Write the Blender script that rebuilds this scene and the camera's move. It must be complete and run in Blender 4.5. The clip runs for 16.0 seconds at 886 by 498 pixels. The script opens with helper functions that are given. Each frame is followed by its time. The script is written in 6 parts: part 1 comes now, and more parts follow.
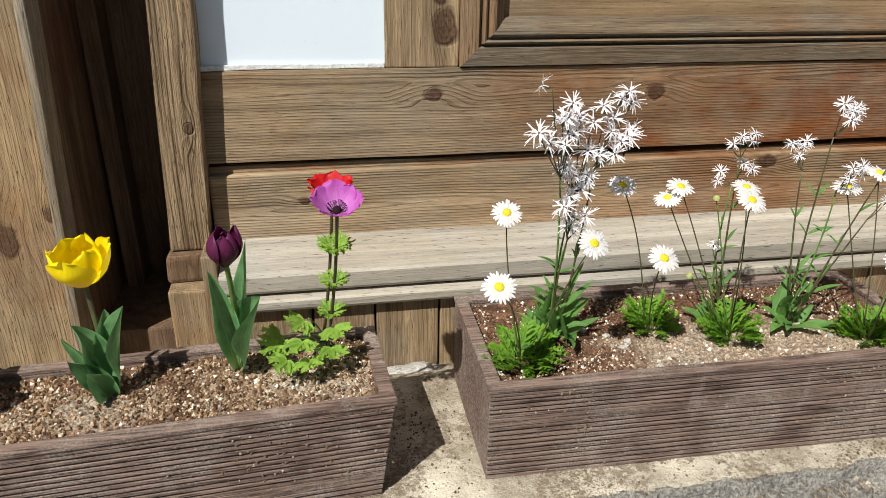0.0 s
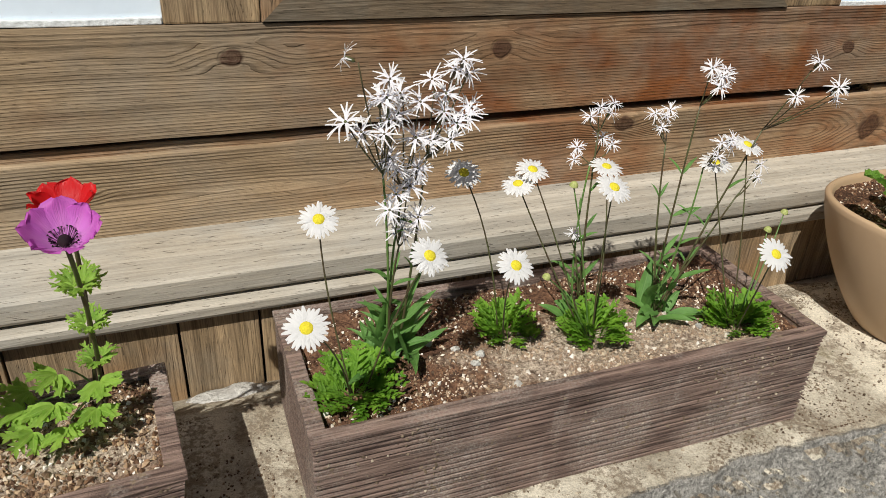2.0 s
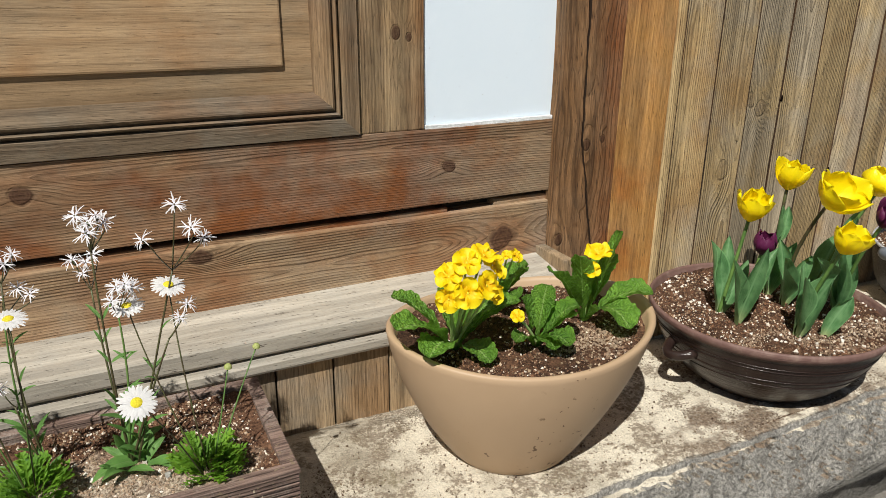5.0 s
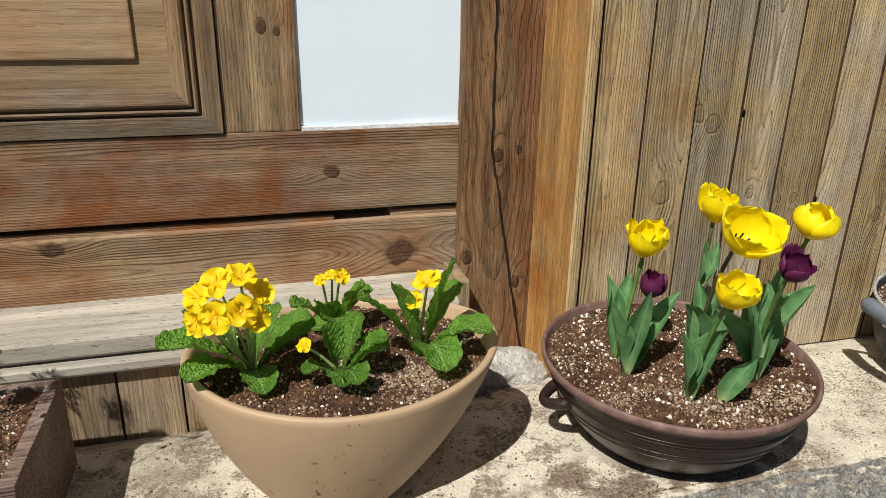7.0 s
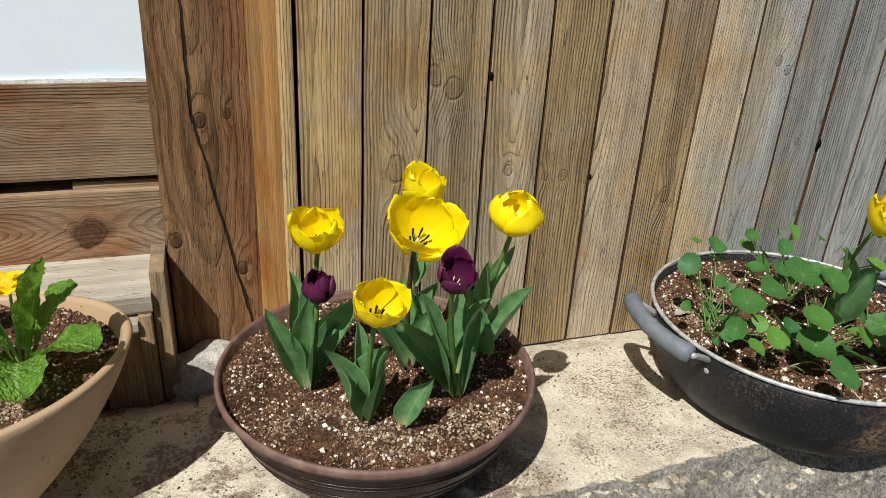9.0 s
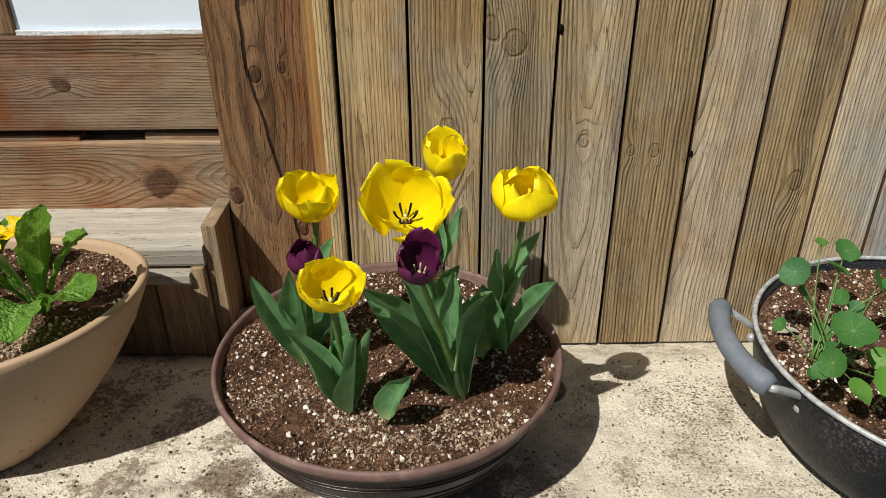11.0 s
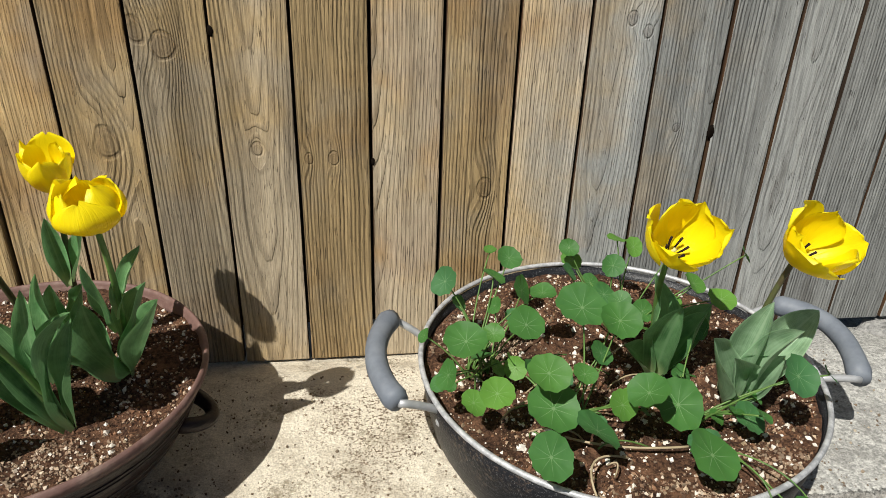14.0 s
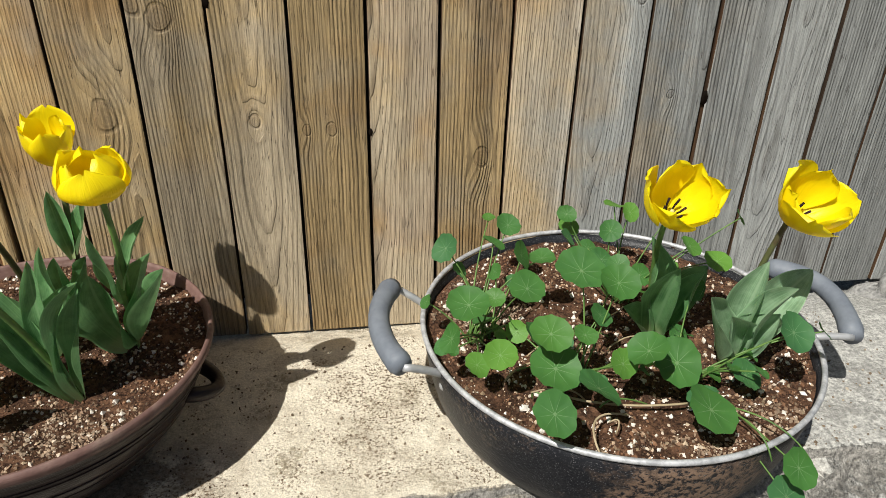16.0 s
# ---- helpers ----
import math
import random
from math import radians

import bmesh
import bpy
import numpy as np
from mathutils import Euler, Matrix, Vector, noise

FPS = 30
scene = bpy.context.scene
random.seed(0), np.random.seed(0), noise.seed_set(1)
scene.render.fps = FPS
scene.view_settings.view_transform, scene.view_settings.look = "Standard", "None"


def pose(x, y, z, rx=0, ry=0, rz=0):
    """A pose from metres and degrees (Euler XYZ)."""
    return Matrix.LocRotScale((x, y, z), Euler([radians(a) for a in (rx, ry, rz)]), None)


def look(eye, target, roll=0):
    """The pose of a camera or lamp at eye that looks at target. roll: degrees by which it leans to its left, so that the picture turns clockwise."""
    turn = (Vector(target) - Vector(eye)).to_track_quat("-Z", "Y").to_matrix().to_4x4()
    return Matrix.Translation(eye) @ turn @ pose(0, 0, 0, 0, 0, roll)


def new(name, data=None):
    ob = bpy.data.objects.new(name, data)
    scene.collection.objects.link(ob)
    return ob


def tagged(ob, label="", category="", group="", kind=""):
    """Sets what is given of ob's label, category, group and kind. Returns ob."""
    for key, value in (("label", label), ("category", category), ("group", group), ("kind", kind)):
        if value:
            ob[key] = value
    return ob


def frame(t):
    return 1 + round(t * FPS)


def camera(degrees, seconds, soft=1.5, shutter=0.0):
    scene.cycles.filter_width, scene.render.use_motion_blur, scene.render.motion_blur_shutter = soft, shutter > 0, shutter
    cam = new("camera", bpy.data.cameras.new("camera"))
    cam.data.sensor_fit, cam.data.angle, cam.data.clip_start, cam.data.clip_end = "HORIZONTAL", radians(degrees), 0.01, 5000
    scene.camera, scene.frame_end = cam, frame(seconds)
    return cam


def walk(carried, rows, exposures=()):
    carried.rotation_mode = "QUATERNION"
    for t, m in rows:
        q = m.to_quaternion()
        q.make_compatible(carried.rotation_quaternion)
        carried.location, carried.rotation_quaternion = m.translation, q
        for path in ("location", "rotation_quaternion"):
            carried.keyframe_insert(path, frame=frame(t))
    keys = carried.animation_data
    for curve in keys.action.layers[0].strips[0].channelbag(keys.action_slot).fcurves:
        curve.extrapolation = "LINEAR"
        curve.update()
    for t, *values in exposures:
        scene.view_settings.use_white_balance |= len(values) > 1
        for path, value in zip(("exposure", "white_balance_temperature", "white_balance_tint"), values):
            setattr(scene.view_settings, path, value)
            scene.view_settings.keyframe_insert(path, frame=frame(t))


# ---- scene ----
cam = camera(63.6, 16.0, 0.5)
PATH = [
    (0, (-0.051, -0.047, 0.593), (0.28, 1.738, -0.245), 0.9),
    (0.5, (0.009, 0.044, 0.599), (0.551, 1.765, -0.264), 2.4),
    (1, (0.019, 0.101, 0.588), (0.591, 1.809, -0.28), 1.9),
    (1.5, (0.015, 0.116, 0.578), (0.641, 1.776, -0.345), 2.3),
    (2, (0.042, 0.115, 0.578), (0.712, 1.734, -0.387), 3.0),
    (2.5, (0.135, 0.085, 0.585), (0.768, 1.724, -0.37), 1.7),
    (3, (0.252, 0.032, 0.602), (0.896, 1.699, -0.294), 2.6),
    (3.5, (0.343, -0.04, 0.608), (1.003, 1.677, -0.177), 2.6),
    (4, (0.404, -0.085, 0.61), (1.033, 1.664, -0.129), -0.2),
    (4.5, (0.447, -0.103, 0.615), (1.15, 1.64, -0.069), -1.7),
    (5, (0.554, -0.075, 0.614), (1.4, 1.604, -0.068), 0.4),
    (5.2, (0.611, -0.054, 0.614), (1.463, 1.612, -0.092), 0.6),
    (7.3, (1.034, -0.15, 0.625), (1.484, 1.669, -0.076), 1.0),
    (7.5, (1.083, -0.166, 0.627), (1.509, 1.66, -0.07), 0.8),
    (8, (1.184, -0.171, 0.616), (1.569, 1.632, -0.16), -0.7),
    (8.5, (1.257, -0.132, 0.61), (1.748, 1.626, -0.207), -1.0),
    (9, (1.361, -0.05, 0.617), (1.972, 1.66, -0.221), 3.3),
    (9.2, (1.394, -0.028, 0.615), (1.941, 1.68, -0.269), 2.4),
    (11.3, (1.643, 0.012, 0.593), (1.654, 1.774, -0.354), -0.1),
    (11.5, (1.682, 0.004, 0.594), (1.698, 1.78, -0.326), -0.0),
    (12, (1.756, 0.01, 0.586), (1.851, 1.782, -0.338), 1.0),
    (12.5, (1.81, 0.024, 0.586), (1.982, 1.779, -0.356), 1.5),
    (13, (1.851, 0.031, 0.582), (2.02, 1.782, -0.37), 0.9),
    (13.5, (1.878, 0.029, 0.581), (2.095, 1.783, -0.355), 0.8),
    (14, (1.888, 0.028, 0.581), (2.145, 1.786, -0.338), 2.0),
    (14.5, (1.892, 0.024, 0.578), (2.182, 1.777, -0.341), 1.9),
    (15, (1.885, 0.019, 0.579), (2.195, 1.758, -0.359), 2.1),
    (15.5, (1.883, 0.014, 0.575), (2.171, 1.738, -0.397), 1.7),
    (16, (1.876, 0.015, 0.573), (2.156, 1.742, -0.394), 1.4),
]
walk(cam, [(t, look(eye, target, roll)) for t, eye, target, roll in PATH],
     [(0.0, 0.18), (1.5, -0.02), (2.5, -0.05), (4.0, -0.06), (5.0, 0.04), (9.0, -0.01), (11.5, -0.07), (13.0, 0.08), (16.0, 0.13)])

# ---------------------------------------------------------------- light
SUN_WAY = Vector((0.53, 0.572, -1.0)).normalized()
world = bpy.data.worlds.new("world")
scene.world = world
world.use_nodes = True
sky = world.node_tree.nodes.new("ShaderNodeTexSky")
sky.sky_type = 'NISHITA'
sky.sun_disc = False
sky.sun_elevation = math.asin(-SUN_WAY.z)
sky.sun_rotation = math.atan2(-SUN_WAY.x, -SUN_WAY.y)
back = world.node_tree.nodes["Background"]
back.inputs["Strength"].default_value = 0.031
world.node_tree.links.new(sky.outputs["Color"], back.inputs["Color"])
sun_data = bpy.data.lights.new("sun", 'SUN')
sun_data.energy = 5.0
sun_data.angle = radians(0.53)
sun_data.color = (1.0, 0.965, 0.895)
sun = new("sun", sun_data)
sun.matrix_world = look((0, 0, 5), Vector((0, 0, 5)) + SUN_WAY)


# ---------------------------------------------------------------- node helpers
class Graph:
    """A short way to write a node material."""

    def __init__(self, name):
        self.mat = bpy.data.materials.new(name)
        self.mat.use_nodes = True
        self.tree = self.mat.node_tree
        self.bsdf = self.tree.nodes["Principled BSDF"]
        self.out = self.tree.nodes["Material Output"]

    def node(self, kind):
        return self.tree.nodes.new(kind)

    def put(self, socket, value):
        if isinstance(value, bpy.types.NodeSocket):
            self.tree.links.new(value, socket)
        else:
            socket.default_value = value

    def math(self, op, a, b=0.0, c=0.0, clamp=False):
        n = self.node("ShaderNodeMath")
        n.operation, n.use_clamp = op, clamp
        for s, v in zip(n.inputs, (a, b, c)):
            self.put(s, v)
        return n.outputs[0]

    def vec(self, x, y, z):
        n = self.node("ShaderNodeCombineXYZ")
        for s, v in zip(n.inputs, (x, y, z)):
            self.put(s, v)
        return n.outputs[0]

    def split(self, v):
        n = self.node("ShaderNodeSeparateXYZ")
        self.put(n.inputs[0], v)
        return n.outputs

    def scaled(self, v, s):
        n = self.node("ShaderNodeVectorMath")
        n.operation = 'MULTIPLY'
        self.put(n.inputs[0], v)
        self.put(n.inputs[1], s)
        return n.outputs[0]

    def shifted(self, v, s):
        n = self.node("ShaderNodeVectorMath")
        n.operation = 'ADD'
        self.put(n.inputs[0], v)
        self.put(n.inputs[1], s)
        return n.outputs[0]

    def length(self, v):
        n = self.node("ShaderNodeVectorMath")
        n.operation = 'LENGTH'
        self.put(n.inputs[0], v)
        return n.outputs[1]

    def mix(self, f, a, b, blend='MIX'):
        n = self.node("ShaderNodeMix")
        n.data_type, n.blend_type = 'RGBA', blend
        self.put(n.inputs[0], f)
        self.put(n.inputs[6], a if isinstance(a, bpy.types.NodeSocket) else (*a, 1))
        self.put(n.inputs[7], b if isinstance(b, bpy.types.NodeSocket) else (*b, 1))
        return n.outputs[2]

    def noise(self, v, scale, detail=3.0, rough=0.55, bend=0.0):
        n = self.node("ShaderNodeTexNoise")
        self.put(n.inputs["Vector"], v)
        n.inputs["Scale"].default_value = scale
        n.inputs["Detail"].default_value = detail
        n.inputs["Roughness"].default_value = rough
        n.inputs["Distortion"].default_value = bend
        return n.outputs["Fac"]

    def cells(self, v, scale, feature='F1'):
        n = self.node("ShaderNodeTexVoronoi")
        n.feature = feature
        self.put(n.inputs["Vector"], v)
        n.inputs["Scale"].default_value = scale
        return n.outputs["Distance"]

    def span(self, v, a, b, c=0.0, d=1.0):
        n = self.node("ShaderNodeMapRange")
        n.interpolation_type = 'SMOOTHSTEP'
        for s, x in zip(n.inputs, (v, a, b, c, d)):
            self.put(s, x)
        return n.outputs[0]

    def ramp(self, f, stops):
        n = self.node("ShaderNodeValToRGB")
        while len(n.color_ramp.elements) < len(stops):
            n.color_ramp.elements.new(0.5)
        for e, (p, c) in zip(n.color_ramp.elements, stops):
            e.position, e.color = p, (*c, 1)
        self.put(n.inputs[0], f)
        return n.outputs[0]

    def coords(self, which):
        return self.node("ShaderNodeTexCoord").outputs[which]

    def place(self):
        return self.node("ShaderNodeNewGeometry").outputs["Position"]

    def dice(self):
        return self.node("ShaderNodeObjectInfo").outputs["Random"]

    def bump(self, height, depth, strength=1.0):
        n = self.node("ShaderNodeBump")
        n.inputs["Strength"].default_value = strength
        n.inputs["Distance"].default_value = depth
        self.put(n.inputs["Height"], height)
        self.put(self.bsdf.inputs["Normal"], n.outputs[0])

    def finish(self, colour, rough=0.8, metal=0.0, spec=0.5):
        self.put(self.bsdf.inputs["Base Color"], colour if isinstance(colour, bpy.types.NodeSocket) else (*colour, 1))
        self.put(self.bsdf.inputs["Roughness"], rough)
        self.put(self.bsdf.inputs["Metallic"], metal)
        self.put(self.bsdf.inputs["Specular IOR Level"], spec)
        return self.mat

    def thin(self, colour, share):
        """Lets part of the light through, as leaves and petals do."""
        t = self.node("ShaderNodeBsdfTranslucent")
        self.put(t.inputs["Color"], colour if isinstance(colour, bpy.types.NodeSocket) else (*colour, 1))
        m = self.node("ShaderNodeMixShader")
        m.inputs[0].default_value = share
        self.tree.links.new(self.bsdf.outputs[0], m.inputs[1])
        self.tree.links.new(t.outputs[0], m.inputs[2])
        self.tree.links.new(m.outputs[0], self.out.inputs["Surface"])


# ---------------------------------------------------------------- materials
def wood(name, grain, light, dark, red, grey, grey_share, spacing=0.004, knots=(), grey_from=None, relief=0.0012, contrast=0.7, red_from=None, knot_fill=0.85, knot_line=0.3, stain=0.5, flecks=0.5, slope=0.06, steady=0.15, crack=None, fibres=0.52, pith=0.045, streaks=1.0, ridge=0.5):
    """Weathered softwood: growth rings cut lengthways, fibres, knots, stains, greying. grain: 'X' or 'Z', along the piece."""
    g = Graph(name)
    o = g.split(g.coords("Object"))
    w = g.place()
    ws = g.split(w)
    r = g.dice()
    r2 = g.math('FRACT', g.math('MULTIPLY', r, 17.31))
    r3 = g.math('FRACT', g.math('MULTIPLY', r, 53.77))
    along, across = (o[0], o[2]) if grain == 'X' else (o[2], o[0])

    def lengthways(k, q, detail=3.0, rough=0.6, own=37.0):
        return g.noise(g.vec(g.math('MULTIPLY', along, k), g.math('MULTIPLY', across, q), g.math('ADD', g.math('MULTIPLY', o[1], q), g.math('MULTIPLY', r, own))), 1.0, detail, rough)

    wander = g.math('SUBTRACT', lengthways(3.0, 9.0, 2.0, 0.5, 61.0), 0.5)
    swell = g.math('SUBTRACT', lengthways(4.5, 2.0, 1.0, 0.5, 23.0), 0.5)
    a = g.math('ADD', across, g.math('MULTIPLY', g.math('SUBTRACT', r2, 0.5), pith))
    a = g.math('ADD', a, g.math('MULTIPLY', wander, 0.010))
    d = g.math('ADD', g.math('ADD', o[1], 0.020), g.math('MULTIPLY', along, g.math('MULTIPLY', g.math('SUBTRACT', r3, 0.4), slope)))
    d = g.math('ADD', d, g.math('MULTIPLY', swell, 0.022))
    radius = g.math('SQRT', g.math('ADD', g.math('MULTIPLY', a, a), g.math('MULTIPLY', d, d)))
    radius = g.math('ADD', radius, g.math('MULTIPLY', g.math('SUBTRACT', lengthways(22.0, 130.0, 2.0), 0.5), 0.0016))
    core = line = None
    uneven = g.math('SUBTRACT', g.noise(w, 34.0, 1.0), 0.5)
    for kx, kz, kr in knots:
        sx, sz = (0.85, 1.15) if grain == 'X' else (1.15, 0.85)
        dx, dz = g.math('SUBTRACT', ws[0], kx), g.math('SUBTRACT', ws[2], kz)
        dist = g.length(g.vec(g.math('MULTIPLY', dx, sx), 0.0, g.math('MULTIPLY', dz, sz)))
        dist = g.math('ADD', dist, g.math('MULTIPLY', uneven, kr * 1.1))
        lx, lz = (0.42, 1.25) if grain == 'X' else (1.25, 0.42)
        far = g.length(g.vec(g.math('MULTIPLY', dx, lx), 0.0, g.math('MULTIPLY', dz, lz)))
        radius = g.math('ADD', radius, g.math('MULTIPLY', g.span(far, kr * 2.6, kr * 0.3), kr * 0.95))
        c1 = g.span(dist, kr * 1.06, kr * 0.80)
        whorl = g.math('ABSOLUTE', g.math('SUBTRACT', g.math('FRACT', g.math('DIVIDE', dist, kr * 0.27)), 0.5))
        c1 = g.math('MULTIPLY', c1, g.span(whorl, 0.08, 0.34, 0.45 if knot_fill < 0.6 else 0.88, 1.0))
        l1 = g.math('MULTIPLY', g.span(dist, kr * 1.18, kr), g.span(dist, kr * 0.72, kr * 0.9))
        core = c1 if core is None else g.math('MAXIMUM', core, c1)
        line = l1 if line is None else g.math('MAXIMUM', line, l1)
    phase = g.math('DIVIDE', radius, spacing)
    part_of = g.math('FRACT', phase)
    late = g.math('MULTIPLY', g.span(part_of, 0.42, 0.86), g.span(part_of, 1.0, 0.93))
    ring_no = g.math('MULTIPLY', g.math('FLOOR', phase), 5.37)
    strength = g.noise(g.vec(ring_no, g.math('MULTIPLY', along, 3.5), g.math('MULTIPLY', r, 11.0)), 1.0, 2.0)
    late = g.math('MULTIPLY', late, g.span(strength, 0.30, 0.66, steady, 1.0))
    zone = lengthways(2.2, 17.0, 3.0, 0.6, 47.0)
    late = g.math('MULTIPLY', late, g.span(zone, 0.36, 0.62, 0.55, 1.0))
    fibre = lengthways(26.0, 760.0, 3.0, 0.65, 90.0)
    streak = lengthways(3.5, 60.0, 4.0, 0.62, 31.0)
    fleck = g.math('MULTIPLY', g.span(lengthways(48.0, 640.0, 2.0, 0.5, 12.0), 0.64, 0.72), flecks)
    patch = g.noise(g.shifted(g.scaled(w, (1.0, 1.0, 1.4)), g.vec(r, 0.0, r2)), 3.6, 4.0, 0.62)
    colour = g.mix(g.math('MULTIPLY', g.span(streak, 0.34, 0.78), streaks), light, dark)
    blush = g.math('MULTIPLY', g.span(patch, 0.48, 0.66), 0.7)
    if red_from is not None:
        blush = g.math('ADD', g.math('MULTIPLY', blush, 0.6), g.math('MULTIPLY', g.span(ws[0], red_from[0], red_from[1]), g.span(patch, 0.32, 0.60, 0.12, 0.85)), clamp=True)
    colour = g.mix(blush, colour, red)
    if grey_from is None:
        weather = g.math('MULTIPLY', g.span(g.noise(w, 4.5, 5.0, 0.68), 0.42, 0.68), grey_share)
    else:
        gx = g.math('ADD', ws[0], g.math('ADD', g.math('MULTIPLY', g.math('SUBTRACT', g.noise(w, 5.0, 4.0, 0.65), 0.5), 0.42), g.math('MULTIPLY', g.math('SUBTRACT', r, 0.5), 0.16)))
        weather = g.math('ADD', g.span(gx, grey_from[0], grey_from[1]), g.math('MULTIPLY', g.span(g.math('ADD', g.noise(w, 6.0, 4.0, 0.65), g.math('MULTIPLY', g.math('SUBTRACT', r3, 0.5), 0.3)), 0.42, 0.7), grey_share), clamp=True)
    colour = g.mix(weather, colour, g.mix(g.span(streak, 0.3, 0.75), grey, tuple(c * 0.74 for c in grey)))
    dirt = g.math('MULTIPLY', g.span(lengthways(2.6, 21.0, 5.0, 0.68, 71.0), 0.56, 0.74), stain)
    colour = g.mix(dirt, colour, g.mix(0.5, (0.07, 0.055, 0.042), colour))
    firm = g.math('MULTIPLY', contrast, g.math('SUBTRACT', 1.0, g.math('MULTIPLY', weather, 0.45)))
    colour = g.mix(g.math('MULTIPLY', late, firm), colour, g.mix(0.30, (0.035, 0.022, 0.013), colour))
    colour = g.mix(fleck, colour, (0.045, 0.032, 0.022))
    shade = g.math('ADD', 0.95 - 0.55 * fibres, g.math('MULTIPLY', g.span(fibre, 0.28, 0.68), fibres))
    shade = g.math('MULTIPLY', shade, g.math('ADD', 0.78, g.math('MULTIPLY', r2, 0.44)))
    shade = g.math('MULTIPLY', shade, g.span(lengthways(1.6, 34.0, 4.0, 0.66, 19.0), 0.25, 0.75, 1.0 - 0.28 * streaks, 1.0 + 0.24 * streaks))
    shade = g.math('MULTIPLY', shade, g.math('ADD', 0.90, g.math('MULTIPLY', g.noise(w, 320.0, 2.0, 0.6), 0.20)))
    value = g.node("ShaderNodeCombineColor")
    for s in value.inputs:
        g.put(s, shade)
    colour = g.mix(1.0, colour, value.outputs[0], 'MULTIPLY')
    height = g.math('ADD', g.math('MULTIPLY', fibre, 0.55), g.math('MULTIPLY', late, ridge))
    height = g.math('SUBTRACT', height, g.math('MULTIPLY', fleck, 0.7))
    if core is not None:
        colour = g.mix(g.math('MULTIPLY', core, g.span(g.noise(w, 190.0, 3.0), 0.3, 0.7, knot_fill, knot_fill * 0.78)), colour, (0.062, 0.028, 0.016))
        colour = g.mix(g.math('MULTIPLY', line, g.span(g.noise(w, 110.0, 3.0), 0.35, 0.62, 0.0, knot_line)), colour, (0.045, 0.027, 0.016))
        height = g.math('SUBTRACT', height, g.math('MULTIPLY', line, 0.5))
    if crack is not None:
        low = g.math('MAXIMUM', g.math('SUBTRACT', 0.36, ws[2]), 0.0)
        path = g.math('ADD', g.math('ADD', crack, g.math('MULTIPLY', low, 0.19)), g.math('MULTIPLY', g.math('SUBTRACT', g.noise(g.vec(0.0, 0.0, ws[2]), 12.0, 5.0, 0.6), 0.5), 0.016))
        wide = g.span(g.noise(g.vec(3.0, 0.0, ws[2]), 11.0, 3.0), 0.30, 0.72, 0.0011, 0.0046)
        split = g.span(g.math('DIVIDE', g.math('ABSOLUTE', g.math('SUBTRACT', ws[0], path)), wide), 1.0, 0.5)
        colour = g.mix(g.math('MULTIPLY', split, 0.92), colour, (0.012, 0.007, 0.005))
        height = g.math('SUBTRACT', height, g.math('MULTIPLY', split, 1.5))
    g.bump(height, relief)
    return g.finish(colour, g.span(fibre, 0.2, 0.8, 0.88, 0.70), spec=0.22)


KNOTS_BEAM = [(0.122, 0.362, 0.013), (0.466, 0.358, 0.014), (1.091, 0.334, 0.011), (1.201, 0.191, 0.026), (0.680, 0.237, 0.015), (-0.073, 0.208, 0.008)]
KNOTS_FENCE = [(1.662, 0.425, 0.013), (1.690, 0.408, 0.014), (1.614, 0.296, 0.017), (1.782, 0.287, 0.008), (1.842, 0.274, 0.006), (1.872, 0.274, 0.007), (2.060, 0.231, 0.012),
               (2.248, 0.427, 0.007), (2.226, 0.442, 0.007), (2.305, 0.308, 0.006)]
M_BEAM = wood("weathered_beam", 'X', (0.43, 0.313, 0.192), (0.255, 0.174, 0.098), (0.25, 0.085, 0.025), (0.345, 0.292, 0.225), 0.58, 0.0042, KNOTS_BEAM, red_from=(0.05, 0.55), slope=0.05, stain=0.75, contrast=0.80, knot_fill=0.98, steady=0.4, fibres=0.36, flecks=0.35, pith=0.10, streaks=0.8, ridge=0.9)
M_FRAME = wood("moulding_wood", 'X', (0.21, 0.155, 0.10), (0.125, 0.09, 0.058), (0.19, 0.105, 0.055), (0.21, 0.19, 0.15), 0.7, 0.004, contrast=0.4)
M_FRAME_UP = wood("moulding_wood_upright", 'Z', (0.30, 0.20, 0.11), (0.18, 0.115, 0.062), (0.23, 0.115, 0.05), (0.24, 0.205, 0.155), 0.45, 0.004, contrast=0.45)
M_FIELD = wood("panel_wood", 'X', (0.37, 0.255, 0.145), (0.28, 0.18, 0.095), (0.29, 0.155, 0.068), (0.36, 0.28, 0.185), 0.6, 0.009, contrast=0.22, relief=0.0004, stain=0.5, flecks=0.4, fibres=0.3)
M_POST = wood("post_wood", 'Z', (0.235, 0.128, 0.058), (0.068, 0.034, 0.016), (0.185, 0.060, 0.016), (0.29, 0.195, 0.118), 0.42, 0.0058, [(1.402, 0.123, 0.011), (1.360, 0.352, 0.009), (1.312, 0.175, 0.010), (1.395, 0.36, 0.006)], contrast=0.80, steady=0.4, stain=1.0, flecks=0.9, relief=0.003, crack=1.349, red_from=(1.36, 1.42), knot_fill=0.9)
M_POST_OLD = wood("old_post_wood", 'Z', (0.46, 0.33, 0.20), (0.16, 0.10, 0.055), (0.27, 0.135, 0.06), (0.34, 0.27, 0.19), 0.5, 0.0048, [(-0.22, 0.33, 0.008)], contrast=0.55, stain=1.0, flecks=0.9, relief=0.004)
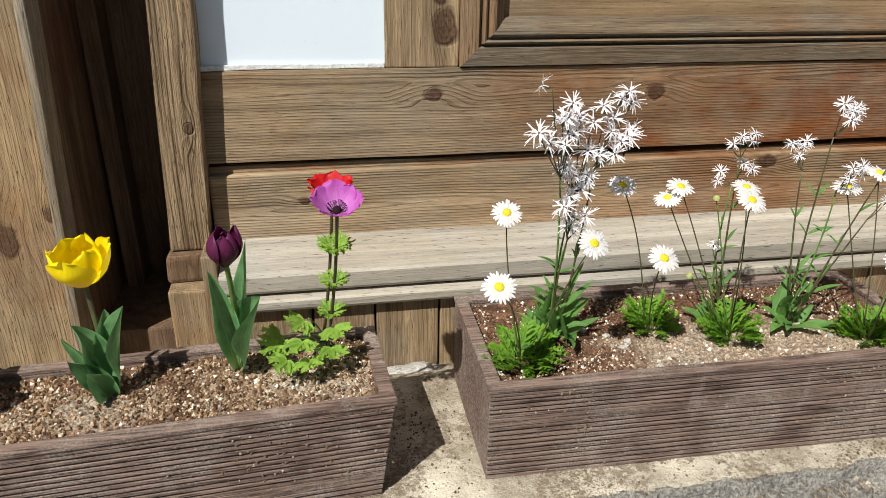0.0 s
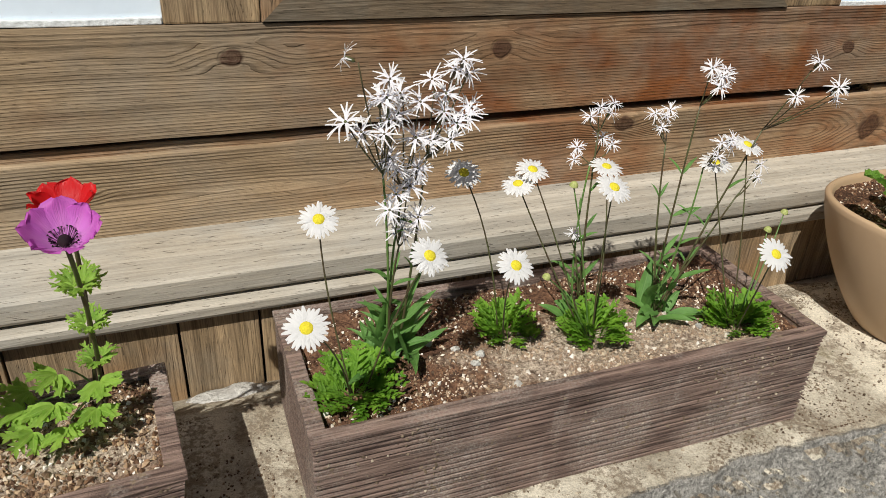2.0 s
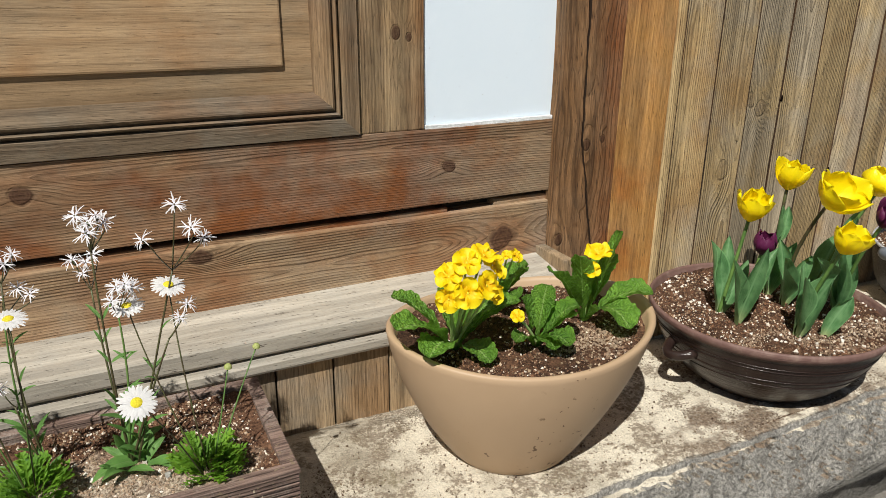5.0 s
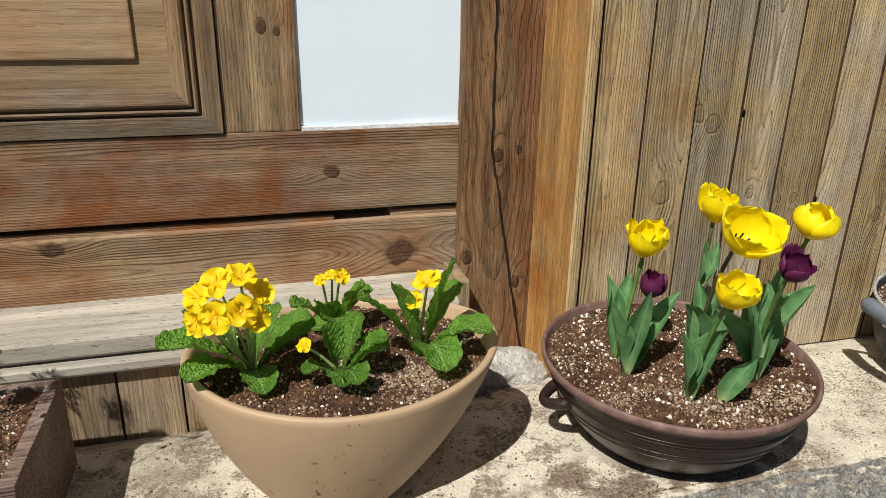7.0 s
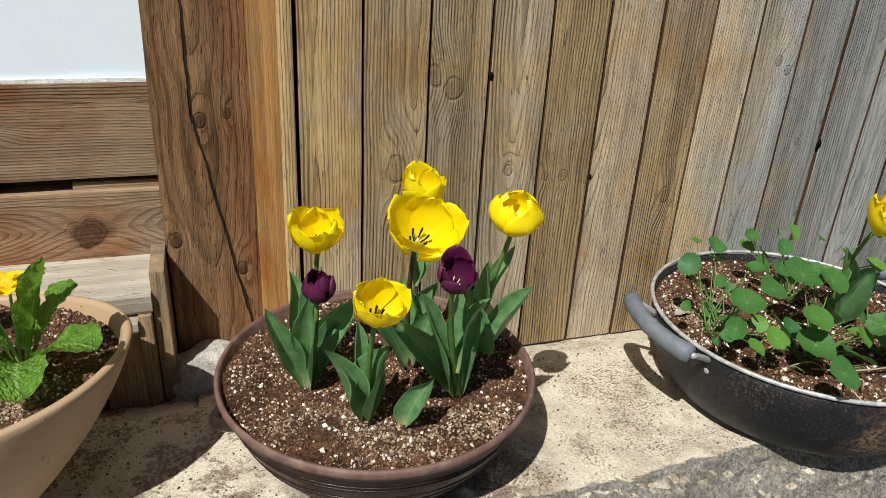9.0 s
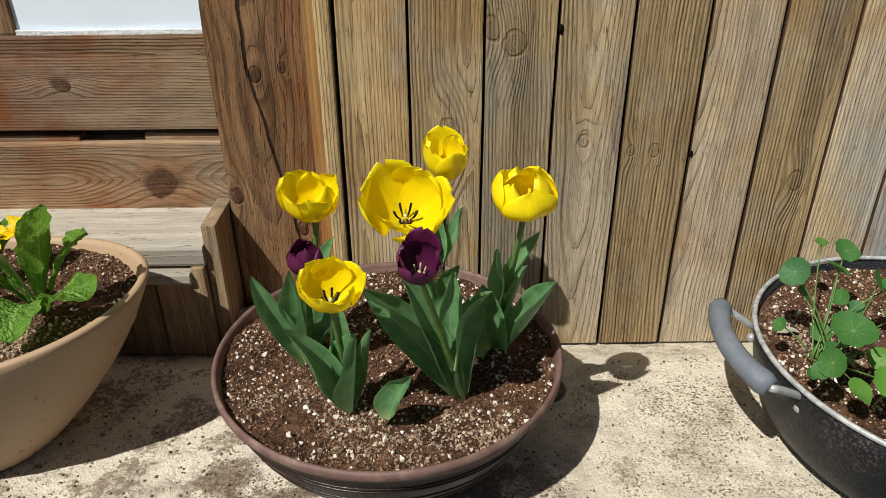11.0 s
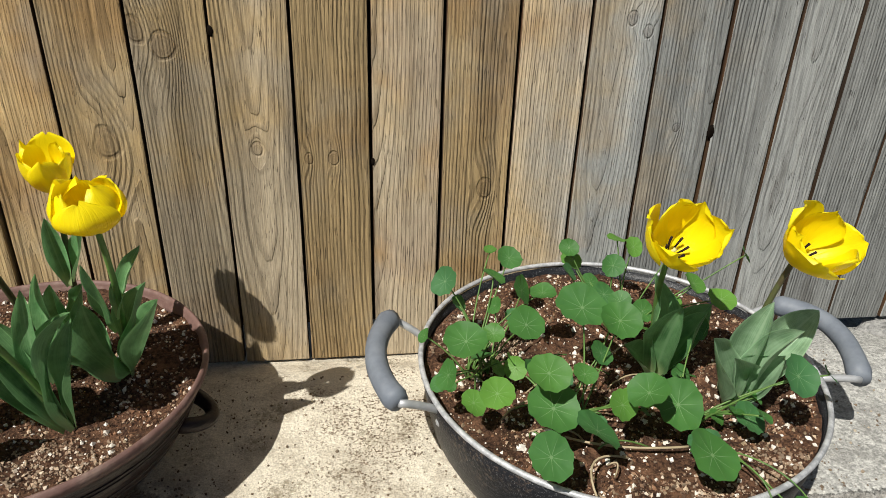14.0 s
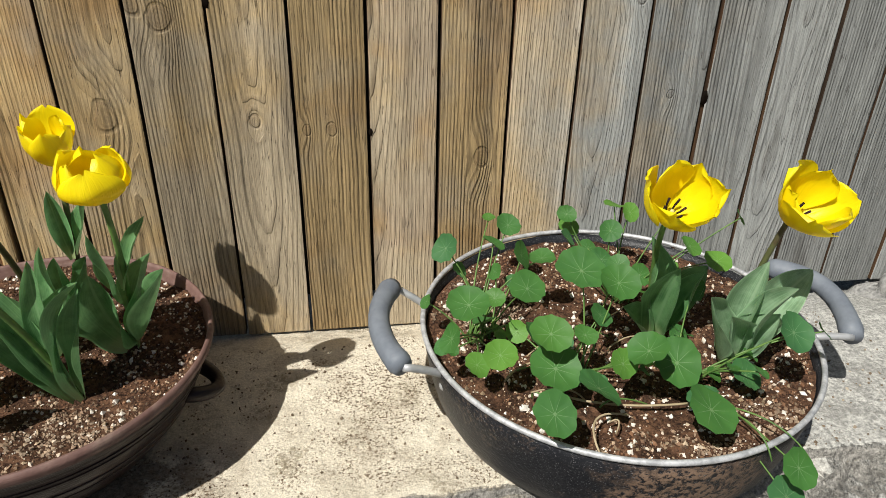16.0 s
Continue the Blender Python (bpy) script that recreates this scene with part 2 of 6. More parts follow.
M_JAMB = wood("jamb_wood", 'Z', (0.50, 0.355, 0.20), (0.30, 0.20, 0.108), (0.34, 0.19, 0.09), (0.36, 0.29, 0.20), 0.5, 0.0050, [(-0.46, 0.20, 0.020), (-0.40, 0.235, 0.011)], contrast=0.5, stain=0.8, flecks=0.8, slope=0.08)
M_JAMB_STRIP = wood("grey_strip_wood", 'Z', (0.40, 0.33, 0.235), (0.25, 0.195, 0.135), (0.30, 0.20, 0.11), (0.36, 0.32, 0.26), 0.8, 0.005, contrast=0.5, stain=0.7)
M_ORANGE = wood("orange_wood", 'Z', (0.53, 0.285, 0.090), (0.36, 0.170, 0.046), (0.40, 0.140, 0.028), (0.33, 0.245, 0.150), 0.35, 0.006, contrast=0.32, stain=0.9)
M_STILE = wood("stile_wood", 'Z', (0.49, 0.345, 0.19), (0.27, 0.175, 0.092), (0.27, 0.13, 0.05), (0.31, 0.25, 0.18), 0.35, 0.0048, [(1.0, 0.552, 0.009), (1.022, 0.545, 0.006), (0.136, 0.455, 0.021), (0.130, 0.50, 0.014)], contrast=0.6, knot_fill=0.95, red_from=(1.0, 1.06), stain=0.9)
M_SILL = wood("sill_wood", 'X', (0.40, 0.365, 0.305), (0.33, 0.295, 0.24), (0.34, 0.295, 0.23), (0.40, 0.38, 0.335), 0.9, 0.007, contrast=0.10, relief=0.0006, stain=0.35, flecks=0.8, fibres=0.22)
M_SKIRT = wood("skirt_wood", 'Z', (0.42, 0.30, 0.175), (0.24, 0.165, 0.092), (0.34, 0.20, 0.095), (0.29, 0.26, 0.21), 0.6, 0.005, contrast=0.5, stain=0.8)
M_FENCE = wood("fence_wood", 'Z', (0.522, 0.382, 0.200), (0.347, 0.244, 0.118), (0.350, 0.208, 0.085), (0.375, 0.385, 0.370), 0.42, 0.0043, KNOTS_FENCE, grey_from=(2.03, 2.38), knot_fill=0.34, knot_line=0.3, stain=1.0, flecks=0.6, slope=0.09, contrast=0.78, steady=0.35, relief=0.0017, fibres=0.44, pith=0.15, streaks=0.8, ridge=0.9)
M_OLD = wood("old_dark_wood", 'Z', (0.21, 0.135, 0.082), (0.11, 0.068, 0.042), (0.15, 0.075, 0.045), (0.17, 0.135, 0.105), 0.4, 0.006, contrast=0.5)
# Wood for plank sides, darkened to hold the shade of the joints.
M_JOINT_SHADE = wood("joint_shade_wood", 'Z', (0.11, 0.060, 0.03), (0.05, 0.030, 0.018), (0.10, 0.045, 0.02), (0.05, 0.045, 0.04), 0.5, 0.006)


# Near-black colour that stands for the shade behind gaps between boards.
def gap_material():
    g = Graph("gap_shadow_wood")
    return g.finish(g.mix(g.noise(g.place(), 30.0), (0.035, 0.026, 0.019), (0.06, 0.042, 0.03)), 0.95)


def plaster_material():
    g = Graph("white_plaster")
    w = g.place()
    n = g.noise(w, 14.0, 5.0, 0.6)
    speck = g.span(g.cells(w, 55.0), 0.055, 0.03)
    c = g.mix(n, (0.73, 0.84, 0.94), (0.78, 0.88, 0.97))
    c = g.mix(g.math('MULTIPLY', speck, 0.55), c, (0.42, 0.42, 0.42))
    g.bump(g.noise(w, 90.0, 4.0), 0.0003)
    return g.finish(c, 0.75)


def ledge_material():
    """Cement-washed top of a granite step: pale wash, sandy grit, crumbs of soil, rougher grey stone on the faces."""
    g = Graph("ledge_stone")
    w = g.place()
    s = g.split(w)
    up = g.split(g.node("ShaderNodeNewGeometry").outputs["True Normal"])[2]
    big = g.noise(w, 5.0, 5.0, 0.62)
    mid = g.noise(w, 26.0, 5.0, 0.65)
    fine = g.noise(w, 190.0, 4.0, 0.7)
    wash = g.math('ADD', big, g.math('MULTIPLY', g.span(s[0], 0.7, 1.35, -0.05, 0.62), 0.30))
    top = g.mix(g.span(wash, 0.33, 0.64), (0.29, 0.25, 0.185), (0.69, 0.63, 0.51))
    top = g.mix(g.math('MULTIPLY', g.span(mid, 0.52, 0.64), 0.35), top, (0.36, 0.30, 0.22))
    top = g.mix(g.math('MULTIPLY', g.math('MULTIPLY', g.span(fine, 0.52, 0.63), g.span(wash, 0.62, 0.40)), 0.5), top, (0.17, 0.14, 0.105))
    moss = g.math('MULTIPLY', g.span(g.noise(w, 11.0, 5.0, 0.7), 0.54, 0.66), g.span(fine, 0.38, 0.56))
    top = g.mix(g.math('MULTIPLY', moss, 0.7), top, (0.21, 0.175, 0.105))
    crumbs = g.math('MULTIPLY', g.span(g.noise(w, 300.0, 3.0, 0.6), 0.52, 0.60), g.span(g.noise(w, 6.0, 4.0, 0.6), 0.50, 0.62))
    top = g.mix(crumbs, top, (0.16, 0.115, 0.075))
    crust = g.math('MULTIPLY', g.span(g.noise(w, 13.0, 6.0, 0.72), 0.50, 0.545), g.span(g.noise(w, 150.0, 3.0, 0.7), 0.36, 0.56))
    top = g.mix(g.math('MULTIPLY', crust, g.span(s[0], 1.4, 1.7, 0.8, 0.15)), top, (0.20, 0.155, 0.11))
    face = g.mix(g.span(fine, 0.3, 0.7), (0.165, 0.158, 0.143), (0.44, 0.42, 0.38))
    face = g.mix(g.math('MULTIPLY', g.span(mid, 0.5, 0.66), 0.5), face, (0.150, 0.142, 0.125))
    edge = g.span(g.math('ADD', g.math('ADD', up, g.math('MULTIPLY', g.math('SUBTRACT', mid, 0.5), 0.5)), g.math('MULTIPLY', g.math('SUBTRACT', fine, 0.5), 0.4)), 0.66, 0.92)
    soiled = g.math('MULTIPLY', g.span(s[0], 1.20, 1.36), g.math('MULTIPLY', g.span(s[0], 1.80, 1.66), g.math('MULTIPLY', g.span(s[1], 0.66, 0.60), g.span(mid, 0.40, 0.52))))
    top = g.mix(g.math('MULTIPLY', soiled, 0.75), top, g.mix(g.span(fine, 0.4, 0.6), (0.085, 0.052, 0.034), (0.22, 0.155, 0.105)))
    right = g.span(g.math('ADD', s[0], g.math('MULTIPLY', g.math('SUBTRACT', big, 0.5), 0.3)), 2.25, 2.4)
    pale = g.mix(g.span(fine, 0.3, 0.7), (0.24, 0.24, 0.225), (0.60, 0.59, 0.55))
    pale = g.mix(g.math('MULTIPLY', g.span(mid, 0.50, 0.62), 0.5), pale, (0.20, 0.195, 0.18))
    top = g.mix(right, top, pale)
    sand = g.noise(w, 520.0, 3.0, 0.75)
    pits = g.math('MULTIPLY', g.span(g.cells(w, 170.0), 0.34, 0.14), g.span(g.noise(w, 22.0, 3.0, 0.6), 0.44, 0.62))
    top = g.mix(g.math('MULTIPLY', pits, 0.32), top, (0.15, 0.125, 0.095))
    grain = g.node("ShaderNodeCombineColor")
    for socket in grain.inputs:
        g.put(socket, g.span(sand, 0.32, 0.68, 0.78, 1.17))
    top = g.mix(1.0, top, grain.outputs[0], 'MULTIPLY')
    face = g.mix(1.0, face, grain.outputs[0], 'MULTIPLY')
    g.bump(g.math('ADD', g.math('MULTIPLY', fine, g.math('SUBTRACT', 1.6, edge)), g.math('MULTIPLY', mid, g.span(edge, 0.0, 1.0, 4.5, 1.6))), 0.0040)
    return g.finish(g.mix(edge, face, top), 0.9, spec=0.25)


def rock_material(name, a, b):
    g = Graph(name)
    w = g.place()
    f = g.noise(w, 120.0, 5.0, 0.7)
    c = g.mix(g.span(f, 0.3, 0.7), a, b)
    c = g.mix(g.math('MULTIPLY', g.span(g.noise(w, 14.0, 4.0), 0.5, 0.65), 0.6), c, tuple(x * 0.6 for x in a))
    g.bump(g.math('ADD', f, g.math('MULTIPLY', g.noise(w, 34.0, 6.0, 0.7), 2.0)), 0.007)
    return g.finish(c, 0.9)


def soil_material(name, dark, light, wet, sand=()):
    g = Graph(name)
    w = g.place()
    f = g.noise(w, 260.0, 4.0, 0.7)
    m = g.noise(w, 45.0, 4.0, 0.6)
    b = g.noise(w, 9.0, 3.0, 0.6)
    c = g.mix(g.span(f, 0.32, 0.68), dark, light)
    c = g.mix(g.math('MULTIPLY', g.span(m, 0.5, 0.7), 0.6), c, tuple(x * 1.5 for x in light))
    c = g.mix(g.math('MULTIPLY', g.span(b, 0.5, 0.62), wet), c, tuple(x * 0.42 for x in dark))
    ws = g.split(w)
    for sx, sy, rx, ry in sand:
        q = g.length(g.vec(g.math('DIVIDE', g.math('SUBTRACT', ws[0], sx), rx), g.math('DIVIDE', g.math('SUBTRACT', ws[1], sy), ry), 0.0))
        q = g.math('ADD', q, g.math('MULTIPLY', g.math('SUBTRACT', g.noise(w, 26.0, 4.0, 0.65), 0.5), 1.5))
        c = g.mix(g.math('MULTIPLY', g.span(q, 1.15, 0.6), 0.85), c, g.mix(g.span(f, 0.34, 0.66), (0.17, 0.125, 0.09), (0.66, 0.56, 0.44)))
    g.bump(g.math('ADD', f, g.math('MULTIPLY', m, 1.5)), 0.004)
    return g.finish(c, 0.95, spec=0.2)


def chip_material(name, stops, sand=()):
    g = Graph(name)
    n = g.node("ShaderNodeNewGeometry")
    c = g.ramp(n.outputs["Random Per Island"], stops)
    w = g.place()
    ws = g.split(w)
    for sx, sy, rx, ry in sand:
        q = g.length(g.vec(g.math('DIVIDE', g.math('SUBTRACT', ws[0], sx), rx), g.math('DIVIDE', g.math('SUBTRACT', ws[1], sy), ry), 0.0))
        q = g.math('ADD', q, g.math('MULTIPLY', g.math('SUBTRACT', g.noise(w, 26.0, 4.0, 0.65), 0.5), 1.5))
        c = g.mix(g.math('MULTIPLY', g.span(q, 1.15, 0.6), 0.45), c, (0.50, 0.39, 0.28))
    return g.finish(c, 0.9, spec=0.2)


def composite_material():
    """Wood-plastic decking: purple-brown, dusty in the grooves, splashed with soil."""
    g = Graph("composite_board")
    w = g.place()
    streaks = g.noise(g.scaled(w, (14.0, 260.0, 330.0)), 1.0, 4.0, 0.66)
    dust = g.span(g.noise(w, 9.0, 5.0, 0.65), 0.40, 0.66)
    grain = g.noise(w, 420.0, 3.0, 0.7)
    c = g.mix(g.span(streaks, 0.28, 0.72), (0.046, 0.027, 0.022), (0.31, 0.215, 0.175))
    c = g.mix(g.math('MULTIPLY', dust, g.span(grain, 0.38, 0.66, 0.05, 0.70)), c, (0.41, 0.365, 0.32))
    runs = g.math('MULTIPLY', g.span(g.noise(g.scaled(w, (30.0, 30.0, 9.0)), 1.0, 5.0, 0.68), 0.54, 0.74), g.span(grain, 0.34, 0.64, 0.05, 0.6))
    c = g.mix(runs, c, (0.46, 0.41, 0.36))
    splash = g.math('MULTIPLY', g.span(g.noise(w, 130.0, 2.0), 0.62, 0.68), g.span(g.noise(w, 12.0, 2.0), 0.46, 0.6))
    c = g.mix(splash, c, (0.22, 0.165, 0.11))
    g.bump(g.math('ADD', grain, g.math('MULTIPLY', streaks, 1.6)), 0.0013)
    return g.finish(c, g.span(grain, 0.2, 0.8, 0.8, 0.6), spec=0.3)


def clay_material():
    g = Graph("tan_glazed_clay")
    w = g.place()
    n = g.noise(w, 7.0, 4.0, 0.5)
    s = g.span(g.noise(w, 95.0, 2.0), 0.665, 0.70)
    where = g.span(g.noise(g.scaled(w, (1.0, 1.0, 0.6)), 9.0, 2.0), 0.48, 0.62)
    c = g.mix(n, (0.40, 0.275, 0.165), (0.47, 0.335, 0.215))
    c = g.mix(g.math('MULTIPLY', s, where), c, (0.13, 0.075, 0.04))
    g.bump(g.noise(w, 40.0, 3.0), 0.0006)
    return g.finish(c, 0.5, spec=0.35)


def glaze_material():
    """Dark brown onggi glaze, thin and reddish on the lip, dusty."""
    g = Graph("brown_glaze")
    w = g.place()
    z = g.split(w)[2]
    n = g.noise(w, 18.0, 4.0, 0.6)
    c = g.mix(n, (0.014, 0.008, 0.007), (0.036, 0.021, 0.017))
    lip = g.span(g.math('ADD', z, g.math('MULTIPLY', g.math('SUBTRACT', n, 0.5), 0.008)), 0.1010, 0.1075)
    c = g.mix(lip, c, g.mix(g.noise(w, 60.0, 4.0), (0.085, 0.040, 0.035), (0.25, 0.155, 0.130)))
    dust = g.span(g.noise(w, 30.0, 5.0, 0.7), 0.5, 0.72)
    c = g.mix(g.math('MULTIPLY', dust, g.span(lip, 0.0, 1.0, 0.035, 0.4)), c, (0.30, 0.24, 0.19))
    g.bump(g.math('ADD', g.noise(g.scaled(w, (6.0, 6.0, 320.0)), 1.0, 2.0), g.noise(w, 160.0, 3.0)), 0.0008)
    return g.finish(c, g.span(lip, 0.0, 1.0, 0.28, 0.6), spec=g.span(lip, 0.0, 1.0, 0.35, 0.35))


def pan_material():
    g = Graph("speckled_black_pan")
    w = g.place()
    speck = g.span(g.noise(w, 780.0, 2.0, 0.5), 0.61, 0.70)
    worn = g.span(g.noise(w, 26.0, 5.0, 0.7), 0.52, 0.68)
    c = g.mix(g.math('MULTIPLY', speck, 0.48), (0.009, 0.010, 0.013), (0.33, 0.33, 0.34))
    crust = g.math('MULTIPLY', g.span(g.noise(w, 210.0, 3.0, 0.7), 0.52, 0.62), g.span(g.noise(w, 7.0, 3.0), 0.55, 0.68))
    c = g.mix(g.math('MULTIPLY', crust, 0.25), c, (0.30, 0.215, 0.15))
    at = g.length(g.shifted(g.scaled(w, (1.0, 1.0, 1.0)), (-2.17, -0.43, -0.055)))
    rust = g.math('MULTIPLY', g.span(g.math('ADD', at, g.math('MULTIPLY', g.math('SUBTRACT', g.noise(w, 30.0, 5.0, 0.7), 0.5), 0.16)), 0.10, 0.045), g.span(g.noise(w, 170.0, 3.0, 0.7), 0.40, 0.56))
    c = g.mix(g.math('MULTIPLY', rust, 0.8), c, (0.24, 0.16, 0.11))
    g.bump(g.math('ADD', g.noise(w, 300.0, 2.0), g.math('MULTIPLY', rust, 0.8)), 0.0007)
    return g.finish(g.mix(g.math('MULTIPLY', worn, 0.05), c, (0.16, 0.16, 0.165)), 0.45, spec=0.3)


def rim_material():
    g = Graph("worn_aluminium_rim")
    w = g.place()
    n = g.noise(w, 90.0, 4.0, 0.7)
    c = g.mix(g.span(n, 0.35, 0.65), (0.36, 0.37, 0.385), (0.62, 0.63, 0.64))
    g.bump(n, 0.0008)
    return g.finish(c, 0.55, metal=0.35)


def simple(name, a, b, scale, rough, depth=0.0004, spec=0.5, metal=0.0):
    g = Graph(name)
    w = g.place()
    n = g.noise(w, scale, 4.0, 0.6)
    g.bump(n, depth)
    return g.finish(g.mix(g.span(n, 0.3, 0.7), a, b), rough, metal, spec)


def leaf_material(name, a, b, rib, share=0.25, rough=0.5, rib_width=0.05, veins=0.0, bump=0.0004, foot=None):
    """Leaf blade. The UV map's u runs across from 0 to 1 (rib at 0.5), v from base to tip."""
    g = Graph(name)
    uv = g.split(g.coords("UV"))
    w = g.place()
    n = g.noise(w, 55.0, 4.0, 0.6)
    c = g.mix(g.span(n, 0.3, 0.7), a, b)
    lines = g.noise(g.vec(g.math('MULTIPLY', uv[0], 42.0), g.math('MULTIPLY', uv[1], 2.0), g.math('MULTIPLY', g.dice(), 30.0)), 1.0, 2.0)
    c = g.mix(g.math('MULTIPLY', g.span(lines, 0.4, 0.7), 0.0 if veins else 0.35), c, tuple(x * 1.35 for x in b))
    mid = g.span(g.math('ABSOLUTE', g.math('SUBTRACT', uv[0], 0.5)), rib_width, rib_width * 0.3)
    if veins:
        side = g.math('ABSOLUTE', g.math('SUBTRACT', uv[0], 0.5))
        ph = g.math('SUBTRACT', g.math('MULTIPLY', uv[1], veins), g.math('MULTIPLY', side, veins * 0.5))
        tri = g.math('ABSOLUTE', g.math('SUBTRACT', g.math('FRACT', ph), 0.5))
        mid = g.math('MAXIMUM', mid, g.math('MULTIPLY', g.span(tri, 0.10, 0.02), 0.10))
        quilt = g.cells(g.vec(g.math('MULTIPLY', uv[0], 15.0), g.math('MULTIPLY', uv[1], 30.0), g.dice()), 1.0)
        # Furrows round the quilted cells carry crease shade in their colour.
        c = g.mix(g.math('MULTIPLY', g.span(quilt, 0.25, 0.70), 0.42), c, tuple(x * 0.45 for x in a))
        g.bump(g.math('ADD', g.math('MULTIPLY', g.span(tri, 0.0, 0.35), 0.35), g.math('MULTIPLY', quilt, -1.4)), 0.0022)
    else:
        g.bump(lines, bump)
    c = g.mix(g.math('MULTIPLY', mid, 0.75), c, rib)
    if foot:
        c = g.mix(g.span(uv[1], 0.26, 0.02), c, foot)
        c = g.mix(g.math('MULTIPLY', g.span(g.math('ABSOLUTE', g.math('SUBTRACT', uv[0], 0.5)), 0.455, 0.49), 0.6), c, tuple(min(1.0, x * 1.6) for x in b))
    g.finish(c, rough, spec=0.4)
    g.thin(g.mix(0.5, c, tuple(min(1, x * 2.2) for x in b)), share)
    return g.mat


def round_leaf_material():
    """Nasturtium: pale spot in the middle with fine pale rays. UV: the disc from 0 to 1."""
    g = Graph("nasturtium_leaf")
    uv = g.split(g.coords("UV"))
    x, y = g.math('SUBTRACT', uv[0], 0.5), g.math('SUBTRACT', uv[1], 0.5)
    r = g.math('SQRT', g.math('ADD', g.math('MULTIPLY', x, x), g.math('MULTIPLY', y, y)))
    th = g.math('ARCTAN2', y, x)
    ray = g.math('ABSOLUTE', g.math('SUBTRACT', g.math('FRACT', g.math('ADD', g.math('MULTIPLY', th, 9.0 / 6.2832), 10.0)), 0.5))
    vein = g.math('MULTIPLY', g.span(g.math('MULTIPLY', ray, r), 0.010, 0.003), g.span(r, 0.46, 0.14))
    vein = g.math('MAXIMUM', vein, g.span(r, 0.045, 0.02))
    n = g.noise(g.place(), 60.0, 4.0, 0.6)
    d = g.dice()
    c = g.mix(n, (0.034, 0.118, 0.026), (0.075, 0.215, 0.045))
    c = g.mix(g.math('MULTIPLY', g.span(d, 0.6, 1.0), 0.45), c, (0.050, 0.155, 0.090))
    c = g.mix(g.math('MULTIPLY', g.span(d, 0.25, 0.0), 0.7), c, (0.15, 0.33, 0.045))
    c = g.mix(g.math('MULTIPLY', vein, 0.30), c, (0.40, 0.56, 0.30))
    g.bump(n, 0.0006)
    g.finish(c, 0.55, spec=0.35)
    g.thin(g.mix(0.5, c, (0.25, 0.55, 0.06)), 0.22)
    return g.mat


def petal_material(name, base, tip, edge_share, share=0.4, rough=0.45, relief=0.0005):
    g = Graph(name)
    uv = g.split(g.coords("UV"))
    n = g.noise(g.vec(g.math('MULTIPLY', uv[0], 30.0), g.math('MULTIPLY', uv[1], 2.5), g.math('MULTIPLY', g.dice(), 20.0)), 1.0, 3.0)
    c = g.mix(g.span(g.math('ADD', uv[1], g.math('MULTIPLY', g.math('SUBTRACT', n, 0.5), 0.4)), edge_share, 1.0), base, tip)
    c = g.mix(g.math('MULTIPLY', g.span(n, 0.35, 0.7), 0.14), c, tuple(x * 0.80 for x in base))
    g.bump(n, relief)
    g.finish(c, rough, spec=0.35)
    g.thin(c, share)
    return g.mat


M_GAP = gap_material()
M_PLASTER = plaster_material()
M_LIP = simple("rough_plaster_edge", (0.62, 0.64, 0.64), (0.84, 0.87, 0.88), 160.0, 0.9, 0.002)
M_LEDGE = ledge_material()
M_ROCK = rock_material("grey_rock", (0.26, 0.26, 0.25), (0.46, 0.45, 0.43))
M_DARKROCK = rock_material("dark_rock", (0.045, 0.047, 0.052), (0.085, 0.088, 0.095))
M_HOLE = simple("black_hollow", (0.006, 0.004, 0.003), (0.012, 0.009, 0.007), 90.0, 1.0, spec=0.0)
M_MORTAR = rock_material("pale_mortar", (0.48, 0.46, 0.42), (0.74, 0.72, 0.67))
M_GROUND = rock_material("yard_gravel", (0.20, 0.185, 0.16), (0.34, 0.315, 0.28))
SAND = [(0.46, 0.645, 0.18, 0.062), (0.60, 0.60, 0.07, 0.03), (-0.10, 0.655, 0.12, 0.065), (-0.33, 0.62, 0.13, 0.04)]
M_SOIL_DRY = soil_material("dry_potting_soil", (0.062, 0.029, 0.018), (0.225, 0.122, 0.072), 0.35, SAND)
DRY = [(1.60, 0.535, 0.11, 0.045), (1.46, 0.585, 0.06, 0.03), (1.13, 0.62, 0.06, 0.05), (2.04, 0.70, 0.07, 0.06), (2.24, 0.47, 0.10, 0.035)]
M_SOIL_RED = soil_material("dark_potting_soil", (0.026, 0.012, 0.008), (0.150, 0.078, 0.045), 0.45)
M_CHIPS = chip_material("soil_crumbs", sand=DRY, stops=[(0.0, (0.84, 0.80, 0.73)), (0.075, (0.58, 0.45, 0.32)), (0.20, (0.24, 0.125, 0.07)), (0.52, (0.11, 0.058, 0.034)), (0.85, (0.05, 0.028, 0.02)), (1.0, (0.34, 0.25, 0.16))])
M_BOX_CHIPS = chip_material("box_crumbs", [(0.0, (0.84, 0.80, 0.73)), (0.09, (0.62, 0.51, 0.38)), (0.22, (0.26, 0.15, 0.085)), (0.55, (0.10, 0.050, 0.030)), (0.85, (0.05, 0.028, 0.02)), (1.0, (0.34, 0.25, 0.16))], SAND)
M_PERLITE = simple("perlite", (0.62, 0.56, 0.47), (0.86, 0.83, 0.77), 120.0, 0.9)
M_GRIT = chip_material("pale_planter_grit", [(0.0, (0.82, 0.75, 0.63)), (0.11, (0.50, 0.37, 0.24)), (0.32, (0.24, 0.140, 0.078)), (0.68, (0.070, 0.037, 0.023)), (1.0, (0.40, 0.29, 0.18))])
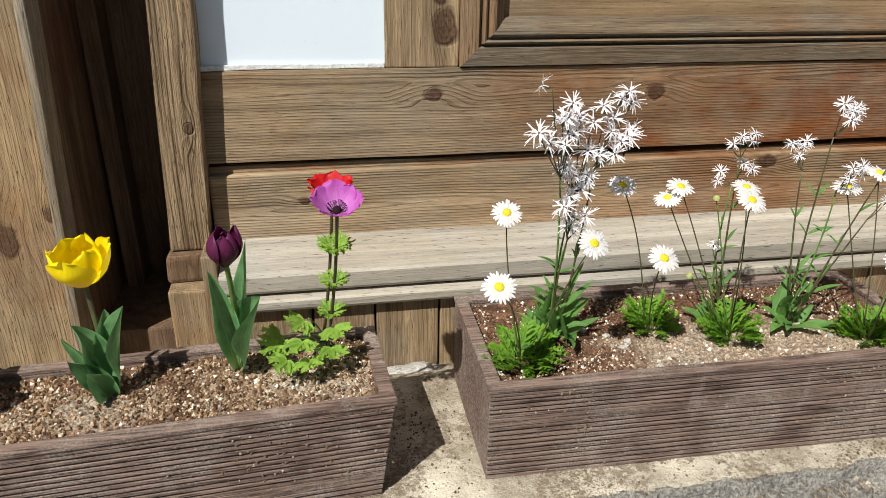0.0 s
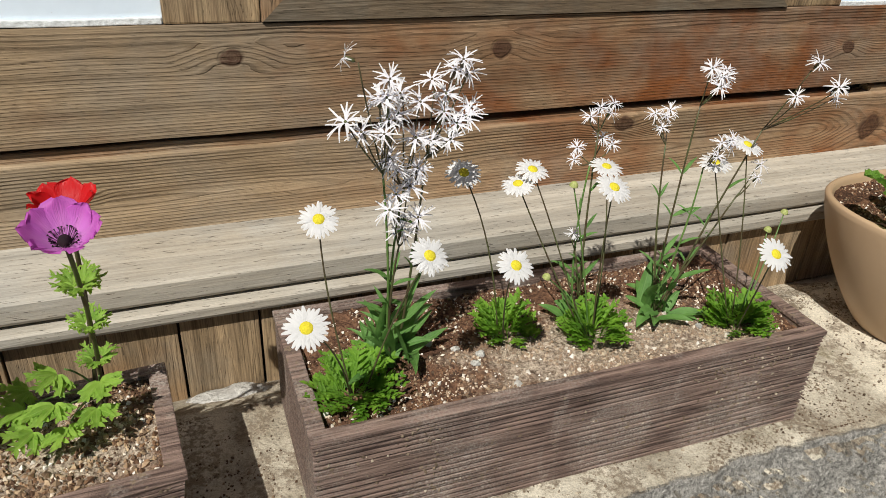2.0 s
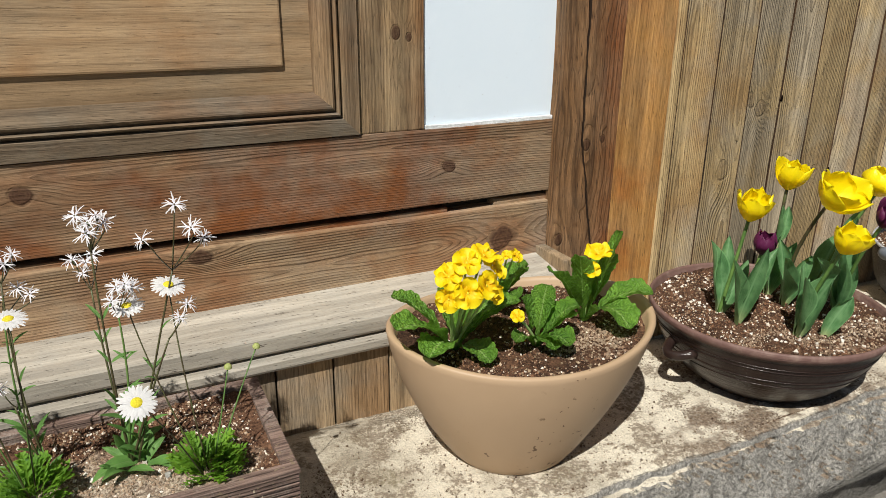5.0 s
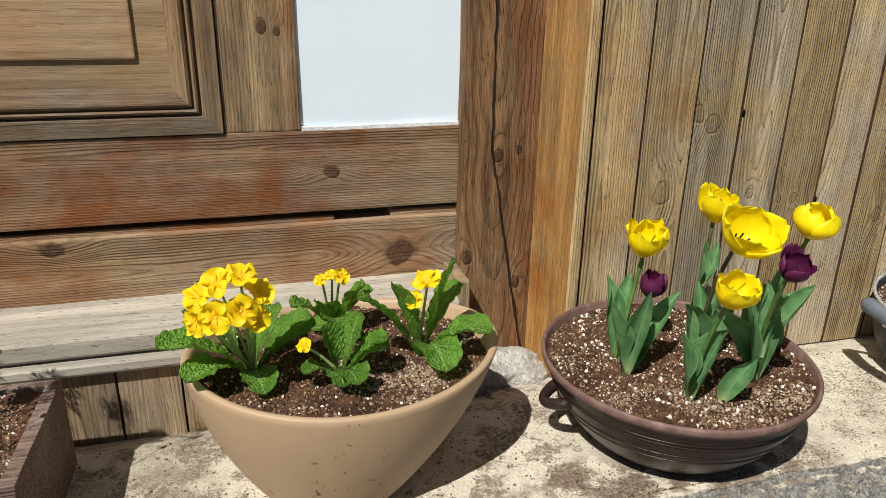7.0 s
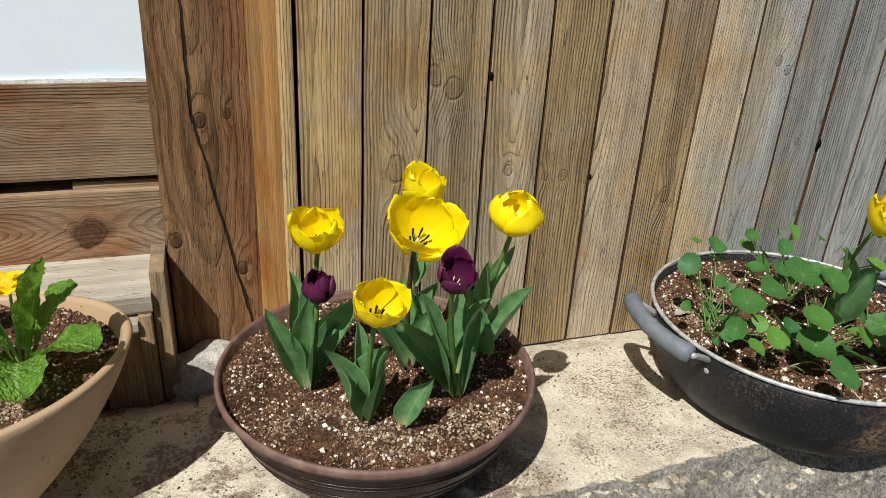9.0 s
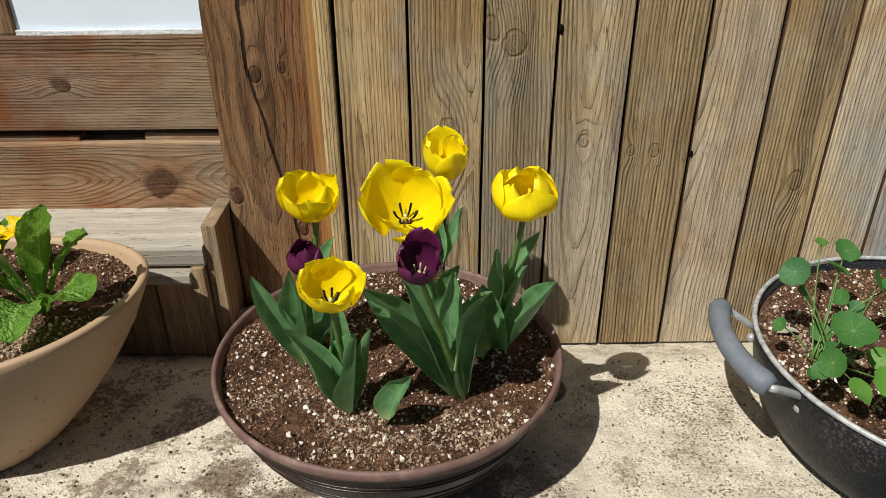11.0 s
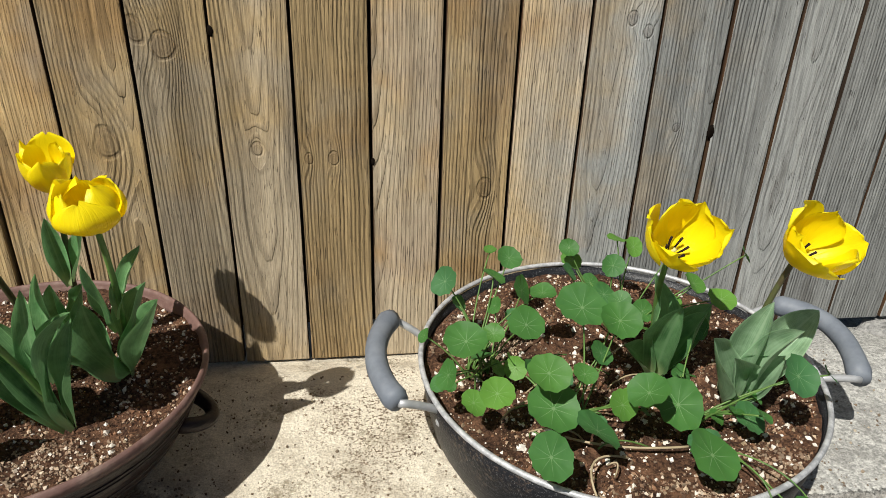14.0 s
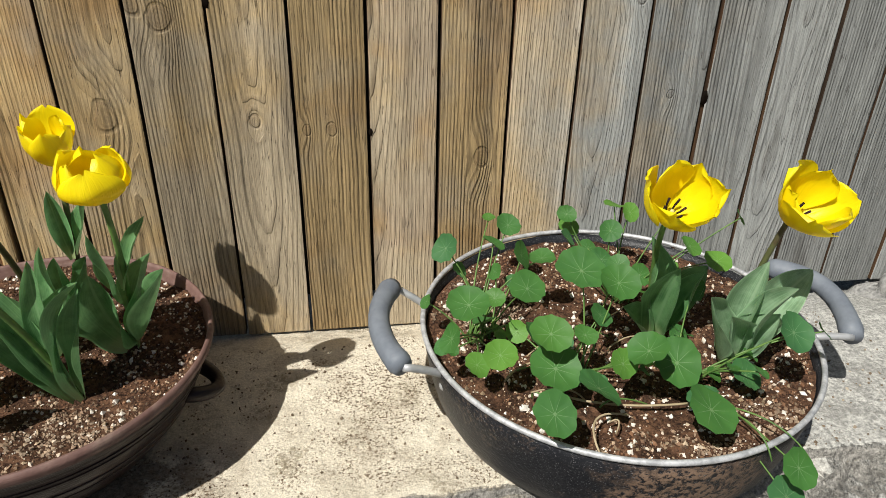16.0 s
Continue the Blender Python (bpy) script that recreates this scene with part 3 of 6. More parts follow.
M_CRUMB = chip_material("dark_crumbs", [(0.0, (0.13, 0.095, 0.065)), (0.7, (0.22, 0.17, 0.12)), (0.9, (0.50, 0.43, 0.33)), (1.0, (0.10, 0.07, 0.05))])
M_SPILT = chip_material("spilt_soil_crumbs", [(0.0, (0.045, 0.026, 0.018)), (0.6, (0.11, 0.068, 0.042)), (0.9, (0.26, 0.19, 0.125)), (1.0, (0.70, 0.64, 0.54))])
M_BOX = composite_material()
M_CLAY = clay_material()
M_GLAZE = glaze_material()
M_PAN = pan_material()
M_RIM = rim_material()
M_GRIP = simple("grey_grip", (0.130, 0.150, 0.182), (0.185, 0.208, 0.24), 40.0, 0.6)
M_METAL = simple("dull_metal", (0.36, 0.37, 0.38), (0.50, 0.51, 0.52), 60.0, 0.5, metal=0.4)
M_TULIP_LEAF = leaf_material("tulip_leaf", (0.062, 0.170, 0.060), (0.165, 0.325, 0.140), (0.20, 0.36, 0.17), 0.22, 0.36, foot=(0.38, 0.46, 0.22))
M_TULIP_LEAF_PALE = leaf_material("pale_tulip_leaf", (0.135, 0.245, 0.130), (0.285, 0.430, 0.265), (0.32, 0.46, 0.29), 0.22, 0.38, foot=(0.40, 0.48, 0.26))
M_PRIM_LEAF = leaf_material("primrose_leaf", (0.090, 0.230, 0.022), (0.20, 0.41, 0.050), (0.30, 0.46, 0.13), 0.30, 0.5, 0.040, veins=11.0)
M_DAISY_LEAF = leaf_material("daisy_leaf", (0.070, 0.185, 0.014), (0.20, 0.38, 0.034), (0.20, 0.38, 0.05), 0.3, 0.5)
M_LYCHNIS_LEAF = leaf_material("lychnis_leaf", (0.075, 0.18, 0.040), (0.14, 0.29, 0.07), (0.17, 0.30, 0.10), 0.25, 0.5)
M_ANEMONE_LEAF = leaf_material("anemone_leaf", (0.17, 0.33, 0.04), (0.33, 0.52, 0.085), (0.36, 0.52, 0.13), 0.35, 0.5)
M_ROUND_LEAF = round_leaf_material()
M_STEM = simple("green_stem", (0.075, 0.16, 0.035), (0.14, 0.25, 0.06), 60.0, 0.5)
M_STEM_PALE = simple("pale_stem", (0.28, 0.42, 0.12), (0.42, 0.56, 0.21), 60.0, 0.5)
M_STEM_RED = simple("reddish_stem", (0.070, 0.046, 0.024), (0.085, 0.100, 0.036), 50.0, 0.5)
M_YELLOW = petal_material("yellow_petal", (0.99, 0.79, 0.004), (0.99, 0.84, 0.008), 0.3, 0.30, 0.35)
M_PURPLE = petal_material("dark_purple_petal", (0.075, 0.007, 0.042), (0.115, 0.013, 0.064), 0.3, 0.15, 0.42)
M_GOLD = petal_material("primrose_petal", (0.95, 0.60, 0.004), (0.97, 0.78, 0.008), 0.0, 0.3)
M_WHITE = petal_material("white_petal", (0.82, 0.82, 0.82), (0.86, 0.86, 0.86), 0.2, 0.25)
M_LILAC_WHITE = petal_material("lychnis_petal", (0.90, 0.89, 0.94), (0.95, 0.95, 0.97), 0.1, 0.45, relief=0.00002)
M_PINK = petal_material("magenta_petal", (0.74, 0.27, 0.74), (0.60, 0.12, 0.56), 0.1, 0.4)
M_RED = petal_material("red_petal", (0.56, 0.006, 0.014), (0.62, 0.010, 0.012), 0.1, 0.3)
M_DISC = simple("daisy_disc", (0.52, 0.44, 0.015), (0.78, 0.66, 0.03), 700.0, 0.8, 0.001)
M_BUD = simple("green_bud", (0.24, 0.30, 0.08), (0.42, 0.44, 0.16), 500.0, 0.7)
M_DARK = simple("dark_stamen", (0.012, 0.007, 0.010), (0.030, 0.016, 0.020), 200.0, 0.8, spec=0.15)
M_STAMEN_PALE = simple("pale_stamen", (0.50, 0.48, 0.20), (0.66, 0.62, 0.30), 200.0, 0.7)
M_TWIG = simple("dry_stalk", (0.32, 0.25, 0.15), (0.45, 0.36, 0.23), 60.0, 0.8)


# ---------------------------------------------------------------- mesh helpers
def where(ob):
    p = Vector((0, 0, 0))
    while ob is not None:
        p = p + ob.location
        ob = ob.parent
    return p


def thing(name, at, label, category, group="", kind=""):
    ob = new(name)
    ob.location = at
    ob.empty_display_size = 0.02
    return tagged(ob, label, category, group, kind)


def part(name, bm, material, parent=None, label="", origin=(0, 0, 0), smooth=True):
    """Links a bmesh, in world metres about origin, as one mesh object."""
    me = bpy.data.meshes.new(name)
    bm.to_mesh(me)
    bm.free()
    me.materials.append(material)
    if smooth:
        me.polygons.foreach_set("use_smooth", [True] * len(me.polygons))
    ob = new(name, me)
    ob.location = Vector(origin) - where(parent)
    ob.parent = parent
    return tagged(ob, label)


def again(name, me, m, parent, label=""):
    """One more object on a mesh that exists, at the world pose m."""
    ob = new(name, me)
    ob.parent = parent
    ob.matrix_basis = Matrix.Translation(-where(parent)) @ m
    return tagged(ob, label)


def raw(verts, faces, uvs=None):
    bm = bmesh.new()
    vs = [bm.verts.new(v) for v in verts]
    layer = bm.loops.layers.uv.new("uv") if uvs else None
    for f in faces:
        try:
            face = bm.faces.new([vs[i] for i in f])
        except ValueError:
            continue
        if uvs:
            for loop, i in zip(face.loops, f):
                loop[layer].uv = uvs[i]
    return bm


def block(x0, x1, y0, y1, z0, z1, bevel=0.002, lean=0.0, wobble=0.0, cuts=0):
    """A board about its own middle; lean: metres that its top is shifted along x."""
    bm = bmesh.new()
    bmesh.ops.create_cube(bm, size=1.0)
    s = Vector((x1 - x0, y1 - y0, z1 - z0))
    for v in bm.verts:
        v.co = Vector((v.co.x * s.x, v.co.y * s.y, v.co.z * s.z))
    if cuts:
        longest = max(range(3), key=lambda i: s[i])
        es = [e for e in bm.edges if abs((e.verts[0].co - e.verts[1].co)[longest]) > 0.5 * s[longest]]
        bmesh.ops.subdivide_edges(bm, edges=es, cuts=cuts, use_grid_fill=True)
    if bevel:
        es = [e for e in bm.edges if len(e.link_faces) == 2 and e.calc_face_angle(0) > 0.6]
        bmesh.ops.bevel(bm, geom=es, offset=bevel, segments=2, affect='EDGES', profile=0.6)
    c = Vector(((x0 + x1) / 2, (y0 + y1) / 2, (z0 + z1) / 2))
    for v in bm.verts:
        if wobble:
            n = noise.noise_vector((v.co + c) * 9.0)
            v.co += n * wobble
        v.co.x += lean * (v.co.z / max(s.z, 0.01))
    return bm, c


def board(name, x0, x1, y0, y1, z0, z1, material, parent=None, label="", bevel=0.002, lean=0.0, wobble=0.0, cuts=0):
    bm, c = block(x0, x1, y0, y1, z0, z1, bevel, lean, wobble, cuts)
    return part(name, bm, material, parent, label, c, smooth=False)


def tube(points, radii, sides=7, closed=False):
    """A round rod along points."""
    pts = [Vector(p) for p in points]
    n = len(pts)
    if isinstance(radii, (int, float)):
        radii = [radii] * n
    verts, faces = [], []
    side = None
    for i, p in enumerate(pts):
        a = pts[(i - 1) % n] if closed or i else pts[0]
        b = pts[(i + 1) % n] if closed or i < n - 1 else pts[-1]
        t = (b - a).normalized()
        if side is None:
            side = t.orthogonal().normalized()
        side = (side - t * side.dot(t)).normalized()
        up = t.cross(side)
        for k in range(sides):
            an = 2 * math.pi * k / sides
            verts.append(p + (side * math.cos(an) + up * math.sin(an)) * radii[i])
    for i in range(n if closed else n - 1):
        for k in range(sides):
            j = (i + 1) % n
            faces.append((i * sides + k, i * sides + (k + 1) % sides, j * sides + (k + 1) % sides, j * sides + k))
    if not closed:
        faces.append(tuple(range(sides))[::-1])
        faces.append(tuple((n - 1) * sides + k for k in range(sides)))
    return raw(verts, faces)


def curve(p0, p1, p2, n=8):
    p0, p1, p2 = Vector(p0), Vector(p1), Vector(p2)
    return [p0 * (1 - t) ** 2 + p1 * 2 * t * (1 - t) + p2 * t * t for t in (i / n for i in range(n + 1))]


def join(bms):
    """Several bmeshes as one; frees the others."""
    me = bpy.data.meshes.new("scratch")
    out = bmesh.new()
    for b in bms:
        me.clear_geometry()
        b.to_mesh(me)
        b.free()
        out.from_mesh(me)
    bpy.data.meshes.remove(me)
    return out


def blade(points, width, shape, up, fold=0.3, ripple=0.0, waves=3.0, nl=12, nw=6, crinkle=0.0, seed=0.0, teeth=0.0, twist=0.0):
    """A leaf along points: half width from shape(t) * width, sides raised by fold, edge rippled."""
    pts = [Vector(p) for p in points]
    up = Vector(up)
    n = len(pts)
    verts, uvs, faces = [], [], []
    for i in range(nl + 1):
        t = i / nl
        f = t * (n - 1)
        k = min(int(f), n - 2)
        p = pts[k].lerp(pts[k + 1], f - k)
        d = (pts[k + 1] - pts[k]).normalized()
        s = d.cross(up)
        s = s.normalized() if s.length > 1e-5 else d.orthogonal().normalized()
        if twist:
            s = Matrix.Rotation(twist * t * t, 3, d) @ s
        nrm = s.cross(d).normalized()
        hw = width * shape(t)
        for j in range(nw + 1):
            u = 2 * j / nw - 1
            r = ripple * hw * abs(u) ** 2 * math.sin(waves * 6.283 * t + (2.0 if u > 0 else 0.0) + seed)
            e = 1.0 + (teeth * math.sin(40 * t + seed) if abs(u) > 0.9 else 0.0)
            q = p + s * (u * hw * e * (1 - 0.25 * fold * abs(u))) + nrm * (fold * hw * u * u + r)
            if crinkle:
                q += nrm * crinkle * (abs(math.sin(26 * t - 5.0 * abs(u))) - 0.5 + 0.6 * noise.noise(q * 160.0))
            verts.append(q)
            uvs.append(((u + 1) / 2, t))
    for i in range(nl):
        for j in range(nw):
            a = i * (nw + 1) + j
            faces.append((a, a + 1, a + nw + 2, a + nw + 1))
    return raw(verts, faces, uvs)


def lance(t):
    return max(0.02, (math.sin(math.pi * min(1.0, t ** 0.8)) ** 0.75) * (1 - 0.25 * t)) if t < 0.999 else 0.02


def spoon(t):
    return max(0.02, 0.16 + 0.9 * math.sin(math.pi * max(0.0, (t - 0.18) / 0.82)) ** 0.6 * (0.45 + 0.55 * t)) if t < 0.995 else 0.05


def tulip_blade(t):
    return max(0.02, math.sin(math.pi * min(1.0, 0.06 + 0.94 * t ** 1.12)) ** 0.8)


def clods(place, length, z0, z1, count, seed, parent):
    """Small clods of soil that stick to the front boards of a planter."""
    rng = random.Random(seed)
    spots = [(rng.uniform(-length, 0), rng.uniform(z0, z1), rng.uniform(0.02, 0.06)) for _ in range(9)]

    def area(r):
        cx, cz, sp = spots[r.randrange(9)]
        p = place @ Vector((min(-0.004, max(-length + 0.004, r.gauss(cx, sp))), 0.0005, 0))
        return p.x, p.y

    def height(x, y):
        return rng.uniform(z0, z1) if rng.random() < 0.4 else z0 + (z1 - z0) * rng.betavariate(2.5, 1.6)
    chips(area, height, count, 0.0014, seed, M_CRUMB, parent, "soil_splash", "soil splashed and stuck to the ribs")


def chips(area, heights, count, size, seed, material, parent, name="soil_grit", label=""):
    """Crumbs and perlite strewn over a soil surface: one mesh of many tiny stones."""
    rng = random.Random(seed)
    verts, faces = [], []
    base = [(1, 0, 0), (-1, 0, 0), (0, 1, 0), (0, -1, 0), (0, 0, 1), (0, 0, -1)]
    tri = [(0, 2, 4), (2, 1, 4), (1, 3, 4), (3, 0, 4), (2, 0, 5), (1, 2, 5), (3, 1, 5), (0, 3, 5)]
    made = tries = 0
    while made < count:
        x, y = area(rng)
        tries += 1
        if tries < 4 * count and noise.noise(Vector((x * 15, y * 15, seed))) + 0.5 * noise.noise(Vector((x * 50, y * 50, seed))) < rng.uniform(-0.55, 0.35):
            continue
        z = heights(x, y)
        s = size * (0.4 + rng.random() ** 2.5 * 1.6)
        m = Euler((rng.random() * 6, rng.random() * 6, rng.random() * 6)).to_matrix()
        k = len(verts)
        for b in base:
            v = m @ Vector((b[0] * (0.6 + rng.random() * 0.6), b[1] * (0.6 + rng.random() * 0.6), b[2] * (0.5 + rng.random() * 0.5)))
            verts.append((x + v.x * s, y + v.y * s, z + v.z * s + s * 0.25))
        faces += [tuple(k + i for i in f) for f in tri]
        made += 1
    me = bpy.data.meshes.new(name)
    me.from_pydata(verts, [], faces)
    me.materials.append(material)
    ob = new(name, me)
    ob.location = -where(parent)
    ob.parent = parent
    return tagged(ob, label, kind="stuff")


# ---------------------------------------------------------------- setting: ground, ledge, house wall, fence
def ledge_height(x, y):
    z = -0.008 + 0.004 * math.sin(3.1 * x + 0.6) + 0.004 * noise.noise(Vector((x * 5, y * 5, 0.3))) + 0.0016 * noise.noise(Vector((x * 26, y * 26, 2.0)))
    if y > 0.80:
        z -= 0.040 * min(1.0, (y - 0.80) / 0.09) * (1.0 if x < 1.32 else 0.62)
    return z


def ledge_front(x):
    return 0.532 - 0.006 * math.exp(-((x - 1.55) / 0.26) ** 2) + 0.010 * noise.noise(Vector((x * 4.0, 0.0, 7.0))) + 0.004 * noise.noise(Vector((x * 21.0, 0.0, 3.0)))


def make_ledge():
    """The stone step that carries the pots: worn top, hewn front that leans out, undercut foot."""
    xs = [-1.7 + 5.4 * i / 1000 for i in range(1001)]
    rows = [("top", i / 50) for i in range(51)] + [("round", i / 8) for i in range(1, 9)] + [("face", i / 22) for i in range(1, 23)] + [("foot", 1.0), ("foot", 2.0)]
    verts, faces = [], []
    for kind, k in rows:
        for x in xs:
            f = ledge_front(x)
            if kind == "top":
                y = 1.02 + (f + 0.012 - 1.02) * k
                z = ledge_height(x, y) + 0.0014 * noise.noise(Vector((x * 75, y * 75, 5.0)))
            elif kind == "round":
                a = k * math.pi * 0.42
                y = f + 0.012 - 0.014 * math.sin(a)
                z = ledge_height(x, f + 0.012) - 0.014 * (1 - math.cos(a))
                n = noise.noise_vector(Vector((x * 40, y * 40, z * 40)))
                y += 0.004 * k * n.y
                z += 0.003 * k * n.z
            elif kind == "face":
                y = f - 0.002 - 0.050 * k ** 0.8
                z = -0.019 - 0.088 * k + 0.010 * k * noise.noise(Vector((x * 9, 0, 9.0)))
                n = noise.noise_vector(Vector((x * 34, y * 34, z * 34)))
                y += 0.006 * n.y + 0.009 * noise.noise(Vector((x * 9, k * 3, 1.0))) + 0.005 * noise.noise(Vector((x * 70, k * 12, 4.0))) + 0.003 * noise.noise(Vector((x * 150, k * 25, 6.0)))
                z += 0.004 * n.z
            else:
                y = f + 0.03 * k
                z = -0.115 - 0.12 * k
            verts.append((x, y, z))
    n = len(xs)
    for r in range(len(rows) - 1):
        for i in range(n - 1):
            faces.append((r * n + i, (r + 1) * n + i, (r + 1) * n + i + 1, r * n + i + 1))
    me = bpy.data.meshes.new("stone_ledge")
    me.from_pydata(verts, [], faces)
    me.materials.append(M_LEDGE)
    me.polygons.foreach_set("use_smooth", [True] * len(me.polygons))
    ob = new("stone_ledge", me)
    return tagged(ob, "pale cement-washed granite step with a rough hewn front", "ledge", kind="structure")


ground = part("ground", raw([(-60, -60, -0.32), (60, -60, -0.32), (60, 60, -0.32), (-60, 60, -0.32)], [(0, 1, 2, 3)]), M_GROUND)
tagged(ground, "grey gravelly yard ground below the stone step", "ground", kind="structure")
ledge = make_ledge()

# House wall: beams, white plaster, sill, skirting boards, shutter panel, posts.
W = 0.973
house = thing("wall_north", (0.5, W, 0.0), "weathered timber house wall with beams and white plaster", "wall", kind="structure")
# Added sheet behind the wall timbers, coloured as the shade in their gaps.
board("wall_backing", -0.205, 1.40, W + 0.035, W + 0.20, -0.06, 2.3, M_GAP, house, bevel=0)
board("beam", -0.208, 1.300, W, W + 0.06, 0.270, 0.400, M_BEAM, house, "broad weathered beam with knots", 0.003, wobble=0.0012, cuts=24)
board("beam", -0.208, 1.300, W - 0.001, W + 0.06, 0.148, 0.252, M_BEAM, house, "lower weathered beam with knots", 0.004, wobble=0.0012, cuts=24)
for x0, x1, z1 in ((-0.208, 0.43, 0.2640), (0.432, 1.094, 0.2605), (1.186, 1.300, 0.2625)):
    board("gap_strip", x0, x1, W + 0.008, W + 0.034, 0.247, z1, M_BEAM, house, bevel=0.002, wobble=0.0015, cuts=20)
board("plaster_panel", -0.206, 0.052, W + 0.008, W + 0.03, 0.4005, 2.2, M_PLASTER, house, "white plaster infill", 0.001)
board("plaster_panel", 1.048, 1.300, W + 0.008, W + 0.03, 0.4005, 2.2, M_PLASTER, house, "white plaster infill", 0.001)
for x0, x1 in ((-0.206, 0.052), (1.048, 1.300)):
    board("plaster_lip", x0 + 0.001, x1 - 0.001, W + 0.003, W + 0.0075, 0.4002, 0.4075, M_LIP, house, "rough white plaster edge", 0.0012, wobble=0.0028, cuts=46)
board("stile", 0.052, 0.157, W + 0.002, W + 0.05, 0.4005, 2.2, M_STILE, house, "knotty upright stile", 0.0025, wobble=0.001, cuts=12)
board("stile", 0.937, 1.048, W + 0.002, W + 0.05, 0.4005, 2.2, M_STILE, house, "knotty upright stile", 0.0025, wobble=0.001, cuts=12)
board("lintel", -0.30, 1.40, W - 0.005, W + 0.06, 2.2, 2.36, M_BEAM, house, bevel=0.004)


def moulding(name, profile, x0, x1, z0, z1, material_x, material_z, parent):
    """A frame of four mitred strips round the opening x0..x1, z0..z1; profile: (inset, depth) pairs."""
    corners = [(x0, z0, 1, 1), (x1, z0, -1, 1), (x1, z1, -1, -1), (x0, z1, 1, -1)]
    for k in range(4):
        a, b = corners[k], corners[(k + 1) % 4]
        c = Vector(((a[0] + b[0]) / 2, W, (a[1] + b[1]) / 2))
        verts, faces = [], []
        for cx, cz, sx, sz in (a, b):
            for inset, depth in profile:
                verts.append(Vector((cx + sx * inset, W + depth, cz + sz * inset)) - c)
        n = len(profile)
        for i in range(n - 1):
            faces.append((i, i + 1, n + i + 1, n + i))
        part(name, raw(verts, faces), material_x if k % 2 == 0 else material_z, parent, "", c, smooth=False)


shutter = thing("window_1", (0.546, W, 0.40), "panelled wooden shutter with a moulded frame and raised field", "shutter", kind="structure")
PROFILE = [(0.0, 0.03), (0.0, -0.001), (0.001, -0.004), (0.026, -0.005), (0.0275, -0.002), (0.0285, 0.004), (0.031, 0.004), (0.032, -0.006), (0.0345, -0.008), (0.037, -0.006),
           (0.038, 0.001), (0.040, 0.001), (0.0415, -0.007), (0.045, -0.0095), (0.050, -0.008), (0.056, 0.000), (0.061, 0.004), (0.066, 0.012), (0.067, 0.03)]
moulding("frame_strip", PROFILE, 0.158, 0.936, 0.401, 1.55, M_FRAME, M_FRAME_UP, shutter)
board("field", 0.21, 0.885, W + 0.019, W + 0.034, 0.45, 1.50, M_FIELD, shutter, "brown recessed field", 0)
bm, c = block(0.259, 0.826, W + 0.0135, W + 0.0205, 0.507, 1.44, 0.003)
part("raised_field", bm, M_FIELD, shutter, "paler raised centre field", c, smooth=False)
board("stile", 0.157, 0.937, W + 0.002, W + 0.05, 1.551, 2.2, M_STILE, house, "", 0.002)

sill = thing("window_sill_1", (0.54, 0.92, 0.14), "grey weathered timber sill board with fine cracks", "sill", kind="structure")
verts = []
for x in (-0.196, 1.276):
    verts += [(x, 0.8745, 0.108), (x, 0.8725, 0.112), (x, 0.8725, 0.1335), (x, 0.8745, 0.1365), (x, W + 0.004, 0.1525), (x, W + 0.004, 0.108)]
c = Vector((0.54, 0.92, 0.13))
part("sill_board", raw([Vector(v) - c for v in verts], [(0, 1, 7, 6), (1, 2, 8, 7), (2, 3, 9, 8), (3, 4, 10, 9), (4, 5, 11, 10), (5, 0, 6, 11), (5, 4, 3, 2, 1, 0), (6, 7, 8, 9, 10, 11)]), M_SILL, sill, "", c, smooth=False)
verts = []
for x in (-0.188, 1.256):
    verts += [(x, 0.864, 0.084), (x, 0.862, 0.088), (x, 0.862, 0.0985), (x, 0.864, 0.1005), (x, 0.90, 0.1055), (x, 0.90, 0.084)]
c = Vector((0.54, 0.875, 0.095))
part("rail", raw([Vector(v) - c for v in verts], [(0, 1, 7, 6), (1, 2, 8, 7), (2, 3, 9, 8), (3, 4, 10, 9), (4, 5, 11, 10), (5, 0, 6, 11), (5, 4, 3, 2, 1, 0), (6, 7, 8, 9, 10, 11)]), M_SILL, sill, "narrow rail under the sill", c, smooth=False)
for x in (-0.218, 1.276):
    board("bracket", x, x + 0.020, 0.882, W + 0.002, -0.050, 0.166, M_SKIRT, sill, "short end bracket", 0.002)
for x in (-0.196, 1.256):
    board("batten", x, x + 0.018, 0.870, 0.90, -0.048, 0.1065, M_SKIRT, sill, "", 0.0015)

skirt = thing("baseboard", (0.54, 0.88, 0.02), "upright weathered skirting boards below the sill", "skirting", kind="structure")
joints = [-0.20, -0.166, -0.071, 0.020, 0.116, 0.208, 0.300, 0.392, 0.484, 0.576, 0.668, 0.755, 0.845, 0.938, 1.028, 1.115, 1.200, 1.276]
rng = random.Random(3)
# Added dark sheet: shade between the skirting boards, put into its colour.
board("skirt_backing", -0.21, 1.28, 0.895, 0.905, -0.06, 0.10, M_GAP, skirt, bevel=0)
for a, b in zip(joints, joints[1:]):
    dy = rng.uniform(-0.0015, 0.0015)
    board("skirt_board", a + 0.0016, b - 0.0016, 0.878 + dy, 0.893, -0.047 + rng.uniform(-0.003, 0.003), 0.0865, M_SKIRT, skirt, bevel=0.0015)

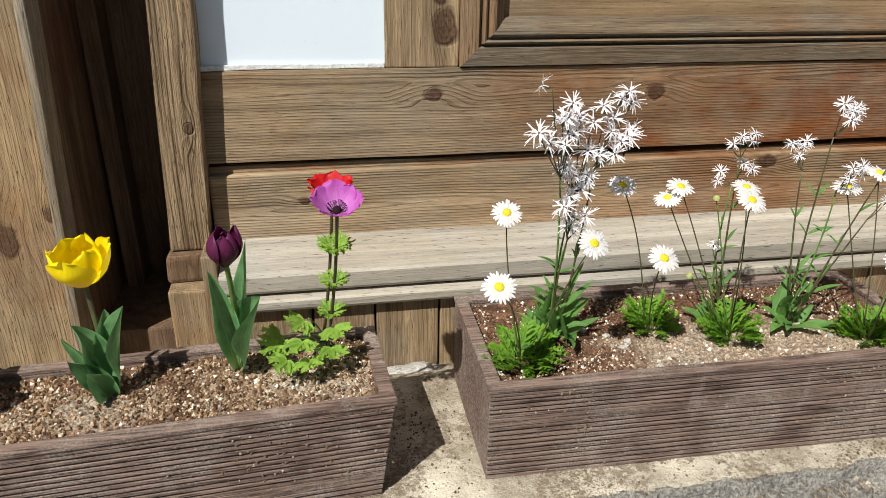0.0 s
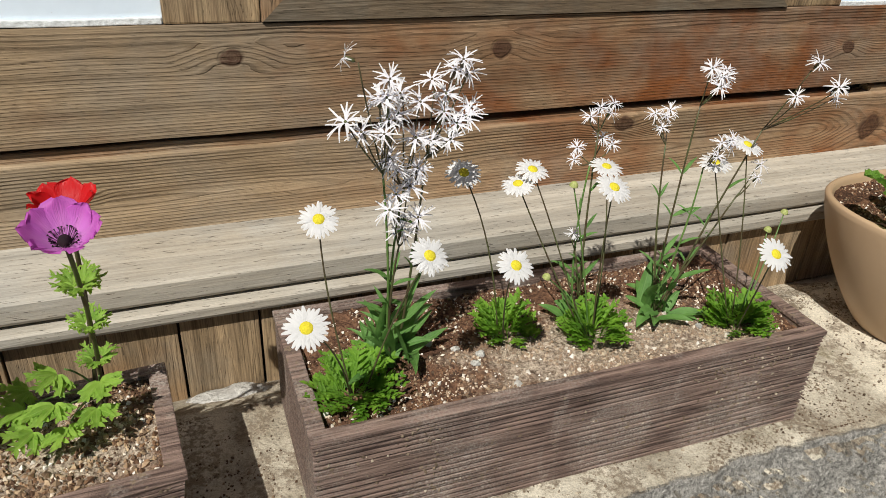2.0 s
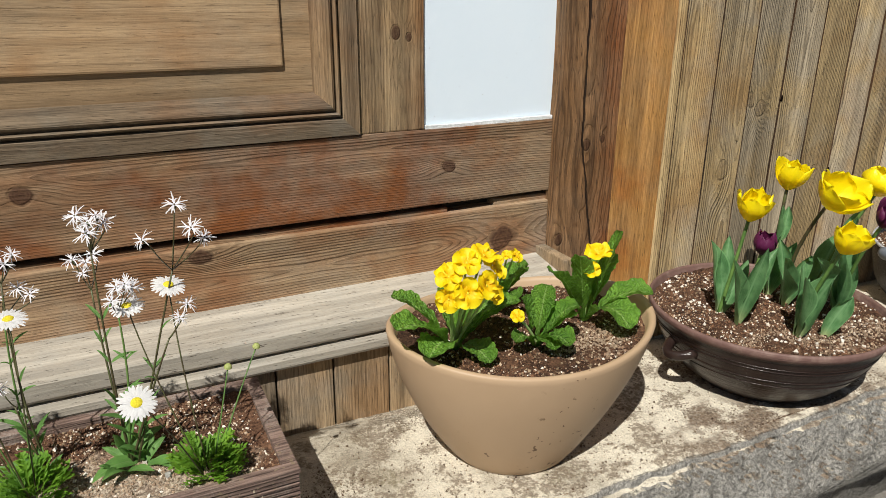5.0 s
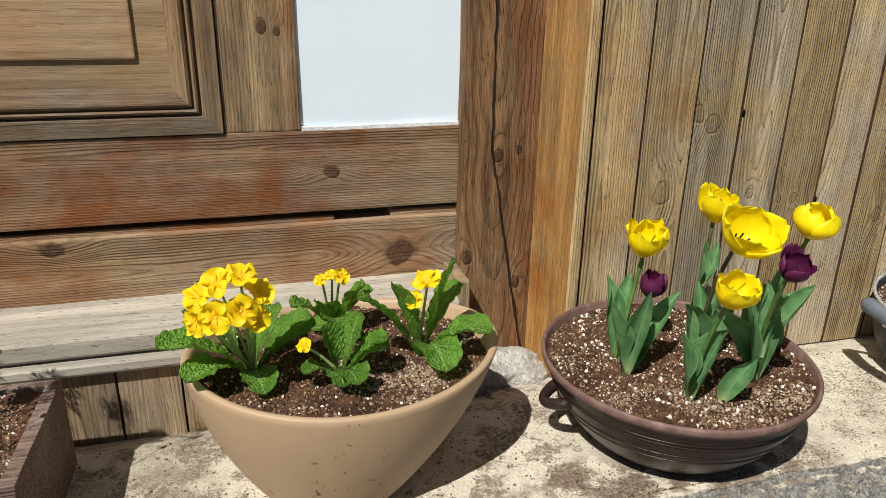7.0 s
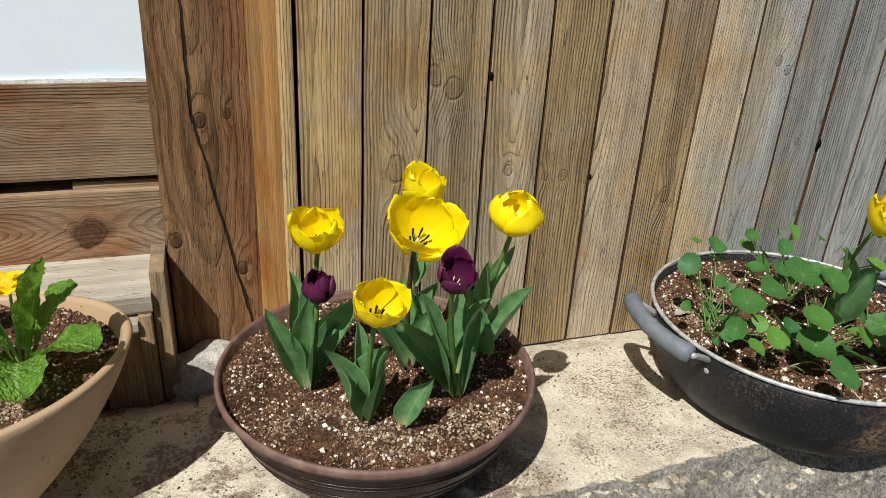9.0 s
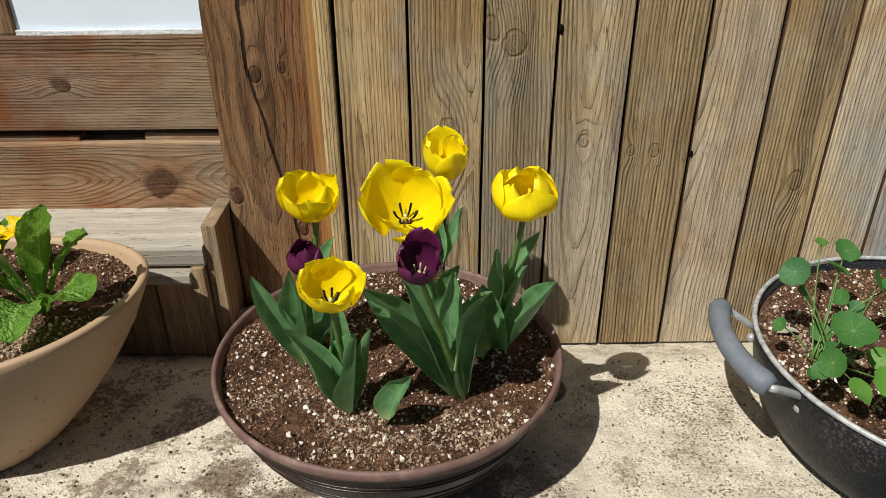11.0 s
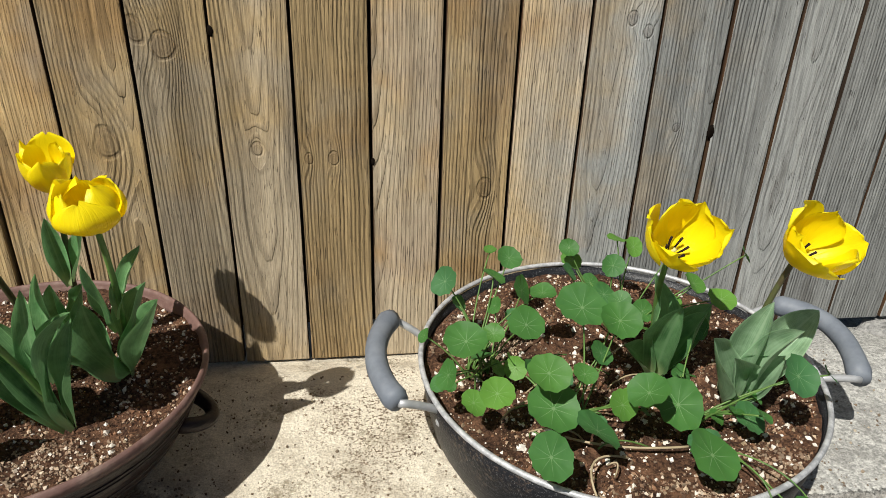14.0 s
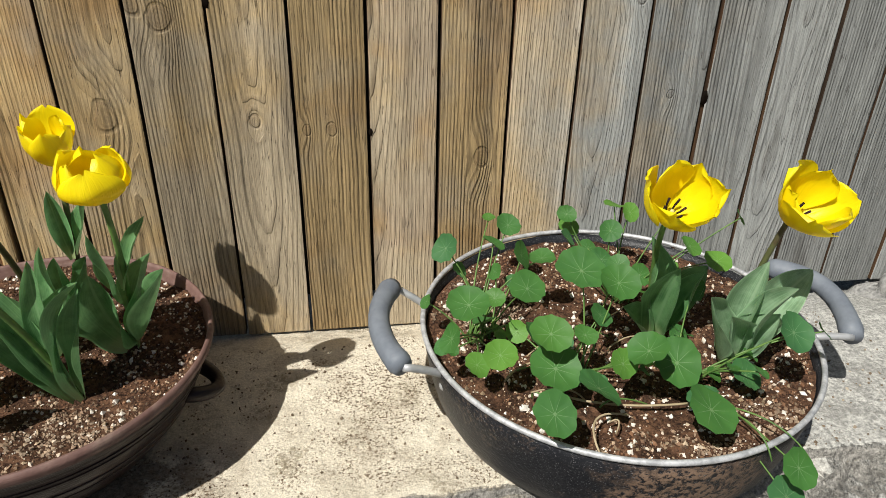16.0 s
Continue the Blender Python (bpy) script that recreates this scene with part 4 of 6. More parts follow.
posts = thing("post_east", (1.365, W, 0.0), "rough brown timber post with a long drying crack", "post", kind="structure")
bm, c = block(1.299, 1.436, 0.952, 1.10, -0.06, 2.3, 0.006, wobble=0.003, cuts=60)
part("post_body", bm, M_POST, posts, "", c, smooth=False)
foot = [(1.427, 0.951), (1.4545, 0.8625), (1.4555, 0.861), (1.462, 0.861), (1.462, 0.951)]
verts = [(x - 1.445, y - 0.90, z - 1.085) for z in (-0.03, 2.2) for x, y in foot]
part("corner_strip", raw(verts, [(i, (i + 1) % 5, 5 + (i + 1) % 5, 5 + i) for i in range(5)] + [(4, 3, 2, 1, 0), (5, 6, 7, 8, 9)]), M_ORANGE, posts, "orange-brown slanting corner board", (1.445, 0.90, 1.085), smooth=False)
board("corner_strip", 1.4565, 1.4755, 0.8575, 0.951, -0.03, 2.2, M_FENCE, posts, "narrow pale batten", 0.003)

west = thing("post_west", (-0.234, W, 0.0), "old upright post beside a dark recess", "post", kind="structure")
bm, c = block(-0.216, -0.159, 0.944, 1.10, 0.150, 2.3, 0.004, lean=0.107, wobble=0.003, cuts=50)
part("post_body", bm, M_POST_OLD, west, "", c, smooth=False)
bm, c = block(-0.273, -0.214, 0.930, 1.05, 0.108, 0.149, 0.006, wobble=0.006, cuts=8)
part("post_heel", bm, M_OLD, west, "dark cracked heel of the post", c, smooth=False)
board("post_foot", -0.272, -0.2195, 0.900, 1.05, -0.05, 0.106, M_SKIRT, west, "pale block under the post", 0.003)
board("recess_back", -0.62, -0.25, 1.16, 1.20, -0.06, 2.3, M_OLD, west, "dark boards inside the recess", 0.002)
board("recess_side", -0.62, -0.366, 0.935, 1.158, -0.06, 2.3, M_OLD, west, "", 0.004, lean=0.05)
board("recess_sill", -0.400, -0.274, 0.955, 1.158, -0.055, 0.020, M_OLD, west, "dark threshold board", 0.004)
board("recess_stop", -0.380, -0.352, 1.10, 1.158, -0.06, 2.3, M_OLD, west, "", 0.003)
board("jamb_strip", -0.3565, -0.3440, 0.884, 0.934, -0.05, 2.3, M_JAMB_STRIP, west, "narrow grey jamb strip", 0.003, lean=0.10, wobble=0.001, cuts=30)
board("jamb_board", -0.74, -0.3585, 0.895, 0.93, -0.05, 2.3, M_JAMB, west, "broad pale door jamb", 0.003, lean=0.10)
board("wall_filler", -1.8, -0.790, 0.897, 1.2, -0.06, 2.3, M_STILE, west, "", 0.003)

# Fence of upright planks, weathered brown and turning grey.
F = 0.862
fence = thing("fence", (2.1, F, 0.0), "fence of weathered upright planks, brown turning grey", "fence", kind="structure")
# Added near-black sheet for the shade seen through the fence joints.
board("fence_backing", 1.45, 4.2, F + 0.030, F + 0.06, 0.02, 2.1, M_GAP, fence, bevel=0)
edges = [1.479, 1.564, 1.654, 1.740, 1.828, 1.917, 2.003, 2.091, 2.177, 2.264, 2.351, 2.440, 2.519, 2.603, 2.692] + [2.692 + 0.087 * i for i in range(1, 17)]
rng = random.Random(11)
for i, (a, b) in enumerate(zip(edges, edges[1:])):
    g = 0.0015 if a < 1.8 else 0.0019 if a < 2.3 else 0.0024
    dy = rng.uniform(-0.0015, 0.0015)
    foot = -0.022 if a < 2.5 else 0.002
    bm, c = block(a + g, b - g, F + dy, F + 0.017, foot, 2.1, 0.0018, 0.0, 0.0008, 30)
    plank = part("plank", bm, M_FENCE, fence, "", c, smooth=False)
    # Plank sides are near-black, with the shade of the joints put into their colour.
    plank.data.materials.append(M_JOINT_SHADE)
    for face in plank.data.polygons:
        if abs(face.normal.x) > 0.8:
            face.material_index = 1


for x, z, k in ((2.3535, 0.303, 1.0), (1.9190, 0.270, 0.45), (1.7425, 0.425, 0.6)):
    bm = bmesh.new()
    bmesh.ops.create_icosphere(bm, subdivisions=2, radius=1.0)
    for v in bm.verts:
        v.co = Vector((v.co.x * 0.0055 * k, v.co.y * 0.0012, v.co.z * 0.0105 * k)) * (1.0 + 0.25 * noise.noise(v.co * 2.0 + Vector((x, 0, 0))))
    part("knot_hole", bm, M_HOLE, fence, "black knot hole at a joint", (x, F - 0.0005, z))


def rock(name, at, size, material, label, seed, category="rock"):
    bm = bmesh.new()
    bmesh.ops.create_icosphere(bm, subdivisions=4, radius=1.0)
    for v in bm.verts:
        q = v.co.normalized()
        k = 1.0 + 0.28 * noise.noise(q * 1.6 + Vector((seed, 0, 0))) + 0.16 * noise.noise(q * 4.0 + Vector((0, seed, 0))) + 0.09 * abs(noise.noise(q * 9.0)) + 0.05 * noise.noise(q * 21.0)
        v.co = Vector((q.x * size[0], q.y * size[1], q.z * size[2])) * k
    ob = part(name, bm, material, None, "", at)
    return tagged(ob, label, category)


rock("boulder", (2.79, 0.845, -0.035), (0.12, 0.06, 0.058), M_ROCK, "pale broken granite boulder below the fence", 2.0)
rock("boulder", (3.02, 0.86, -0.03), (0.14, 0.09, 0.085), M_ROCK, "pale broken granite boulder below the fence", 5.0)
rock("mortar_lump", (0.075, 0.846, -0.040), (0.062, 0.030, 0.016), M_MORTAR, "pale crumbly lump of mortar at the foot of the boards", 3.0, "mortar")
rock("mortar_lump", (1.365, 0.915, -0.032), (0.088, 0.056, 0.042), M_MORTAR, "pale crumbly lump of mortar at the foot of the post", 7.0, "mortar")
rock("stone", (2.12, 0.40, -0.25), (0.14, 0.08, 0.09), M_DARKROCK, "smooth dark stone on the ground under the step", 8.0, "stone")
rock("stone", (1.86, 0.45, -0.27), (0.12, 0.07, 0.07), M_DARKROCK, "smooth dark stone on the ground under the step", 9.0, "stone")


# ---------------------------------------------------------------- containers
def grooved(length, height, grooves, depth, thick):
    """A composite board about its middle, along x; its face, towards -y, is fluted."""
    prof = []
    n = grooves
    plain = 0.0052
    for i in range(n):
        z0 = -height / 2 + plain + (height - 2 * plain) * i / n
        w = (height - 2 * plain) / n
        prof += [(z0 + 0.10 * w, -thick / 2 + depth), (z0 + 0.26 * w, -thick / 2), (z0 + 0.74 * w, -thick / 2), (z0 + 0.86 * w, -thick / 2 + depth)]
    prof = [(-height / 2, thick / 2), (-height / 2, -thick / 2), (-height / 2 + plain, -thick / 2)] + prof + [(height / 2 - plain, -thick / 2), (height / 2, -thick / 2), (height / 2, thick / 2)]
    verts, faces = [], []
    for x in (-length / 2, length / 2):
        verts += [(x, y, z) for z, y in prof]
    k = len(prof)
    for i in range(k):
        faces.append((i, (i + 1) % k, k + (i + 1) % k, k + i))
    faces.append(tuple(range(k))[::-1])
    faces.append(tuple(range(k, 2 * k)))
    return raw(verts, faces)


def box_height(inner):
    def f(x, y):
        return inner + 0.006 * noise.noise(Vector((x * 11, y * 11, 0.0))) + 0.0035 * noise.noise(Vector((x * 34, y * 34, 4.0))) + 0.0032 * noise.noise(Vector((x * 88, y * 88, 1.0)))
    return f


def planter(at, turn, length, depth, z0, z1, label, soil, seed, crumbs, grit, size, seam, taper=0.0):
    """A rectangular planter of two fluted boards a side, with a plain cap edge and soil in it. at: its front right corner."""
    turn_m = Matrix.Rotation(turn, 4, 'Z')
    place = Matrix.Translation((at[0], at[1], 0)) @ turn_m
    mid = place @ Vector((-length / 2, depth / 2, 0))
    ob = thing("planter_box", (mid.x, mid.y, z0), label, "planter", "planters on the step")
    t = 0.0135
    total = z1 - z0 - 0.008
    for low, h in ((z0 + 0.002, total * seam), (z0 + 0.002 + total * seam, total * (1 - seam))):
        z = low + h / 2
        gap = 0.0008
        for name, ln, pos, rot in (("front_board", length, (-length / 2, t / 2, z), 0), ("back_board", length, (-length / 2, depth - t / 2, z), math.pi),
                                   ("end_board", depth - 2 * t, (-t / 2, depth / 2, z), math.pi / 2), ("end_board", depth - 2 * t, (-length + t / 2, depth / 2, z), -math.pi / 2)):
            bm = grooved(ln, h - gap, max(2, round((h - 0.0104) / 0.0068)), 0.0042 if name != "end_board" else 0.0001, t)
            c = place @ Vector(pos)
            bmesh.ops.rotate(bm, verts=bm.verts, cent=(0, 0, 0), matrix=Matrix.Rotation(turn + rot, 3, 'Z'))
            for v in bm.verts:
                near = (place.inverted() @ (c + v.co)).x > -0.03
                v.co -= turn_m.to_3x3() @ Vector((taper * (z1 - c.z - v.co.z) / (z1 - z0) if near else 0.0, 0, 0))
            part(name, bm, M_BOX, ob, "", c, smooth=False)
    for name, ln, wd, pos in (("cap", length + 0.004, t + 0.003, (-length / 2, t / 2, 0)), ("cap", length + 0.004, t + 0.001, (-length / 2, depth - t / 2, 0)),
                              ("cap", t + 0.003, depth - 2 * t - 0.004, (-t / 2, depth / 2, 0)), ("cap", t + 0.003, depth - 2 * t - 0.004, (-length + t / 2, depth / 2, 0))):
        bm, _ = block(-ln / 2, ln / 2, -wd / 2, wd / 2, -0.003, 0.003, 0.0012, wobble=0.0005, cuts=10)
        c = place @ Vector((pos[0], pos[1], z1 - 0.003))
        bmesh.ops.rotate(bm, verts=bm.verts, cent=(0, 0, 0), matrix=Matrix.Rotation(turn, 3, 'Z'))
        part(name, bm, M_BOX, ob, "worn cap edge", c, smooth=False)
    hf = box_height(z1 - 0.011)
    nx, ny = 170, 60
    verts, faces = [], []
    for j in range(ny + 1):
        for i in range(nx + 1):
            p = place @ Vector((-t - (length - 2 * t) * i / nx, t + (depth - 2 * t) * j / ny, 0))
            verts.append((p.x, p.y, hf(p.x, p.y)))
    for j in range(ny):
        for i in range(nx):
            a = j * (nx + 1) + i
            faces.append((a + 1, a, a + nx + 1, a + nx + 2))
    part("soil", raw(verts, faces), soil, ob, "dry potting soil with white grit")

    def area(r):
        p = place @ Vector((-t - (length - 2 * t) * r.random(), t + (depth - 2 * t) * r.random(), 0))
        return p.x, p.y
    chips(area, hf, crumbs, size, seed, grit, ob)
    chips(area, hf, 260, 0.0022, seed + 40, M_PERLITE, ob, "perlite", "white perlite crumbs")
    clods(place, length, z0 + 0.01, z1 - 0.008, 800, seed + 40, ob)
    return ob, hf


box_1, soil_1 = planter((0.016, 0.579), math.atan2(0.027, 0.381), 0.60, 0.158, -0.012, 0.125, "purple-brown composite planter box with ribbed sides, dusty", M_SOIL_DRY, 5, 10500, M_GRIT, 0.0020, 0.26, 0.019)
box_2, soil_2 = planter((0.707, 0.573), math.atan2(-0.007, 0.586), 0.586, 0.216, -0.012, 0.125, "purple-brown composite planter box with ribbed, soil-splashed sides", M_SOIL_DRY, 6, 17000, M_BOX_CHIPS, 0.0015, 0.68)


def bowl_shell(rings, segments, material, name, parent, label=""):
    """A shell from rings: each gives (centre x, y, rx, ry, z, saddle)."""
    verts, faces = [], []
    for cx, cy, rx, ry, z, sd in rings:
        for k in range(segments):
            a = 2 * math.pi * k / segments
            verts.append((cx + rx * math.cos(a), cy + ry * math.sin(a), z + sd * math.cos(2 * a)))
    n = segments
    for i in range(len(rings) - 1):
        for k in range(n):
            faces.append((i * n + k, i * n + (k + 1) % n, (i + 1) * n + (k + 1) % n, (i + 1) * n + k))
    faces.append(tuple(range(n))[::-1])
    return part(name, raw(verts, faces), material, parent, label)


def round_soil(cx, cy, rx, ry, hf, material, parent, n=64):
    verts, faces = [(cx, cy, hf(cx, cy))], []
    seg = 180
    for i in range(1, n + 1):
        for k in range(seg):
            a = 2 * math.pi * k / seg
            x, y = cx + rx * i / n * math.cos(a), cy + ry * i / n * math.sin(a)
            verts.append((x, y, hf(x, y) + 0.0012 * noise.noise(Vector((x * 190, y * 190, 1.0)))))
    for k in range(seg):
        faces.append((0, 1 + k, 1 + (k + 1) % seg))
    for i in range(n - 1):
        for k in range(seg):
            a, b = 1 + i * seg, 1 + (i + 1) * seg
            faces.append((a + k, b + k, b + (k + 1) % seg, a + (k + 1) % seg))
    part("soil", raw(verts, faces), material, parent, "dark potting soil flecked with perlite")

    def area(r):
        a, q = r.random() * 6.2832, math.sqrt(r.random()) * 0.985
        return cx + rx * q * math.cos(a), cy + ry * q * math.sin(a)
    return area


# Tan boat-shaped pot.
PX, PY, PRX, PRY, PZ = 1.069, 0.693, 0.200, 0.156, 0.178
BX, BY, BRX, BRY, BZ = 1.048, 0.678, 0.088, 0.082, -0.012
POT_SADDLE = 0.008
pot = thing("oval_pot", (BX, BY, BZ), "smooth tan oval clay pot with spots of soil", "flower pot")
rings = [(BX, BY, BRX * 0.93, BRY * 0.93, BZ, 0), (BX, BY, BRX, BRY, BZ + 0.004, 0)]
for i in range(1, 25):
    t = i / 24
    k = math.sin(t * math.pi / 2) ** 0.85 * 0.55 + t * 0.45
    rings.append((BX + (PX - BX) * t, BY + (PY - BY) * t, BRX + (PRX - BRX) * k, BRY + (PRY - BRY) * k, BZ + 0.004 + (PZ - BZ - 0.006) * t, POT_SADDLE * t * t))
rings += [(PX, PY, PRX - 0.0015, PRY - 0.0015, PZ + 0.0005, POT_SADDLE), (PX, PY, PRX - 0.005, PRY - 0.005, PZ + 0.0018, POT_SADDLE), (PX, PY, PRX - 0.009, PRY - 0.009, PZ, POT_SADDLE),
          (PX, PY, PRX - 0.0115, PRY - 0.0115, PZ - 0.004, POT_SADDLE), (PX, PY, PRX - 0.022, PRY - 0.020, PZ - 0.045, 0)]
bowl_shell(rings, 128, M_CLAY, "pot_body", pot)
pot_soil = box_height(PZ - 0.016)
chips(round_soil(PX, PY, PRX - 0.0125, PRY - 0.0125, pot_soil, M_SOIL_RED, pot), pot_soil, 8500, 0.0016, 21, M_CHIPS, pot)

# Dark glazed earthenware bowl.
CX, CY, CR, CZ = 1.541, 0.666, 0.193, 0.121
bowl = thing("earthenware_bowl", (CX, CY, -0.010), "wide dark brown glazed earthenware bowl with a worn reddish lip", "bowl planter")
outer = [(0.105, -0.010), (0.112, -0.004), (0.132, 0.012), (0.152, 0.035), (0.166, 0.057), (0.1755, 0.077), (0.1800, 0.090), (0.1822, 0.098), (0.1850, 0.1035), (0.1895, 0.107), (0.1925, 0.112),
         (0.1928, 0.1175), (0.1908, 0.1205), (0.1884, 0.1205), (0.1866, 0.117), (0.1845, 0.108), (0.176, 0.085)]
bowl_shell([(CX, CY, r, r, z, 0) for r, z in outer], 128, M_GLAZE, "bowl_body", bowl)
for z in (0.050, 0.062, 0.082, 0.088):
    r = np.interp(z, [q[1] for q in outer[:9]], [q[0] for q in outer[:9]])
    part("groove_ridge", tube([(CX + (r + 0.0002) * math.cos(a), CY + (r + 0.0002) * math.sin(a), z) for a in (6.2832 * k / 90 for k in range(90))], 0.0010, 5, True), M_GLAZE, bowl)
for ang in (math.radians(176), math.radians(-4)):
    pts = []
    for k in range(15):
        t = k / 14
        a = ang + 0.155 * (t - 0.5) * 2
        bulge = math.sin(math.pi * t) ** 0.8
        pts.append((CX + (0.168 + 0.027 * bulge) * math.cos(a), CY + (0.168 + 0.027 * bulge) * math.sin(a), 0.072 - 0.010 * bulge))
    part("lug_handle", tube(pts, [0.0088 - 0.0012 * math.sin(math.pi * k / 14) for k in range(15)], 10), M_GLAZE, bowl, "looped lug handle")
bowl_soil = box_height(0.108)
bowl_area = round_soil(CX, CY, 0.1848, 0.1848, bowl_soil, M_SOIL_RED, bowl)
chips(bowl_area, bowl_soil, 15000, 0.0015, 22, M_CHIPS, bowl)
chips(bowl_area, bowl_soil, 420, 0.0023, 42, M_PERLITE, bowl, "perlite", "white perlite crumbs")

# Old black cooking pan with two handles.
NX, NY, NR, NZ = 2.175, 0.642, 0.2195, 0.120
pan = thing("cooking_pan", (NX, NY, -0.006), "old black speckled two-handled cooking pan used as a planter", "pan planter")
outer = [(0.150, -0.008), (0.158, -0.006), (0.176, 0.004), (0.190, 0.019), (0.201, 0.040), (0.208, 0.066), (0.2125, 0.092), (0.215, 0.114), (0.213, 0.115), (0.211, 0.100), (0.206, 0.07)]
bowl_shell([(NX, NY, r, r, z, 0) for r, z in outer], 144, M_PAN, "pan_body", pan)
part("rim", tube([(NX + 0.2155 * math.cos(a), NY + 0.2155 * math.sin(a), NZ - 0.0015) for a in (6.2832 * k / 160 for k in range(160))], 0.0030, 8, True), M_RIM, pan, "worn silvery rim")


def pan_handle(p, q, r, ends):
    """Curved plastic grip through p, q, r on two metal lugs."""
    mid = Vector(q) * 2 - (Vector(p) + Vector(r)) / 2
    pts = curve(p, mid, r, 18)
    rad = []
    for i in range(19):
        t = i / 18
        rad.append(0.0118 + 0.0030 * (abs(2 * t - 1) ** 5) - (0.004 if i in (0, 18) else 0.0))
    part("grip", tube(pts, rad, 12), M_GRIP, pan, "grey plastic grip")
    for a, e in ((p, ends[0]), (r, ends[1])):
        part("lug", tube(curve(e, (Vector(e) + Vector(a)) / 2 + Vector((0, 0, 0.003)), a, 6), 0.0042, 8), M_METAL, pan, "metal lug")
        bm = bmesh.new()
        bmesh.ops.create_uvsphere(bm, u_segments=10, v_segments=6, radius=0.006)
        part("rivet", bm, M_METAL, pan, "", Vector(e) + Vector((0, 0, -0.014)))


pan_handle((1.932, 0.722, 0.131), (1.911, 0.645, 0.134), (1.930, 0.576, 0.127), ((1.972, 0.712, 0.106), (1.974, 0.588, 0.104)))
pan_handle((2.418, 0.738, 0.114), (2.458, 0.682, 0.118), (2.438, 0.592, 0.108), ((2.380, 0.728, 0.108), (2.392, 0.600, 0.106)))
pan_soil = box_height(0.104)
pan_area = round_soil(NX, NY, 0.2105, 0.2105, pan_soil, M_SOIL_RED, pan)
chips(pan_area, pan_soil, 15000, 0.0016, 23, M_CHIPS, pan)
chips(pan_area, pan_soil, 620, 0.0024, 43, M_PERLITE, pan, "perlite", "white perlite crumbs")
chips(lambda r: (r.uniform(-0.6, 2.6), 0.545 + 0.26 * r.random() ** 1.3), lambda x, y: ledge_height(x, y) + 0.0002, 6000, 0.0014, 31, M_CRUMB, None, "ledge_crumbs", "loose crumbs of soil and grit on the step")


CRUMB_SPOTS = [(1.54, 0.666, 0.13, 0.25), (1.06, 0.69, 0.10, 0.20), (0.07, 0.66, 0.02, 0.10), (0.75, 0.62, 0.0, 0.10)]


def near_pots(r):
    cx, cy, q0, q1 = CRUMB_SPOTS[min(3, int(6 * r.random() ** 1.6))]
    a, q = r.random() * 6.2832, q0 + (q1 - q0) * r.random()
    return cx + q * math.cos(a), min(0.83, max(0.545, cy + q * math.sin(a)))


chips(near_pots, lambda x, y: ledge_height(x, y) + 0.0002, 3000, 0.0011, 35, M_SPILT, None, "spilt_soil", "dark soil spilt on the step round the pots")


# ---------------------------------------------------------------- plants
def facing(at, axis, spin=0.0):
    """A pose whose z runs along axis."""
    return Matrix.Translation(at) @ Vector(axis).to_track_quat('Z', 'Y').to_matrix().to_4x4() @ Matrix.Rotation(spin, 4, 'Z')


def cup_petal(R, H, opening, half, seed, ripple=0.055, nu=12, nv=16):
    """One petal of a cup flower: base at the origin, cup along z, broad round tip."""
    verts, uvs, faces = [], [], []
    for i in range(nv + 1):
        v = i / nv
        r = R * (0.10 + 0.90 * math.sin(min(1.0, v * 1.35) * math.pi / 2) ** 0.8)
        r += R * opening * max(0.0, v - 0.42) ** 1.5 * 1.6
        wide = half * (0.45 + 0.55 * math.sin(math.pi / 2 * min(1.0, v / 0.55)))
        wide = max(0.10, wide * math.sqrt(max(0.0, 1 - (max(0.0, v - 0.58) / 0.425) ** 2.9)))
        for j in range(nu + 1):
            u = 2 * j / nu - 1
            a = wide * u
            dip = 0.030 * math.exp(-(u / 0.22) ** 2) * max(0.0, v - 0.8) / 0.2 * math.sin(seed * 3.7)
            z = H * (v - 0.08 * v * u * u - dip)
            curl = 0.10 * math.sin(seed * 2.3) * u * u * v * v
            rr = r * (1 + curl) + ripple * R * v * v * math.sin(u * 3.6 + seed) * 0.9 + 0.035 * R * noise.noise(Vector((u * 1.8, v * 2.4, seed)))
            rr += 0.012 * R * math.cos(u * 9.4) * v
            z += 0.55 * ripple * H * v * v * math.sin(u * 5.0 + seed * 2.0)
            verts.append((rr * math.cos(a), rr * math.sin(a), z))
            uvs.append(((u + 1) / 2, v))
    for i in range(nv):
        for j in range(nu):
            a = i * (nu + 1) + j
            faces.append((a, a + 1, a + nu + 2, a + nu + 1))
    return raw(verts, faces, uvs)


def petal_mesh(name, bm, material):
    me = bpy.data.meshes.new(name)
    bm.to_mesh(me)
    bm.free()
    me.materials.append(material)
    me.polygons.foreach_set("use_smooth", [True] * len(me.polygons))
    return me


